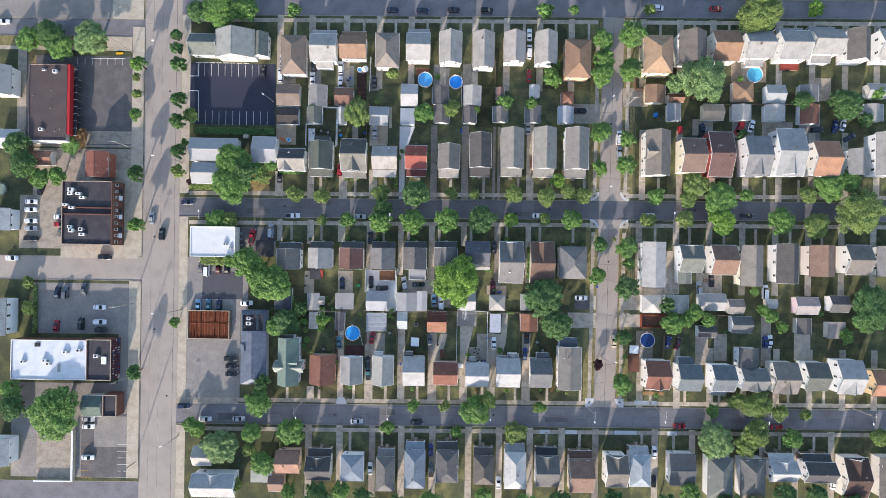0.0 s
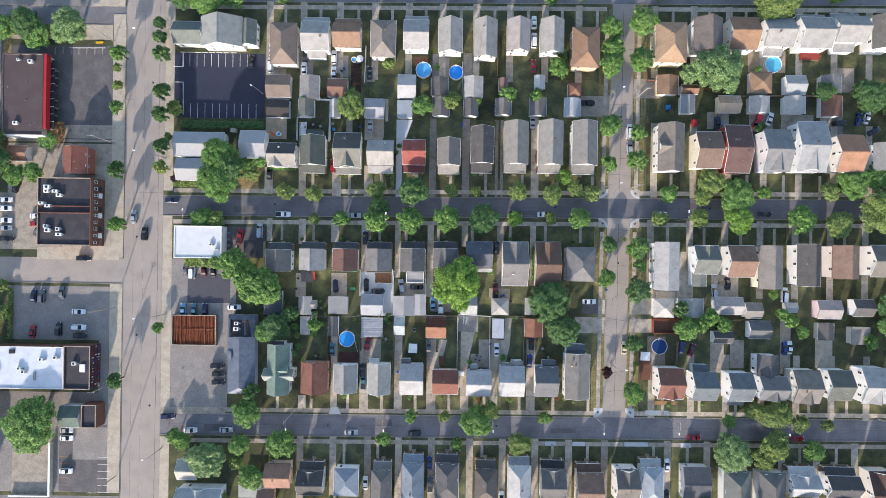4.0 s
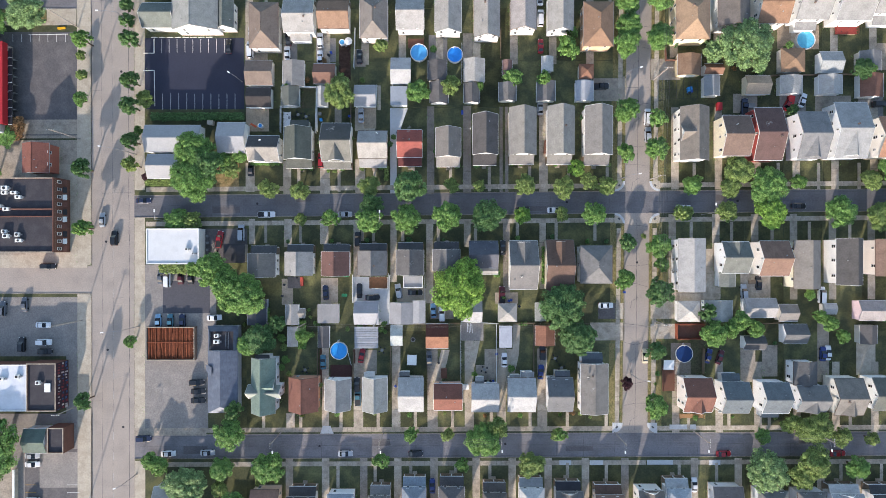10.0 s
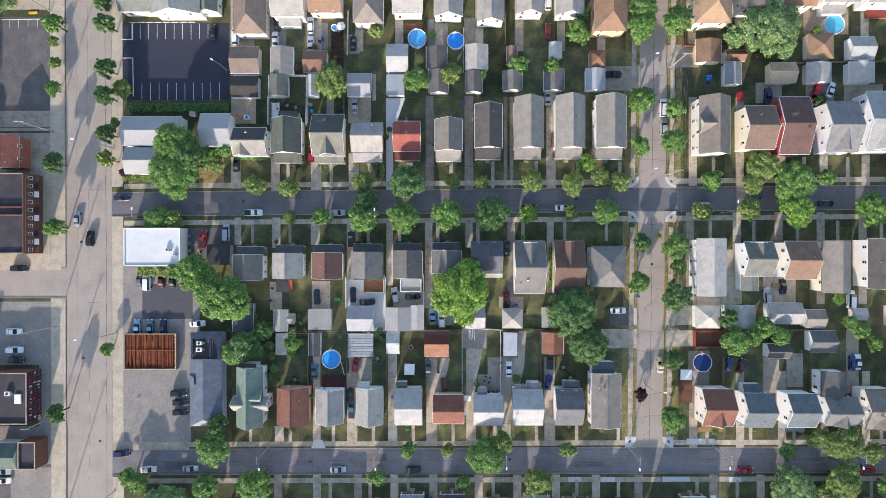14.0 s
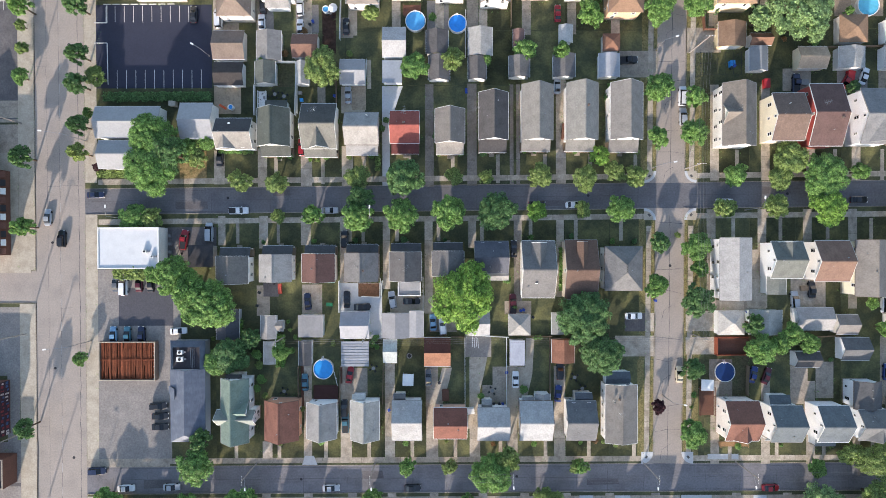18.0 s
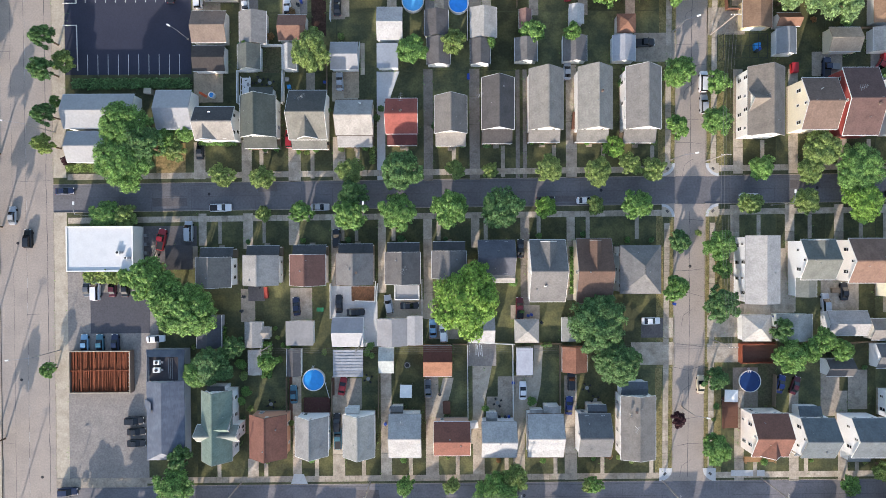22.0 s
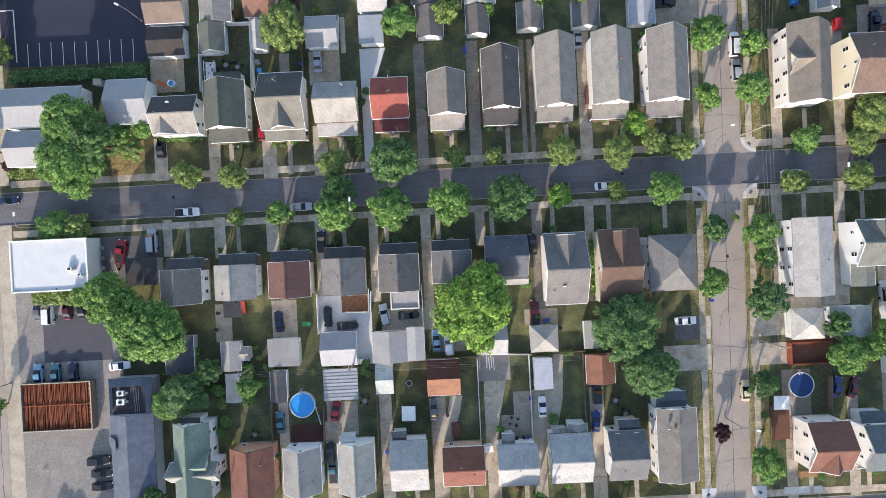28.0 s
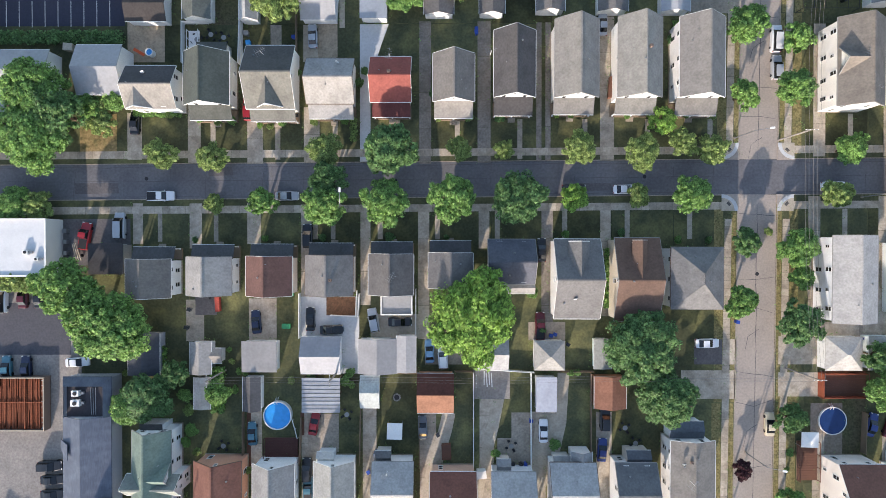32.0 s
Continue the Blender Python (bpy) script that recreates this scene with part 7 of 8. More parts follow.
def slab_table(x, y, w, d):
    t = thing("canopy", x, y, GROUND, -2, "square white garden canopy standing on the lawn", "canopy")
    part("cover", Shape().slab([(-w / 2, -d / 2, 1.9), (w / 2, -d / 2, 1.9), (w / 2, d / 2, 1.9), (-w / 2, d / 2, 1.9)], 0.1).poly([(-w / 2, -d / 2, 1.905), (w / 2, -d / 2, 1.905), (w / 2, d / 2, 1.905), (-w / 2, d / 2, 1.905), (0, 0, 2.25)], [(0, 1, 4), (1, 2, 4), (2, 3, 4), (3, 0, 4)]), WHITE, t)
    for q in (-1, 1):
        for k in (-1, 1):
            part("leg", Shape().box(-0.04, 0.04, -0.04, 0.04, 0, 1.85), STEEL, t, "", (q * (w / 2 - 0.1), k * (d / 2 - 0.1), 0))


slab_table(-9.97, -32.98, 3.01, 3.25)
slab_table(71.91, -34.62, 3.35, 3.02)


def carport(x, y, w, d):
    """Open carport with a ribbed metal roof, each sheet a part."""
    c = thing("carport", x, y, GROUND, 0, "carport with a ribbed grey metal roof", "carport")
    n = 9
    sheet = mat("ribbed_metal", "97999c", 0.5, 0.4, 1.2, 0.1, 0.3, tint="74767a", bump=0.1, rnd=0.15)
    for k in range(n):
        y0 = -d / 2 + d * k / n
        part("roof_sheet", Shape().box(-w / 2, w / 2, y0 + 0.03, y0 + d / n - 0.03, 2.42, 2.47).box(-w / 2, w / 2, y0 + d / n - 0.12, y0 + d / n - 0.03, 2.47, 2.53), sheet, c)
    for q in (-1, 1):
        part("beam", Shape().box(q * (w / 2 - 0.2) - 0.07, q * (w / 2 - 0.2) + 0.07, -d / 2, d / 2, 2.26, 2.41), TIMBER, c)
        for k in (-1, 0, 1):
            part("post", Shape().box(-0.07, 0.07, -0.07, 0.07, 0, 2.27), TIMBER, c, "", (q * (w / 2 - 0.2), k * (d / 2 - 0.2), 0))


carport(-24.39, -25.69, 7.54, 6.90)


def deck(x, y, w, d, h=0.6, m=None, rails=True, label="raised timber deck with a railing"):
    """A raised deck of boards, each a part."""
    t = thing("deck", x, y, GROUND, 0, label, "deck")
    n = max(6, min(24, int(d / 0.3)))
    m = m or REDWOOD
    for k in range(n):
        y0 = -d / 2 + d * k / n
        part("board", Shape().box(-w / 2, w / 2, y0 + 0.012, y0 + d / n - 0.012, h - 0.05, h), m, t)
    part("skirt", Shape().box(-w / 2 + 0.1, w / 2 - 0.1, -d / 2 + 0.1, d / 2 - 0.1, 0, h - 0.06), TIMBER, t)
    if rails:
        for q in (-1, 1):
            part("rail", Shape().box(q * w / 2 - 0.05, q * w / 2 + 0.05, -d / 2, d / 2, h + 0.85, h + 0.95), m, t)
            for k in range(4):
                part("rail_post", Shape().box(-0.05, 0.05, -0.05, 0.05, h, h + 0.85), m, t, "", (q * w / 2, -d / 2 + 0.1 + (d - 0.2) * k / 3, 0))


deck(79.38, -24.07, 8.97, 5.51, 0.6, label="red-brown timber deck beside the pool")
deck(-32.78, -37.16, 6.68, 4.75, 0.5, mat("maroon_decking", "4f322d", 0.8, 0.35, 1.5, 0.2, 0.15, bump=0.4), label="dark maroon timber deck behind a house")
deck(-31.79, -38.53, 3.97, 1.70, 0.4, TIMBER, False, "low weathered timber step deck")
deck(129.23, 72.60, 6.85, 3.09, 0.8, mat("red_deck", "7d352e", 0.8, 0.3, 1.0, 0.2, 0.2, bump=0.3), True, "bright red timber deck behind a white house")
deck(-8.55, 68.50, 4.80, 2.92, 0.8)
deck(0.80, 71.68, 3.22, 2.08, 0.8, TIMBER)
deck(72.42, -39.35, 3.99, 7.95, 0.4, REDWOOD, True)
deck(79.58, -51.30, 7.54, 1.31, 0.6, mat("pale_deck", "8f6f4d", 0.8, 0.3, 1.0, 0.2, 0.2, bump=0.3), True, "pale new timber front deck")
deck(-49.96, 43.99, 2.20, 5.11, 0.5, WHITE, True, "white-painted timber porch deck behind a house")


# ---- street furniture ----
POLEWOOD = mat("pale_pole_wood", "87817a", 0.85, 0.4, 1.5, 0.2, 0.15, bump=0.4, stretch=(6, 6, 0.5))
def pole(x, y, h=11.0, arms=("x",), lamp=None, label="wooden utility pole with a crossarm and wires"):
    """A utility pole; lamp: compass turn in degrees of a street-lamp arm."""
    p = thing("utility_pole", x, y, GROUND, 0, label, "pole", "utility poles")
    part("mast", Shape().tube(0, 0, 0, h, 0.18, 0.13, 8), POLEWOOD, p)
    for k, a in enumerate(arms):
        zz = h - 0.5 - 0.9 * k
        part("crossarm", Shape().box(-1.2, 1.2, -0.07, 0.07, zz, zz + 0.12) if a == "x" else Shape().box(-0.07, 0.07, -1.2, 1.2, zz, zz + 0.12), TRIM_GREY, p)
        pins = Shape()
        for q in (-1.1, -0.4, 0.4, 1.1):
            pins.tube(q if a == "x" else 0, 0 if a == "x" else q, zz + 0.12, zz + 0.32, 0.07, 0.04, 6)
        part("insulators", pins, WHITE, p)
    if lamp is not None:
        c, s = math.cos(radians(lamp)), math.sin(radians(lamp))
        part("lamp_arm", Shape().beam((0, 0, 8.2), (1.6 * c, 1.6 * s, 8.8), 0.08).beam((1.6 * c, 1.6 * s, 8.8), (2.6 * c, 2.6 * s, 8.85), 0.08), STEEL, p)
        part("lamp_head", Shape().box(-0.4, 0.4, -0.17, 0.17, 8.76, 8.96), WHITE, p, "pale street-lamp head", (2.9 * c, 2.9 * s, 0), radians(lamp))
    return p


def lamp_post(x, y, turn, reach=2.6, h=7.2):
    """A steel street lamp with a long arm."""
    p = thing("street_lamp", x, y, GROUND, turn, "steel street lamp with a long curved arm", "street lamp", "street lamps")
    part("base", Shape().box(-0.22, 0.22, -0.22, 0.22, 0, 0.25), CONCRETE, p)
    part("mast", Shape().tube(0, 0, 0.25, h - 0.5, 0.11, 0.07, 8), STEEL, p)
    part("arm", Shape().beam((0, 0, h - 0.6), (reach * 0.5, 0, h - 0.1), 0.09).beam((reach * 0.5, 0, h - 0.1), (reach, 0, h), 0.08), STEEL, p)
    part("lamp_head", Shape().box(reach, reach + 0.85, -0.18, 0.18, h - 0.12, h + 0.08), WHITE, p, "pale lamp head")


def wires(a, b, h, offs, along="y"):
    """Sagging wires between two poles, each a part."""
    w = thing("power_lines", 0, 0, 0, 0, "thin sagging overhead power lines", "power lines")
    for o in offs:
        s = Shape()
        n = 8
        pts = []
        for k in range(n + 1):
            t = k / n
            x, y = a[0] + (b[0] - a[0]) * t, a[1] + (b[1] - a[1]) * t
            pts.append((x + (o if along == "y" else 0), y + (o if along == "x" else 0), h - 0.9 * 4 * t * (1 - t)))
        r = 0.018
        v = [(px + dx, py + dy, pz + dz) for px, py, pz in pts for dx, dy, dz in ((-r, -r, 0), (r, r, 0), (0, 0, r * 1.7))]
        s.poly(v, [(3 * k + i, 3 * k + (i + 1) % 3, 3 * k + 3 + (i + 1) % 3, 3 * k + 3 + i) for k in range(n) for i in range(3)])
        part("wire", s, CABLE, w)


LINE = ((67.81, 56.75), (66.62, 24.75), (68.29, -20.87))
for k, (px, py) in enumerate(LINE):
    pole(px, py, 11.5 if k < 1 else 9.5, ("x",), None)
pole(LINE[0][0] + 0.3, 92 + 6, 11.5)
for a, b, h in ((LINE[0], LINE[1], 10.2), (LINE[1], LINE[2], 9.2), ((LINE[0][0] + 0.3, 98), LINE[0], 11.2)):
    wires(a, b, h, (-1.1, -0.4, 0.4, 1.1))
lamp_post(58.34, 57.61, 15)
lamp_post(57.77, 25.12, 8)
lamp_post(60.36, -37.87, -10)
lamp_post(-99.13, 33.15, 172, 5.0, 9.5)
lamp_post(-98.33, -22.36, 185, 5.0, 9.5)
lamp_post(-99.07, -70.16, 200, 1.2, 8.6)
lamp_post(-99.75, 75.00, 178, 5.0, 9.5)
for px, py in ((-117.9, 74.3), (-117.2, 38.2), (-116.5, -20.4), (-115.8, -47.1), (-115.0, -80.2)):
    pole(px, py, 12.6, ("x",), None, "tall wooden utility pole beside the main road")
SOUTH_POLES = ((-52.4, -56.7), (-19.4, -56.7), (17.7, -56.4), (55.2, -56.7), (80.6, -56.4), (118.0, -56.2), (155.5, -56.0))
for px, py in SOUTH_POLES:
    pole(px, py, 10.5, ("y",), -85)
for (ax, ay), (bx, by) in zip(SOUTH_POLES, SOUTH_POLES[1:]):
    wires((ax, ay), (bx, by), 10.2, (-1.1, -0.4, 0.4, 1.1), "x")
for px, py in ((-88.42, 11.70), (-19.43, 11.34), (83.31, 13.39)):
    lamp_post(px, py, 88, 2.2, 8.5)
lamp_post(-64.9, 56.6, 150, 1.8, 5.6)
pole(5.73, -21.31, 8.5, ("y",))
pole(-44.15, -21.32, 8.5, ("y",))
pole(-21.36, -21.32, 8.5, ("y",))
for a, b in (((-44.15, -21.32), (-21.36, -21.32)), ((-21.36, -21.32), (5.73, -21.31)), ((5.73, -21.31), (68.29, -20.87))):
    wires(a, b, 8.3, (-0.5, 0.0, 0.5), "x")


# ---- fences: posts and panels are parts ----
def fence(x0, y0, x1, y1, h=1.5, m=None, label="white-painted timber yard fence"):
    f = thing("fence", x0, y0, GROUND, math.degrees(math.atan2(y1 - y0, x1 - x0)), label, "fence", "yard fences")
    L = math.hypot(x1 - x0, y1 - y0)
    n = max(1, round(L / 2.4))
    m = m or WHITE
    panel = Shape()
    step = L / n
    panel.box(0.06, step - 0.06, -0.03, 0.03, 0.08, h - 0.05).box(0.06, step - 0.06, -0.06, 0.06, h - 0.12, h - 0.02).box(0.06, step - 0.06, -0.05, 0.05, 0.25, 0.33)
    pm = panel.mesh("panel", m)
    po = Shape().box(-0.06, 0.06, -0.06, 0.06, 0, h + 0.05).mesh("post", m)
    for k in range(n + 1):
        part("post", po, None, f, "", (k * step, 0, 0))
        if k < n:
            part("panel", pm, None, f, "", (k * step, 0, 0))


GREYF = "weathered grey timber yard fence"
fence(-52.07, 48.05, -52.11, 39.99)
fence(-52.07, 48.05, -47.24, 48.04)
fence(-40.37, 52.49, -40.42, 40.42, 1.6)
fence(-29.49, 52.46, -29.52, 42.41, 1.4, TIMBER, GREYF)
fence(-28.99, -5.84, -29.02, -14.63)
fence(-17.05, -5.84, -17.29, -10.35)
fence(-5.80, -4.95, -5.81, -13.96)
fence(-5.14, -21.63, -5.16, -40.62, 1.4, TIMBER, GREYF)
fence(5.67, -21.63, 5.67, -40.61, 1.3)
fence(17.15, -21.62, 17.16, -40.60, 1.3)
fence(29.07, -21.85, 29.10, -40.82, 1.3, TIMBER, GREYF)
fence(-12.58, -21.63, -5.59, -21.63, 1.3, TIMBER, GREYF)
fence(1.96, -21.40, 5.90, -21.40, 1.3, TIMBER, GREYF)
fence(22.55, -21.40, 29.52, -21.40, 1.3, TIMBER, GREYF)
fence(-40.35, -29.55, -40.39, -39.74, 1.4, TIMBER, GREYF)
fence(-28.73, -30.67, -29.09, -39.95, 1.4, TIMBER, GREYF)
fence(-16.87, -28.97, -17.12, -39.95, 1.3, TIMBER, GREYF)
fence(-28.08, 73.50, -28.48, 60.71, 1.6)
fence(-21.49, 48.18, -21.13, 55.06, 1.4)
fence(18.69, 73.15, 18.65, 63.89, 1.4, TIMBER, GREYF)
fence(6.19, 68.45, 6.13, 55.67, 1.3)
fence(-5.07, 57.35, -5.02, 66.94, 1.3, TIMBER, GREYF)
fence(105.04, 57.82, 138.63, 58.31, 1.5, TIMBER, GREYF)
fence(96.11, -21.99, 108.85, -21.38, 1.4, TIMBER, GREYF)
fence(83.62, -29.63, 83.29, -37.66, 1.5, TIMBER, GREYF)
fence(71.34, 67.18, 71.65, 62.87, 1.4, REDWOOD, "red-brown timber yard fence")
fence(71.65, 62.87, 74.84, 62.85, 1.4, REDWOOD, "red-brown timber yard fence")
fence(-17.55, -5.30, -17.81, -10.42, 1.2)
fence(-22.80, -10.17, -17.81, -10.42, 1.2)
fence(-46.99, 54.45, -47.04, 48.26, 1.8)
fence(-46.99, 54.45, -40.63, 54.40, 1.8)
fence(-40.30, 54.27, -40.82, 39.77, 1.8)
fence(5.82, -20.86, 17.68, -21.57, 1.2)


# ---- hedges ----
# red-stained fence round the pool deck
RED_FENCE = mat("red_stained_fence", "8a4a34", 0.8, 0.35, 1.2, 0.2, 0.15, bump=0.4)
DECK_W, DECK_E, DECK_S, DECK_N = 74.75, 83.31, -26.45, -21.70
for a in (((DECK_W, DECK_S), (DECK_W, DECK_N)), ((DECK_W, DECK_S), (DECK_E, DECK_S)), ((DECK_W, DECK_N), (DECK_E, DECK_N))):
    fence(*a[0], *a[1], 1.8, RED_FENCE, "red-stained timber privacy fence beside the pool")


def hedge(x0, x1, y0, y1, h=1.6, kind="dark"):
    """A clipped, slightly shaggy hedge of small leaves."""
    r = np.random.default_rng(int(abs(x0 * 10)))
    n = int((x1 - x0) * (y1 - y0) * 55) + 60
    me = bpy.data.meshes.new("foliage")
    p = np.stack([r.uniform(x0, x1, n), r.uniform(y0, y1, n), h * (1 - r.random(n) ** 3 * 0.8)], 1)
    p[:, 2] += 0.25 * np.sin(p[:, 0] * 1.7) + r.normal(size=n) * 0.1
    nr = r.normal(size=(n, 3)) * 0.5 + np.array([0, 0, 1.0])
    nr /= np.linalg.norm(nr, axis=1)[:, None]
    a = np.cross(nr, r.normal(size=(n, 3)))
    a /= np.linalg.norm(a, axis=1)[:, None]
    b = np.cross(nr, a)
    s = r.uniform(0.14, 0.34, n)[:, None]
    v = np.stack([p - a * s, p + b * s * 0.7, p + a * s, p - b * s * 0.7], 1).reshape(-1, 3)
    me.from_pydata(v.tolist(), [], np.arange(4 * n).reshape(-1, 4).tolist())
    me.materials.append(LEAVES[kind])
    t = thing("hedge", 0, 0, GROUND, 0, "shaggy green hedge of small leaves", "hedge")
    part("foliage", me, None, t)
    st = Shape()
    for k in range(max(2, int((x1 - x0) / 1.2))):
        st.tube(x0 + 0.4 + k * 1.2, (y0 + y1) / 2, 0, h * 0.7, 0.05, 0.02, 5)
    part("stems", st, BARK, t)


hedge(-93.61, -63.90, 43.83, 46.26)
hedge(74.27, 74.95, 66.77, 85.86, 1.8)
hedge(-95.75, -86.72, 22.90, 24.88, 0.8, "olive")
hedge(-61.94, -52.72, 29.47, 30.60, 0.8, "green")
hedge(-62.49, -55.75, -21.05, -16.19, 1.4, "green")
hedge(-46.53, -43.97, -29.55, -20.50, 1.6, "green")
hedge(-18.78, -17.44, 24.49, 28.97, 1.0, "olive")
hedge(-60.31, -59.12, -75.12, -66.66, 1.5, "olive")
hedge(31.72, 32.64, -8.67, 3.13, 1.4, "green")
hedge(28.36, 29.72, -10.36, -0.24, 1.5, "green")
hedge(-153.42, -152.28, -31.94, -13.92, 1.2, "olive")


# ---- small yard things ----
BINCOL = {"blue": car_paint("25418f"), "black": car_paint("202224"), "green": car_paint("2f5b3a"), "red": car_paint("8f2a24")}


def bin_(x, y, colour="black"):
    b = thing("wheelie_bin", x, y, GROUND, rng.uniform(0, 90), f"{colour} plastic wheeled rubbish bin", "bin")
    part("body", loft([[(-0.25, -0.27, 0.05), (0.25, -0.27, 0.05), (0.25, 0.27, 0.05), (-0.25, 0.27, 0.05)], [(-0.31, -0.34, 0.98), (0.31, -0.34, 0.98), (0.31, 0.34, 0.98), (-0.31, 0.34, 0.98)]]), BINCOL[colour], b)
    part("lid", Shape().slab([(-0.34, -0.37, 1.06), (0.34, -0.37, 1.06), (0.34, 0.4, 1.1), (-0.34, 0.4, 1.1)], 0.06), BINCOL[colour], b)


for px, py, c in ((-29.99, 45.14, "blue"), (6.25, 46.63, "blue"), (6.25, 45.96, "blue"), (-51.04, -9.00, "black"), (21.89, -13.98, "blue"), (21.10, -14.20, "blue"), (-29.48, 29.57, "black"),
                  (17.17, -31.25, "blue"), (-15.33, -41.58, "blue"), (24.48, -16.01, "black"), (58.17, -11.51, "blue"), (83.42, -14.89, "blue"), (79.81, 52.81, "blue"), (79.02, 52.34, "black"),
                  (13.57, -39.97, "black"), (15.15, -39.97, "black"), (16.05, -39.97, "blue"), (-1.43, -34.09, "black"), (120.71, 62.88, "black"), (-35.86, 65.61, "blue"), (-36.67, 64.81, "black"),
                  (-45.10, -19.40, "black"), (-51.63, -12.61, "black"), (-51.53, 54.83, "green"), (30.31, -22.95, "blue"), (87.73, 52.27, "blue")):
    bin_(px, py, c)


def patio_set(x, y, rz=0):
    """A garden table and chairs."""
    t = thing("garden_table", x, y, GROUND, rz, "small round garden table with a parasol base", "table")
    part("tabletop", Shape().tube(0, 0, 0.7, 0.74, 0.5, n=14), TRIM_GREY, t)
    part("leg", Shape().tube(0, 0, 0, 0.7, 0.05, n=8), STEEL, t)
    for k in range(4):
        a = k * 1.5708 + 0.5
        c = thing("garden_chair", x + 1.0 * math.cos(a), y + 1.0 * math.sin(a), GROUND, math.degrees(a) + 90, "dark plastic garden chair", "chair", "garden chairs")
        part("seat", Shape().box(-0.24, 0.24, -0.24, 0.24, 0.4, 0.45), DARK, c)
        part("backrest", Shape().box(-0.24, 0.24, -0.27, -0.22, 0.45, 0.9), DARK, c)
        for q in (-1, 1):
            for j in (-1, 1):
                part("leg", Shape().box(-0.02, 0.02, -0.02, 0.02, 0, 0.4), DARK, c, "", (q * 0.2, j * 0.2, 0))


for px, py in (((13.23, -36.35), (-47.53, -5.84), (38.02, -35.77), (-44.38, -36.38), (-31.02, 67.98), (128.95, 72.46), (35.93, -32.70), (-49.32, 44.73), (-14.28, 39.07), (-0.52, 71.43))):
    patio_set(px, py, 20)


def shed_box(x, y, w, d, h, colour, label, name="storage_box"):
    b = thing(name, x, y, GROUND, rng.uniform(-8, 8), label, "box")
    part("body", Shape().box(-w / 2, w / 2, -d / 2, d / 2, 0, h), colour, b)
    part("lid", Shape().slab([(-w / 2 - 0.04, -d / 2 - 0.04, h + 0.07), (w / 2 + 0.04, -d / 2 - 0.04, h + 0.07), (w / 2 + 0.04, d / 2 + 0.04, h + 0.12), (-w / 2 - 0.04, d / 2 + 0.04, h + 0.12)], 0.07), colour, b)


shed_box(7.25, -41.78, 1.8, 1.4, 1.6, WHITE, "white garden storage box beside a house")
shed_box(27.05, -9.47, 1.5, 1.2, 1.4, WHITE, "white garden storage box beside a house")
shed_box(-74.55, 43.10, 1.8, 1.3, 1.4, PALE, "pale storage box by the hedge")
shed_box(33.14, 35.07, 1.2, 4.2, 1.0, REDWOOD, "red-brown side steps between two houses", "side_steps")
shed_box(0.26, -37.49, 1.8, 3.0, 0.9, REDWOOD, "red-brown timber back steps", "back_steps")
shed_box(-12.84, -38.06, 2.4, 1.8, 2.2, siding("5b6470"), "small rear porch box with a slate top", "back_porch")
shed_box(-31.05, -5.85, 1.4, 1.0, 0.6, mat("play_green", "3a8a5c", 0.5), "green plastic play set on the lawn", "play_set")
shed_box(-31.75, -12.39, 1.6, 0.9, 0.7, mat("play_green", "3a8a5c", 0.5), "green plastic play set on the lawn", "play_set")
shed_box(-45.4, -8.0, 0.8, 2.8, 0.9, mat("red_cover", "8a3a30", 0.7), "long red-covered bench box on a patio", "patio_box")
paving(-50.2, -45.9, -10.2, -6.4, STORE_LOT, "dark paved patio behind a house", "yard")
pool(-58.58, 42.10, 0.7, "3d8ecb", False, "small round blue paddling pool on a drive")


# ---- seams and markings on the carriageways ----
def seam(points, w=0.09, top=0.006, m=None, name="tar_seam"):
    """A dark tar line along a street: one winding strip, finely jittered."""
    s = Shape()
    for (x0, y0), (x1, y1) in zip(points, points[1:]):
        n = max(2, int(math.hypot(x1 - x0, y1 - y0) / 2.5))
        last = None
        dx, dy = x1 - x0, y1 - y0
        l = math.hypot(dx, dy)
        nx, ny = -dy / l, dx / l
        for k in range(n + 1):
            t = k / n
            j = (noise.noise((x0 + dx * t, y0 + dy * t, 3.1)) * 0.22) if 0 < k < n else 0
            c = (x0 + dx * t + nx * j, y0 + dy * t + ny * j)
            if last:
                hw = w / 2 * rng.uniform(0.6, 1.3)
                s.slab([(last[0] - nx * hw, last[1] - ny * hw, top), (c[0] - nx * hw, c[1] - ny * hw, top), (c[0] + nx * hw, c[1] + ny * hw, top), (last[0] + nx * hw, last[1] + ny * hw, top)][::1], 0.004)
            last = c
    return tagged(new(name, s.mesh(name, m or TARLINE)), "dark tar seam in the worn carriageway", "road marking", "", "structure")


TARLINE = mat("tar_line", "545152", 0.8, 0.3, 1.0, 0.1, 0.2, bump=0)
OLDPAINT = mat("worn_lane_paint", "a7a49d", 0.8, 0.5, 1.0, 0.2, 0.2, bump=0)
for x, w in ((-110.3, 0.05), (-106.9, 0.06), (-101.6, 0.13)):
    seam([(x, -120), (x + 0.2, -20), (x - 0.1, 60), (x, 120)], w)
for k in range(7):
    y = -110 + k * 31.6 + rng.uniform(-6, 6)
    a, b = sorted(rng.sample((-113.3, -110.3, -106.9, -103.4, -100.1), 2))
    seam([(a, y), (b, y + rng.uniform(-0.6, 0.6))], 0.06, 0.011)
for k in range(34):
    y = -112 + k * 6.6
    tagged(new("lane_dash", Shape().box(-106.75, -106.63, y, y + 2.6, 0.0, 0.021).mesh("lane_dash", OLDPAINT)), "worn white lane dash", "road marking", "lane dashes", "structure")
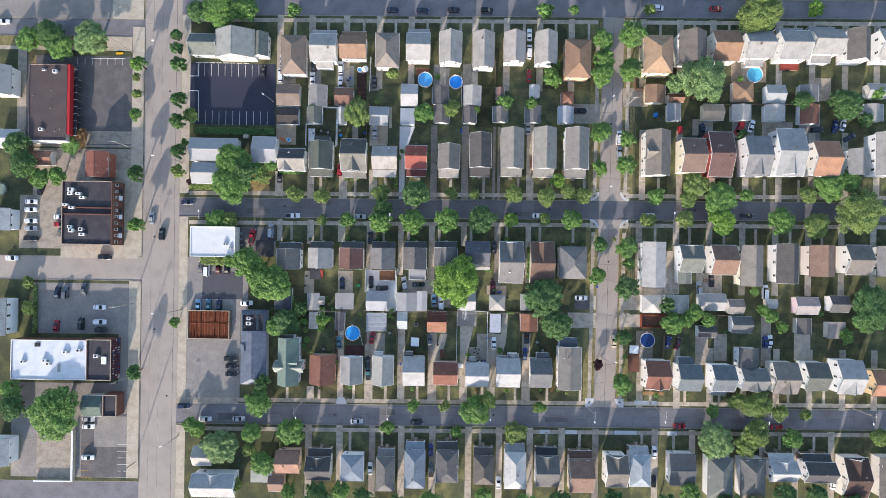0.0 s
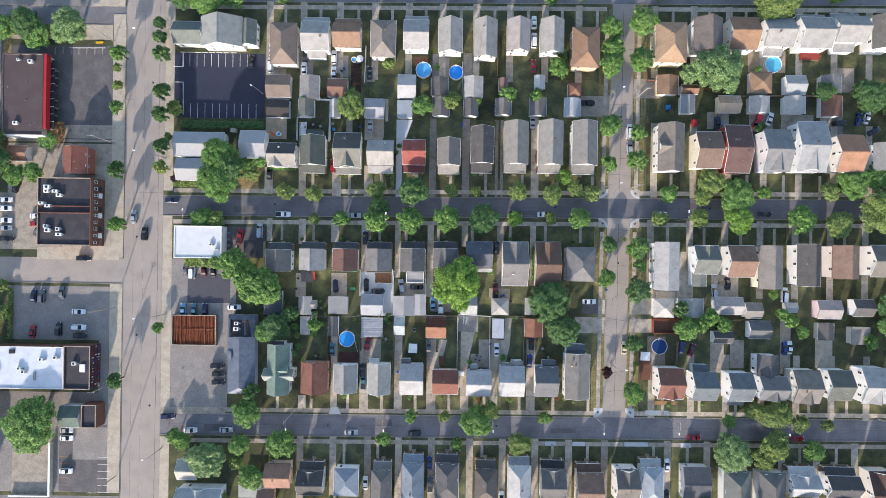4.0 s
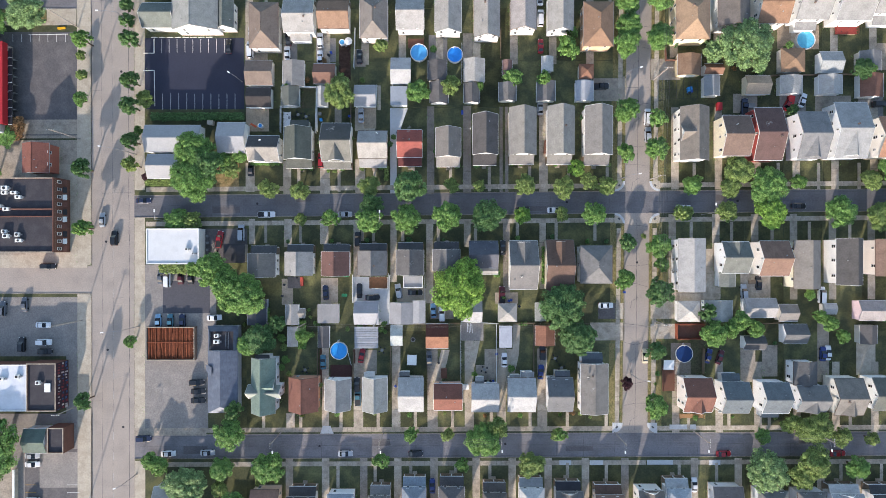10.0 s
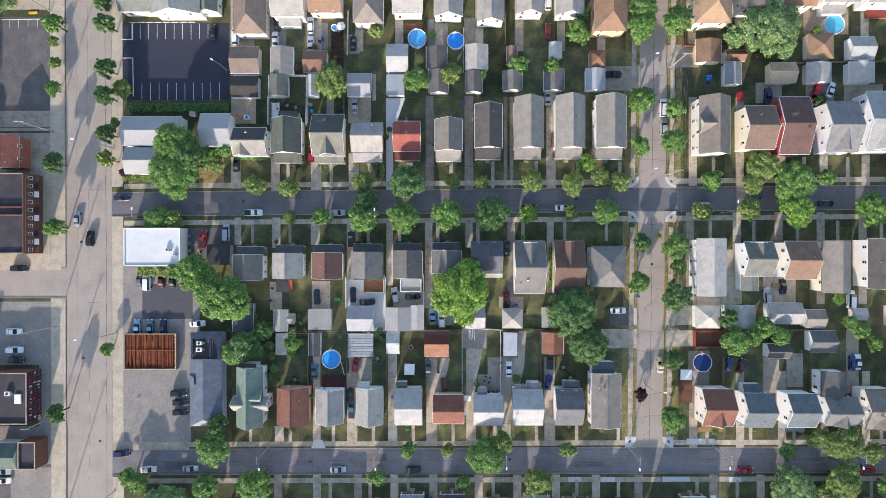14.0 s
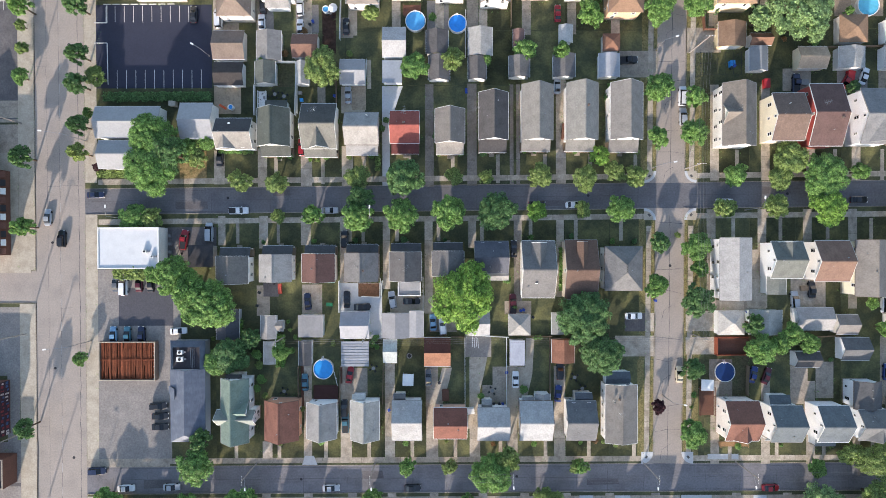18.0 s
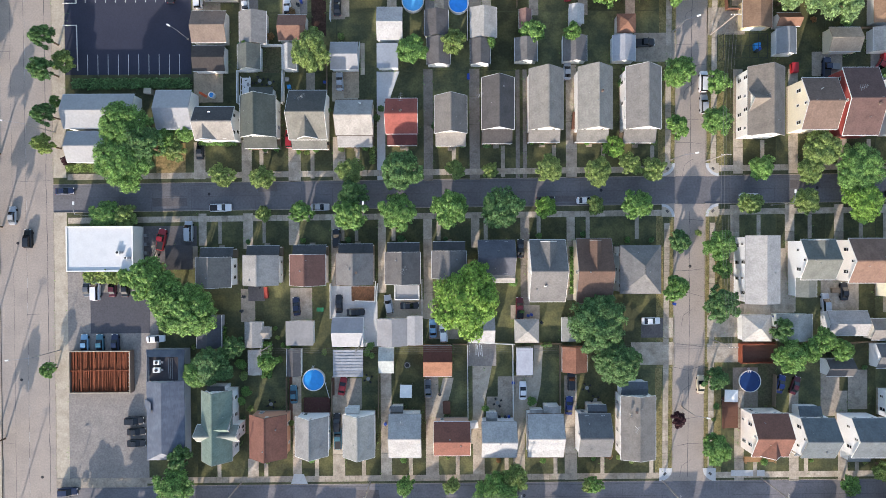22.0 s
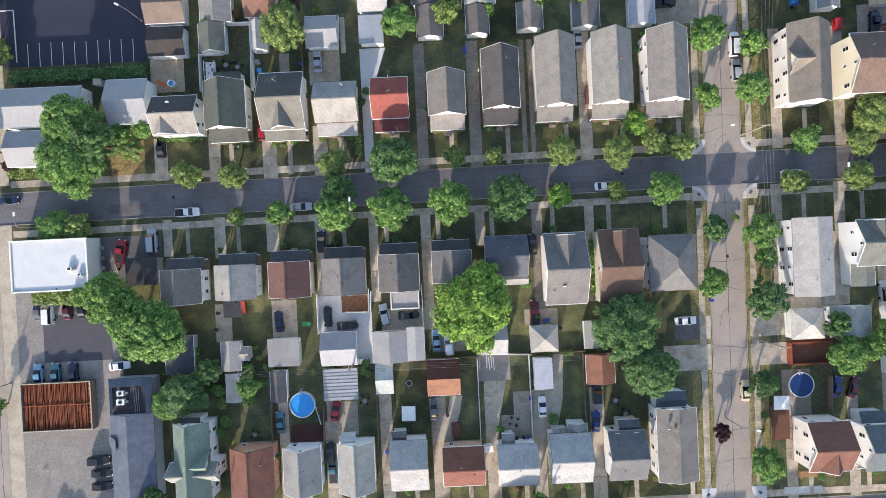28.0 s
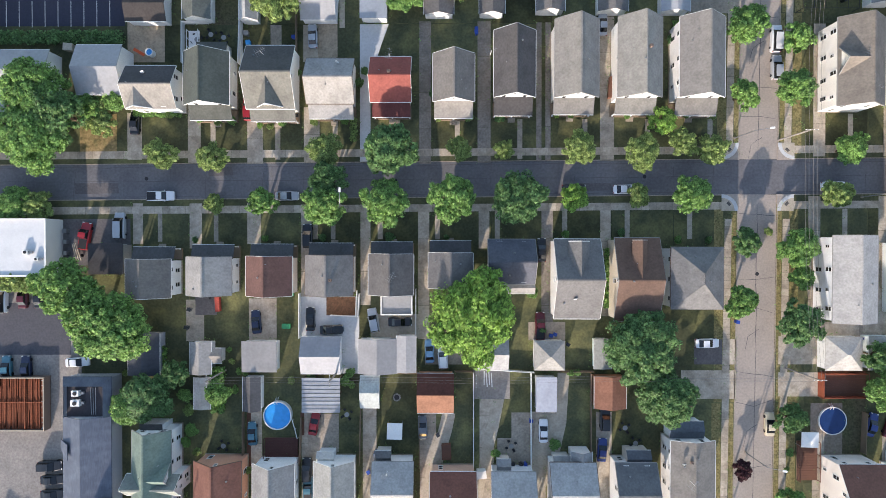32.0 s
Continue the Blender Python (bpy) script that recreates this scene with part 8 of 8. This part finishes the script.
seam([(side_street(-56), -56), (side_street(-20) + 0.2, -20), (side_street(12), 12)], 0.12)
seam([(side_street(21), 21), (side_street(60) + 0.1, 60), (side_street(89), 89)], 0.12)
for k in range(22):
    y = -54 + k * 6.4
    if abs(y - 17.4) < 5:
        continue
    c = side_street(y)
    if k % 3:
        seam([(c - 3.6, y + rng.uniform(-1, 1)), (c, y + rng.uniform(-0.5, 0.5)), (c + 3.6, y + rng.uniform(-1, 1))], 0.08, 0.011)
    else:
        seam([(c - 2.0, y - 2), (c - 1.4, y + 1), (c + 0.8, y + 2.5)], 0.08, 0.011)
for fn, hw, x0 in ((street1, S1, -98), (street2, S2, -98)):
    for q, off in ((-1, hw - 0.5), (1, hw - 0.6), (1, 0.1)):
        seam([(x, fn(x) + q * off) for x in (x0, -50, 0, 57)], 0.07)
        seam([(x, fn(x) + q * off) for x in (68, 110, 165)], 0.07)
    for k in range(28):
        x = x0 + 4 + k * 9.3 + rng.uniform(-2, 2)
        if abs(x - 62.5) < 6:
            continue
        seam([(x, fn(x) - hw + 0.2), (x + rng.uniform(-0.6, 0.6), fn(x) + hw * rng.uniform(0.1, 0.9))], 0.07, 0.011)
# asphalt patches
for x, y, w, d in ((-70, 15.2, 9, 2.2), (-45, 18.6, 5, 1.8), (30, 15.4, 7, 1.6), (92, 18.8, 8, 2.0), (-20, -60, 6, 2.4), (44, -62, 9, 1.8), (-80, -62.5, 8, 2.5), (118, -59.5, 7, 2)):
    ground_piece("asphalt_patch", [(x - w / 2, y - d / 2), (x + w / 2, y - d / 2 + 0.2), (x + w / 2 - 0.3, y + d / 2), (x - w / 2, y + d / 2)], 0.003, 0.02, STORE_LOT, "darker asphalt repair patch", "road")
for x, y in ((-103.0, 30), (-108.5, -30), (-60, 17.2), (-10, 16.8), (40, 17.5), (62.6, -2), (62.9, 50), (-40, -61.2), (20, -60.5), (95, 17.8), (-104, 60), (-109, 5), (-103.5, -55)):
    m = tagged(new("manhole_cover", Shape().tube(0, 0, -0.02, 0.012, 0.38, n=16).mesh("manhole_cover", DARK)), "round dark iron manhole cover", "manhole", "manholes", "structure")
    m.location = (x, y, 0.004)


# ---- pavements: slab by slab ----
def pavement(points, width, label="concrete pavement of square slabs", joined=False, step=1.55):
    """A pavement of separate slabs along a line."""
    (x0, y0), (x1, y1) = points
    L = math.hypot(x1 - x0, y1 - y0)
    n = int(L / step)
    ang = math.atan2(y1 - y0, x1 - x0)
    top = GROUND + 0.035
    p = new("pavement")
    tagged(p, label, "pavement", "", "structure")
    p.location, p.rotation_euler[2] = (x0, y0, top), ang
    if joined:
        s = Shape()
        for k in range(n):
            s.slab([(k * step + 0.02, -width / 2, 0), ((k + 1) * step - 0.02, -width / 2, 0), ((k + 1) * step - 0.02, width / 2, 0), (k * step + 0.02, width / 2, 0)], 0.1)
        tagged(part("slabs", s, FLAG, p), "", "", "", "stuff")
        return
    me = Shape().slab([(0.02, -width / 2, 0), (step - 0.02, -width / 2, 0), (step - 0.02, width / 2, 0), (0.02, width / 2, 0)], 0.1).mesh("slab", FLAG)
    for k in range(n):
        part("slab", me, None, p, "", (k * step, 0, 0.004 * rng.random()))


W1 = west(17) - 0.5
E1 = east(17) + 0.5
pavement([(-80, street1(-80) + S1 + 1.9), (W1, street1(55) + S1 + 1.9)], 1.5)
pavement([(-80, street1(-80) - S1 - 2.2), (W1, street1(55) - S1 - 2.2)], 1.5)
pavement([(-96, street1(-96) + S1 + 1.9), (-80.2, street1(-80) + S1 + 1.9)], 1.5, joined=True)
pavement([(-96, street1(-96) - S1 - 2.2), (-80.2, street1(-80) - S1 - 2.2)], 1.5, joined=True)
for off in (S1 + 1.9, -S1 - 2.2):
    pavement([(E1, street1(E1) + off), (200, street1(200) + off)], 1.5, joined=True)
for off in (S2 + 1.5, -S2 - 1.9):
    pavement([(-96, street2(-96) + off), (W1 - 0.6, street2(55) + off)], 1.5, joined=True)
    pavement([(E1 - 0.8, street2(66) + off), (200, street2(200) + off)], 1.5, joined=True)
pavement([(W1 - 0.6, street2(55) - S2 - 1.9), (E1 - 0.8, street2(66) - S2 - 1.9)], 1.5, joined=True)
for off in (-S3 - 1.9, S3 + 1.9):
    pavement([(-96, top_street(-96) + off), (W1, top_street(55) + off)], 1.5, joined=True)
    pavement([(E1 + 1, top_street(66) + off), (200, top_street(200) + off)], 1.5, joined=True)
for sgn in (-1, 1):
    o = SS + 1.9
    pavement([(side_street(-55) + sgn * o, -54.5), (side_street(10) + sgn * o, 10.5)], 1.4)
    pavement([(side_street(24) + sgn * o, 23.5), (side_street(86) + sgn * o, 86)], 1.4, joined=True)
YELLOW = mat("yellow_paint", "b08a34", 0.7, 0.4, 1.0, 0.1, 0.2, bump=0.05)
for k in range(6):
    y = -73.6 - 2.5 * k
    tagged(new("bay_line", Shape().box(-121.6, -117.6, y - 0.06, y + 0.06, GROUND + 0.03, GROUND + 0.046).mesh("bay_line", PAINT)), "white painted parking bay line", "road marking", "bay lines", "structure")
    tagged(new("bay_line", Shape().box(-135.1, -131.6, y - 0.06, y + 0.06, GROUND + 0.03, GROUND + 0.04).mesh("bay_line", YELLOW)), "yellow painted parking bay line", "road marking", "bay lines", "structure")
wall = thing("yard_wall", -137.7, -77.6, GROUND, 0, "low pale rendered wall between a slab and a car park", "wall")
part("wall", Shape().box(-0.3, 0.3, -9.5, 9.5, 0, 1.5), PALE, wall)
part("coping", Shape().box(-0.36, 0.36, -9.55, 9.55, 1.5, 1.58), WHITE, wall)
wall = thing("yard_wall", -145.2, -87.2, GROUND, 0, "low pale rendered wall along the street side of a slab", "wall")
part("wall", Shape().box(-7.0, 7.0, -0.2, 0.2, 0, 1.2), PALE, wall)
part("coping", Shape().box(-7.05, 7.05, -0.25, 0.25, 1.2, 1.28), WHITE, wall)
kerb = thing("planter_kerb", -123.1, 74.0, GROUND, 4, "bright yellow painted kerb at the edge of the car park", "kerb")
part("kerb", Shape().box(-1.3, 1.3, -0.3, 0.3, 0, 0.3), mat("bright_yellow_paint", "c99a20", 0.6, 0.3, 0.8, 0.1, 0.2, bump=0.05), kerb)
paving(-FAR, -126.0, 87.0, 130.0, LOT, "wide pale asphalt yard beyond the side road", "car_park")
paving(-126.0, -114.2, 87.0, 130.0, PALE, "pale concrete forecourt beyond the side road", "car_park")
paving(-128.0, -118.4, 75.5, 80.2, PALE, "pale concrete corner beside the side road", "car_park", 0.03)
paving(-157.5, -154.6, 40.0, 76.0, SAND, "bare earth strip beside the store", "yard", 0.04)
paving(-161.5, -158.2, 44.0, 80.0, CONCRETE, "narrow concrete alley beside the store", "driveway", 0.045)
paving(-FAR, -118.5, 75.0, 76.4, FLAG, "concrete pavement along the side road", "pavement", 0.05)
paving(-FAR, -128.2, 76.5, 80.2, DRY, "dry grass verge along the side road", "verge", 0.02)


# ---- shrubs along the house fronts ----
for px, py, c in ((-60.43, 30.18, "green"), (-54.80, 29.83, "olive"), (-48.95, 28.82, "green"), (-45.23, 28.36, "olive"), (-42.42, 28.58, "green"), (-36.79, 27.68, "bright"), (-34.77, 27.45, "olive"),
                  (-32.29, 28.12, "green"), (-25.99, 28.56, "olive"), (-19.92, 28.55, "green"), (-1.39, 28.97, "olive"), (4.79, 29.18, "green"), (10.96, 29.18, "dark"), (22.17, 29.61, "bright"),
                  (24.98, 29.38, "green"), (36.18, 29.36, "green"), (40.66, 29.47, "bright"), (47.93, 29.57, "green"), (52.97, 29.56, "olive"), (-49.85, 4.87, "dark"), (-35.75, 5.20, "green"),
                  (-24.48, 5.41, "dark"), (-10.97, 5.41, "dark"), (0.28, 5.40, "dark"), (23.89, 5.94, "green"), (35.11, 6.27, "dark"), (46.33, 4.80, "green"), (52.50, 4.80, "dark"),
                  (-43.17, -17.14, "green"), (-42.07, -25.05, "green"), (-42.61, -19.40, "olive"), (-18.91, -21.65, "green"), (4.78, -19.39, "dark"), (25.05, -21.65, "green"), (64.26, 6.47, "olive"),
                  (-45.49, -50.99, "olive"), (-34.18, -50.54, "green"), (-22.08, -50.57, "olive"), (-10.79, -50.93, "green"), (0.49, -50.31, "olive"), (13.37, -50.99, "dry"), (24.62, -51.03, "green"),
                  (37.48, -50.74, "green"), (47.11, -51.74, "olive"), (80.77, -51.83, "green"), (92.77, -51.54, "green"), (106.36, -51.58, "olive"), (68.79, -37.64, "green"), (67.98, -40.85, "olive")):
    tree(px, py, rng.uniform(0.6, 1.1), rng.uniform(1.0, 1.7), c)


# ---- shrubs on the lot lines behind the houses ----
for px, py, r, c in ((-51.72, -25.94, 1.6, "green"), (-51.01, -29.12, 1.3, "olive"), (-50.33, -32.93, 1.5, "green"), (-51.72, -35.38, 1.2, "green"), (-49.57, -37.37, 1.0, "olive"), (-46.35, -23.95, 1.2, "bright"),
                     (-44.65, -27.55, 1.3, "bright"), (-19.98, -23.12, 1.2, "green"), (-18.77, -24.06, 0.9, "green"), (-30.82, -2.52, 1.0, "green"), (-30.64, -23.22, 0.9, "olive"), (17.22, -5.53, 1.4, "green"),
                     (19.35, -13.15, 0.9, "green"), (6.10, -2.47, 1.1, "green"), (26.46, -21.65, 0.8, "green"), (-32.65, 58.28, 1.2, "green"), (-25.88, 56.71, 1.0, "olive"), (-43.58, 56.72, 1.1, "dry"), (-16.96, 36.12, 1.0, "dark"),
                     (-29.34, 37.98, 1.0, "dark"), (-13.66, -22.18, 0.7, "olive"), (38.71, -41.11, 1.0, "dry"), (41.43, -50.06, 1.0, "dry"), (43.92, -50.57, 0.8, "olive"), (-41.20, -21.44, 0.8, "green"), (-39.96, -21.75, 0.7, "green")):
    tree(px, py, r, r * 1.6, c)
for k in range(34):
    x = -63.5 + 12.15 * rng.randrange(20) + rng.uniform(-1.0, 1.0)
    y = rng.choice((-24, -24, 35, 48, 63, -40)) + rng.uniform(-4, 4)
    if abs(x - 62.6) > 9:
        tree(x, y, rng.uniform(0.7, 1.5), rng.uniform(1.2, 2.2), rng.choice(("green", "olive", "dark", "green", "dry")))


# white planks on the asphalt pad
for k in range(4):
    px, py = 7.86, -22.87
    t = thing("plank", px + 0.5 * k, py - 0.4 * (k % 2), GROUND + 0.03, rng.uniform(-5, 5), "long white-painted plank lying on the pad", "timber", "planks")
    part("board", Shape().box(-0.09, 0.09, -1.4, 1.4, 0, 0.06), WHITE, t)


# ---- aerials and dishes on the roofs ----
def aerial(x, y, z, turn, h=1.6):
    """A television aerial: mast, boom and cross rods; z is the roof under it."""
    t = thing("roof_aerial", x, y, GROUND + z, turn, "white metal television aerial on a house roof", "antenna", "roof aerials")
    part("mast", Shape().tube(0, 0, -0.4, h, 0.035, n=6), WHITE, t)
    part("boom", Shape().box(-1.1, 1.1, -0.02, 0.02, h - 0.06, h - 0.02), STEEL, t)
    rods = Shape()
    for k in range(5):
        l = 0.75 - 0.09 * k
        rods.box(-0.91 + 0.42 * k, -0.87 + 0.42 * k, -l, l, h - 0.06, h - 0.02)
    part("rods", rods, STEEL, t)


def dish(x, y, z, turn):
    """A satellite dish on a short arm."""
    t = thing("satellite_dish", x, y, GROUND + z, turn, "small pale satellite dish on a roof", "antenna", "satellite dishes")
    part("arm", Shape().beam((0, 0, -0.3), (0, 0, 0.35), 0.06), STEEL, t)
    s = Shape()
    n = 14
    pts = [(0, -0.06, 0.45)] + [(0.38 * math.cos(6.2832 * k / n), 0.06 + 0.1 * math.sin(6.2832 * k / n), 0.45 + 0.36 * math.sin(6.2832 * k / n)) for k in range(n)]
    pts += [(a, b + 0.03, c) for a, b, c in pts]
    s.poly(pts, [(0, k + 1, (k + 1) % n + 1) for k in range(n)] + [(n + 1, (k + 1) % n + n + 2, k + n + 2) for k in range(n)] + [(k + 1, k + n + 2, (k + 1) % n + n + 2, (k + 1) % n + 1) for k in range(n)])
    part("reflector", s, WHITE, t)


for x, y, z, turn in ((-33.93, 39.43, 6.9, 30), (-10.42, 39.51, 5.5, 80), (-9.86, -2.07, 7.0, 60), (-11.00, -39.26, 5.7, 10), (8.58, 39.64, 6.3, 20),
                      (77.43, 39.21, 7.0, 70), (99.53, 40.60, 7.2, 15), (46.05, -40.57, 6.6, 50), (110.92, 79.57, 7.0, 0), (-19.90, 79.11, 5.6, 35)):
    aerial(x, y, z, turn)
for x, y, z, turn in ((-56.73, 36.26, 6.0, 20), (-20.47, 38.47, 5.0, -30), (49.84, 41.69, 6.8, 10), (79.68, 41.95, 6.8, 40), (12.86, 39.55, 6.4, 0), (24.31, -6.32, 6.7, 10), (-12.61, -42.20, 5.4, 0), (-8.89, -42.38, 5.4, 0),
                      (44.81, -37.40, 6.4, 0), (24.84, -43.45, 5.4, 15), (28.08, -43.61, 5.4, 0), (90.69, 40.66, 7.0, 30)):
    dish(x, y, z, turn)

# pale boom frame towed behind the red pickup
t = thing("tow_frame", -73.52, 2.56, GROUND, 12, "long pale steel boom frame behind a red pickup", "trailer")
for q in (-0.45, 0.0, 0.45):
    part("boom", Shape().beam((q, -1.9, 0.7), (q * 0.7, 1.7, 1.0), 0.16), PALE, t)
part("crossbar", Shape().beam((-0.5, -1.2, 0.75), (0.5, -1.2, 0.75), 0.12), STEEL, t)
for q in (-0.6, 0.6):
    part("wheel", wheel_mesh("tyre", 0.33, 0.2, TYRE), None, t, "", (0.0 + q, -0.9, 0.33), radians(90))


def fire_ring(x, y, r=0.65):
    """A ring of loose stones round ashes."""
    t = thing("fire_ring", x, y, GROUND, 0, "small ring of grey stones round ashes on the lawn", "fire pit")
    part("ashes", Shape().tube(0, 0, 0, 0.05, r, n=14), DARK, t)
    for k in range(14):
        a = 6.28319 * k / 14
        part("stone", Shape().box(-0.13, 0.13, -0.1, 0.1, 0, 0.16), TRIM_GREY, t, "", (r * math.cos(a), r * math.sin(a), 0), a)


fire_ring(-9.70, -26.80)
patio_set(-46.52, 45.71, 35)
patio_set(-43.96, 45.12, 10)
patio_set(-19.64, -30.06, 10)
# steel drying frame over the grass
t = thing("drying_frame", 75.6, 53.2, GROUND, 0, "grid of thin dark steel bars standing over a lawn", "frame")
for k in range(6):
    part("bar", Shape().beam((-5.5 + 2.2 * k, -3.0, 1.9), (-5.5 + 2.2 * k, 3.0, 1.9), 0.07), DARK, t)
for q in (-3.0, 0.0, 3.0):
    part("rail", Shape().beam((-5.5, q, 1.84), (5.5, q, 1.84), 0.06), DARK, t)
for q in (-1, 1):
    for k in range(3):
        part("post", Shape().box(-0.05, 0.05, -0.05, 0.05, 0, 1.85), DARK, t, "", (5.5 * q, -3.0 + 3.0 * k, 0))
pool(-32.26, 68.79, 0.9, "4f9fd0", False, "small round blue paddling pool in a fenced garden")


def parasol(x, y, r=1.3):
    """A garden parasol: base, pole and a canopy of eight panels."""
    t = thing("parasol", x, y, GROUND, 10, "white garden parasol standing open in a yard", "parasol")
    part("base", Shape().tube(0, 0, 0, 0.12, 0.25, n=10), CONCRETE, t)
    part("pole", Shape().tube(0, 0, 0.12, 2.35, 0.03, n=6), STEEL, t)
    rim = [(r * math.cos(0.7854 * k), r * math.sin(0.7854 * k), 1.95) for k in range(8)]
    for k in range(8):
        a, b = rim[k], rim[(k + 1) % 8]
        part("panel", Shape().slab([a, b, (0, 0, 2.4)], 0.03), WHITE, t)


parasol(-30.07, 68.78)
# toys on the tan drive
px, py = -60.98, 42.35
t = thing("toy_slide", px, py, GROUND, 60, "small orange plastic garden slide on the drive", "toy")
ORANGE = mat("orange_plastic", "c85a34", 0.5, 0.15, 0.8, 0.06, 0.3, bump=0.05)
part("chute", Shape().slab([(-0.3, -1.0, 0.25), (0.3, -1.0, 0.25), (0.3, 0.8, 1.1), (-0.3, 0.8, 1.1)], 0.08), ORANGE, t)
for q in (-0.25, 0.25):
    part("ladder_rail", Shape().beam((q, 0.8, 1.1), (q, 1.4, 0.0), 0.08), ORANGE, t)
# a long trailer, a boat-like pile and bins make up the clutter behind the eastern houses
for px, py, c, w, d, h, words in ((88.76, 48.01, RED, 1.6, 2.4, 0.9, "red tarpaulin-covered heap in a yard"), (111.61, 49.75, RED, 1.8, 3.0, 1.1, "red covered trailer load in a yard"), (79.30, 53.45, LINER, 1.4, 1.6, 0.9, "blue covered heap in a yard"),
                                  (99.01, 48.26, TRIM_GREY, 2.2, 1.4, 0.8, "grey storage box in a yard"), (99.28, -8.39, TIMBER, 2.0, 1.2, 0.6, "timber pile in a yard"), (111.59, -16.70, STEEL, 1.6, 1.6, 0.9, "metal storage box in a yard"),
                                  (-50.00, 40.54, DARK, 1.2, 0.8, 0.9, "dark barbecue box on a patio"), (-39.60, 46.02, TRIM_GREY, 1.0, 0.8, 0.8, "grey storage box on a patio"), (-39.14, 44.12, LINER, 0.8, 0.8, 0.8, "blue plastic crate on a patio")):
    shed_box(px, py, w, d, h, c, words, "yard_heap")

# white kerb line round the black car park
for a, b in (((-96.73, 65.87), (-93.19, 65.86)), ((-93.19, 70.70), (-93.19, 65.86)), ((-96.73, 60.29), (-93.19, 60.28)), ((-93.19, 60.28), (-93.01, 48.75))):
    (x0, y0), (x1, y1) = a, b
    l = math.hypot(x1 - x0, y1 - y0)
    k = tagged(new("white_kerb", Shape().box(0, l, -0.1, 0.1, 0, 0.14).mesh("white_kerb", PAINT)), "white-painted concrete kerb of the car park", "kerb", "car park kerbs", "structure")
    k.location, k.rotation_euler[2] = (x0, y0, GROUND), math.atan2(y1 - y0, x1 - x0)

# wheel stops at the head of the parking bays
for (x0, y0), (x1, y1), n in (((-94.40, 70.95), (-74.12, 70.96), 8), ((-133.88, 71.93), (-121.07, 72.12), 6)):
    for j in range(n):
        f = (j + 0.5) / n
        w = tagged(new("wheel_stop", Shape().box(-1.0, 1.0, -0.09, 0.09, 0, 0.13).mesh("wheel_stop", PAINT)), "pale concrete wheel stop of a parking bay", "wheel stop", "wheel stops")
        w.location = (x0 + (x1 - x0) * f, y0 + (y1 - y0) * f, GROUND + 0.02)

# white slide rail beside the pool
ax, ay = -30.95, -29.36
bx, by = -29.48, -34.84
t = thing("pool_fence_rail", ax, ay, GROUND, 0, "white rail of the pool fence", "railing")
part("rail", Shape().beam((0, 0, 1.0), (bx - ax, by - ay, 1.0), 0.12), WHITE, t)
for k in range(4):
    part("post", Shape().box(-0.05, 0.05, -0.05, 0.05, 0, 1.0), WHITE, t, "", ((bx - ax) * k / 3, (by - ay) * k / 3, 0))


# ---- weeds and low growth along walls and fences ----
def weeds():
    r = np.random.default_rng(11)
    pts = []
    for x, y, w, d in PLOTS:
        n = int((w + d) * 2 * 1.5)
        for _ in range(n):
            if r.random() < 0.35:
                continue
            if r.random() < w / (w + d):
                px, py = x + r.uniform(-w / 2, w / 2), y + r.choice((-1, 1)) * (d / 2 + r.uniform(0.2, 0.7))
            else:
                px, py = x + r.choice((-1, 1)) * (w / 2 + r.uniform(0.2, 0.7)), y + r.uniform(-d / 2, d / 2)
            pts.append((px, py))
    for x0, x1, y0, y1, _ in LAID:
        if x1 - x0 < 6 and y0 > -60:
            for _ in range(int((y1 - y0) * 0.7)):
                pts.append((r.choice((x0, x1)) + r.normal() * 0.12, r.uniform(y0, y1)))
    p = np.array(pts)
    k = 9
    c = np.repeat(p, k, 0)
    n = len(c)
    q = np.concatenate([c + r.normal(size=(n, 2)) * 0.22, (GROUND + r.uniform(0.05, 0.55, n))[:, None]], 1)
    a = r.normal(size=(n, 3)) * np.array([1, 1, 0.5])
    b = r.normal(size=(n, 3)) * np.array([1, 1, 0.5])
    s = r.uniform(0.03, 0.085, n)[:, None]
    v = np.stack([q - a * s, q + b * s, q + a * s], 1).reshape(-1, 3)
    me = bpy.data.meshes.new("weeds")
    me.vertices.add(3 * n)
    me.vertices.foreach_set("co", v.astype(np.float32).ravel())
    me.loops.add(3 * n)
    me.loops.foreach_set("vertex_index", np.arange(3 * n, dtype=np.int32))
    me.polygons.add(n)
    me.polygons.foreach_set("loop_start", np.arange(0, 3 * n, 3, dtype=np.int32))
    me.update(calc_edges=True)
    me.materials.append(LEAVES["green"])
    tagged(new("weeds", me), "low weeds and plants along walls and fences", "plants", "", "stuff")


weeds()
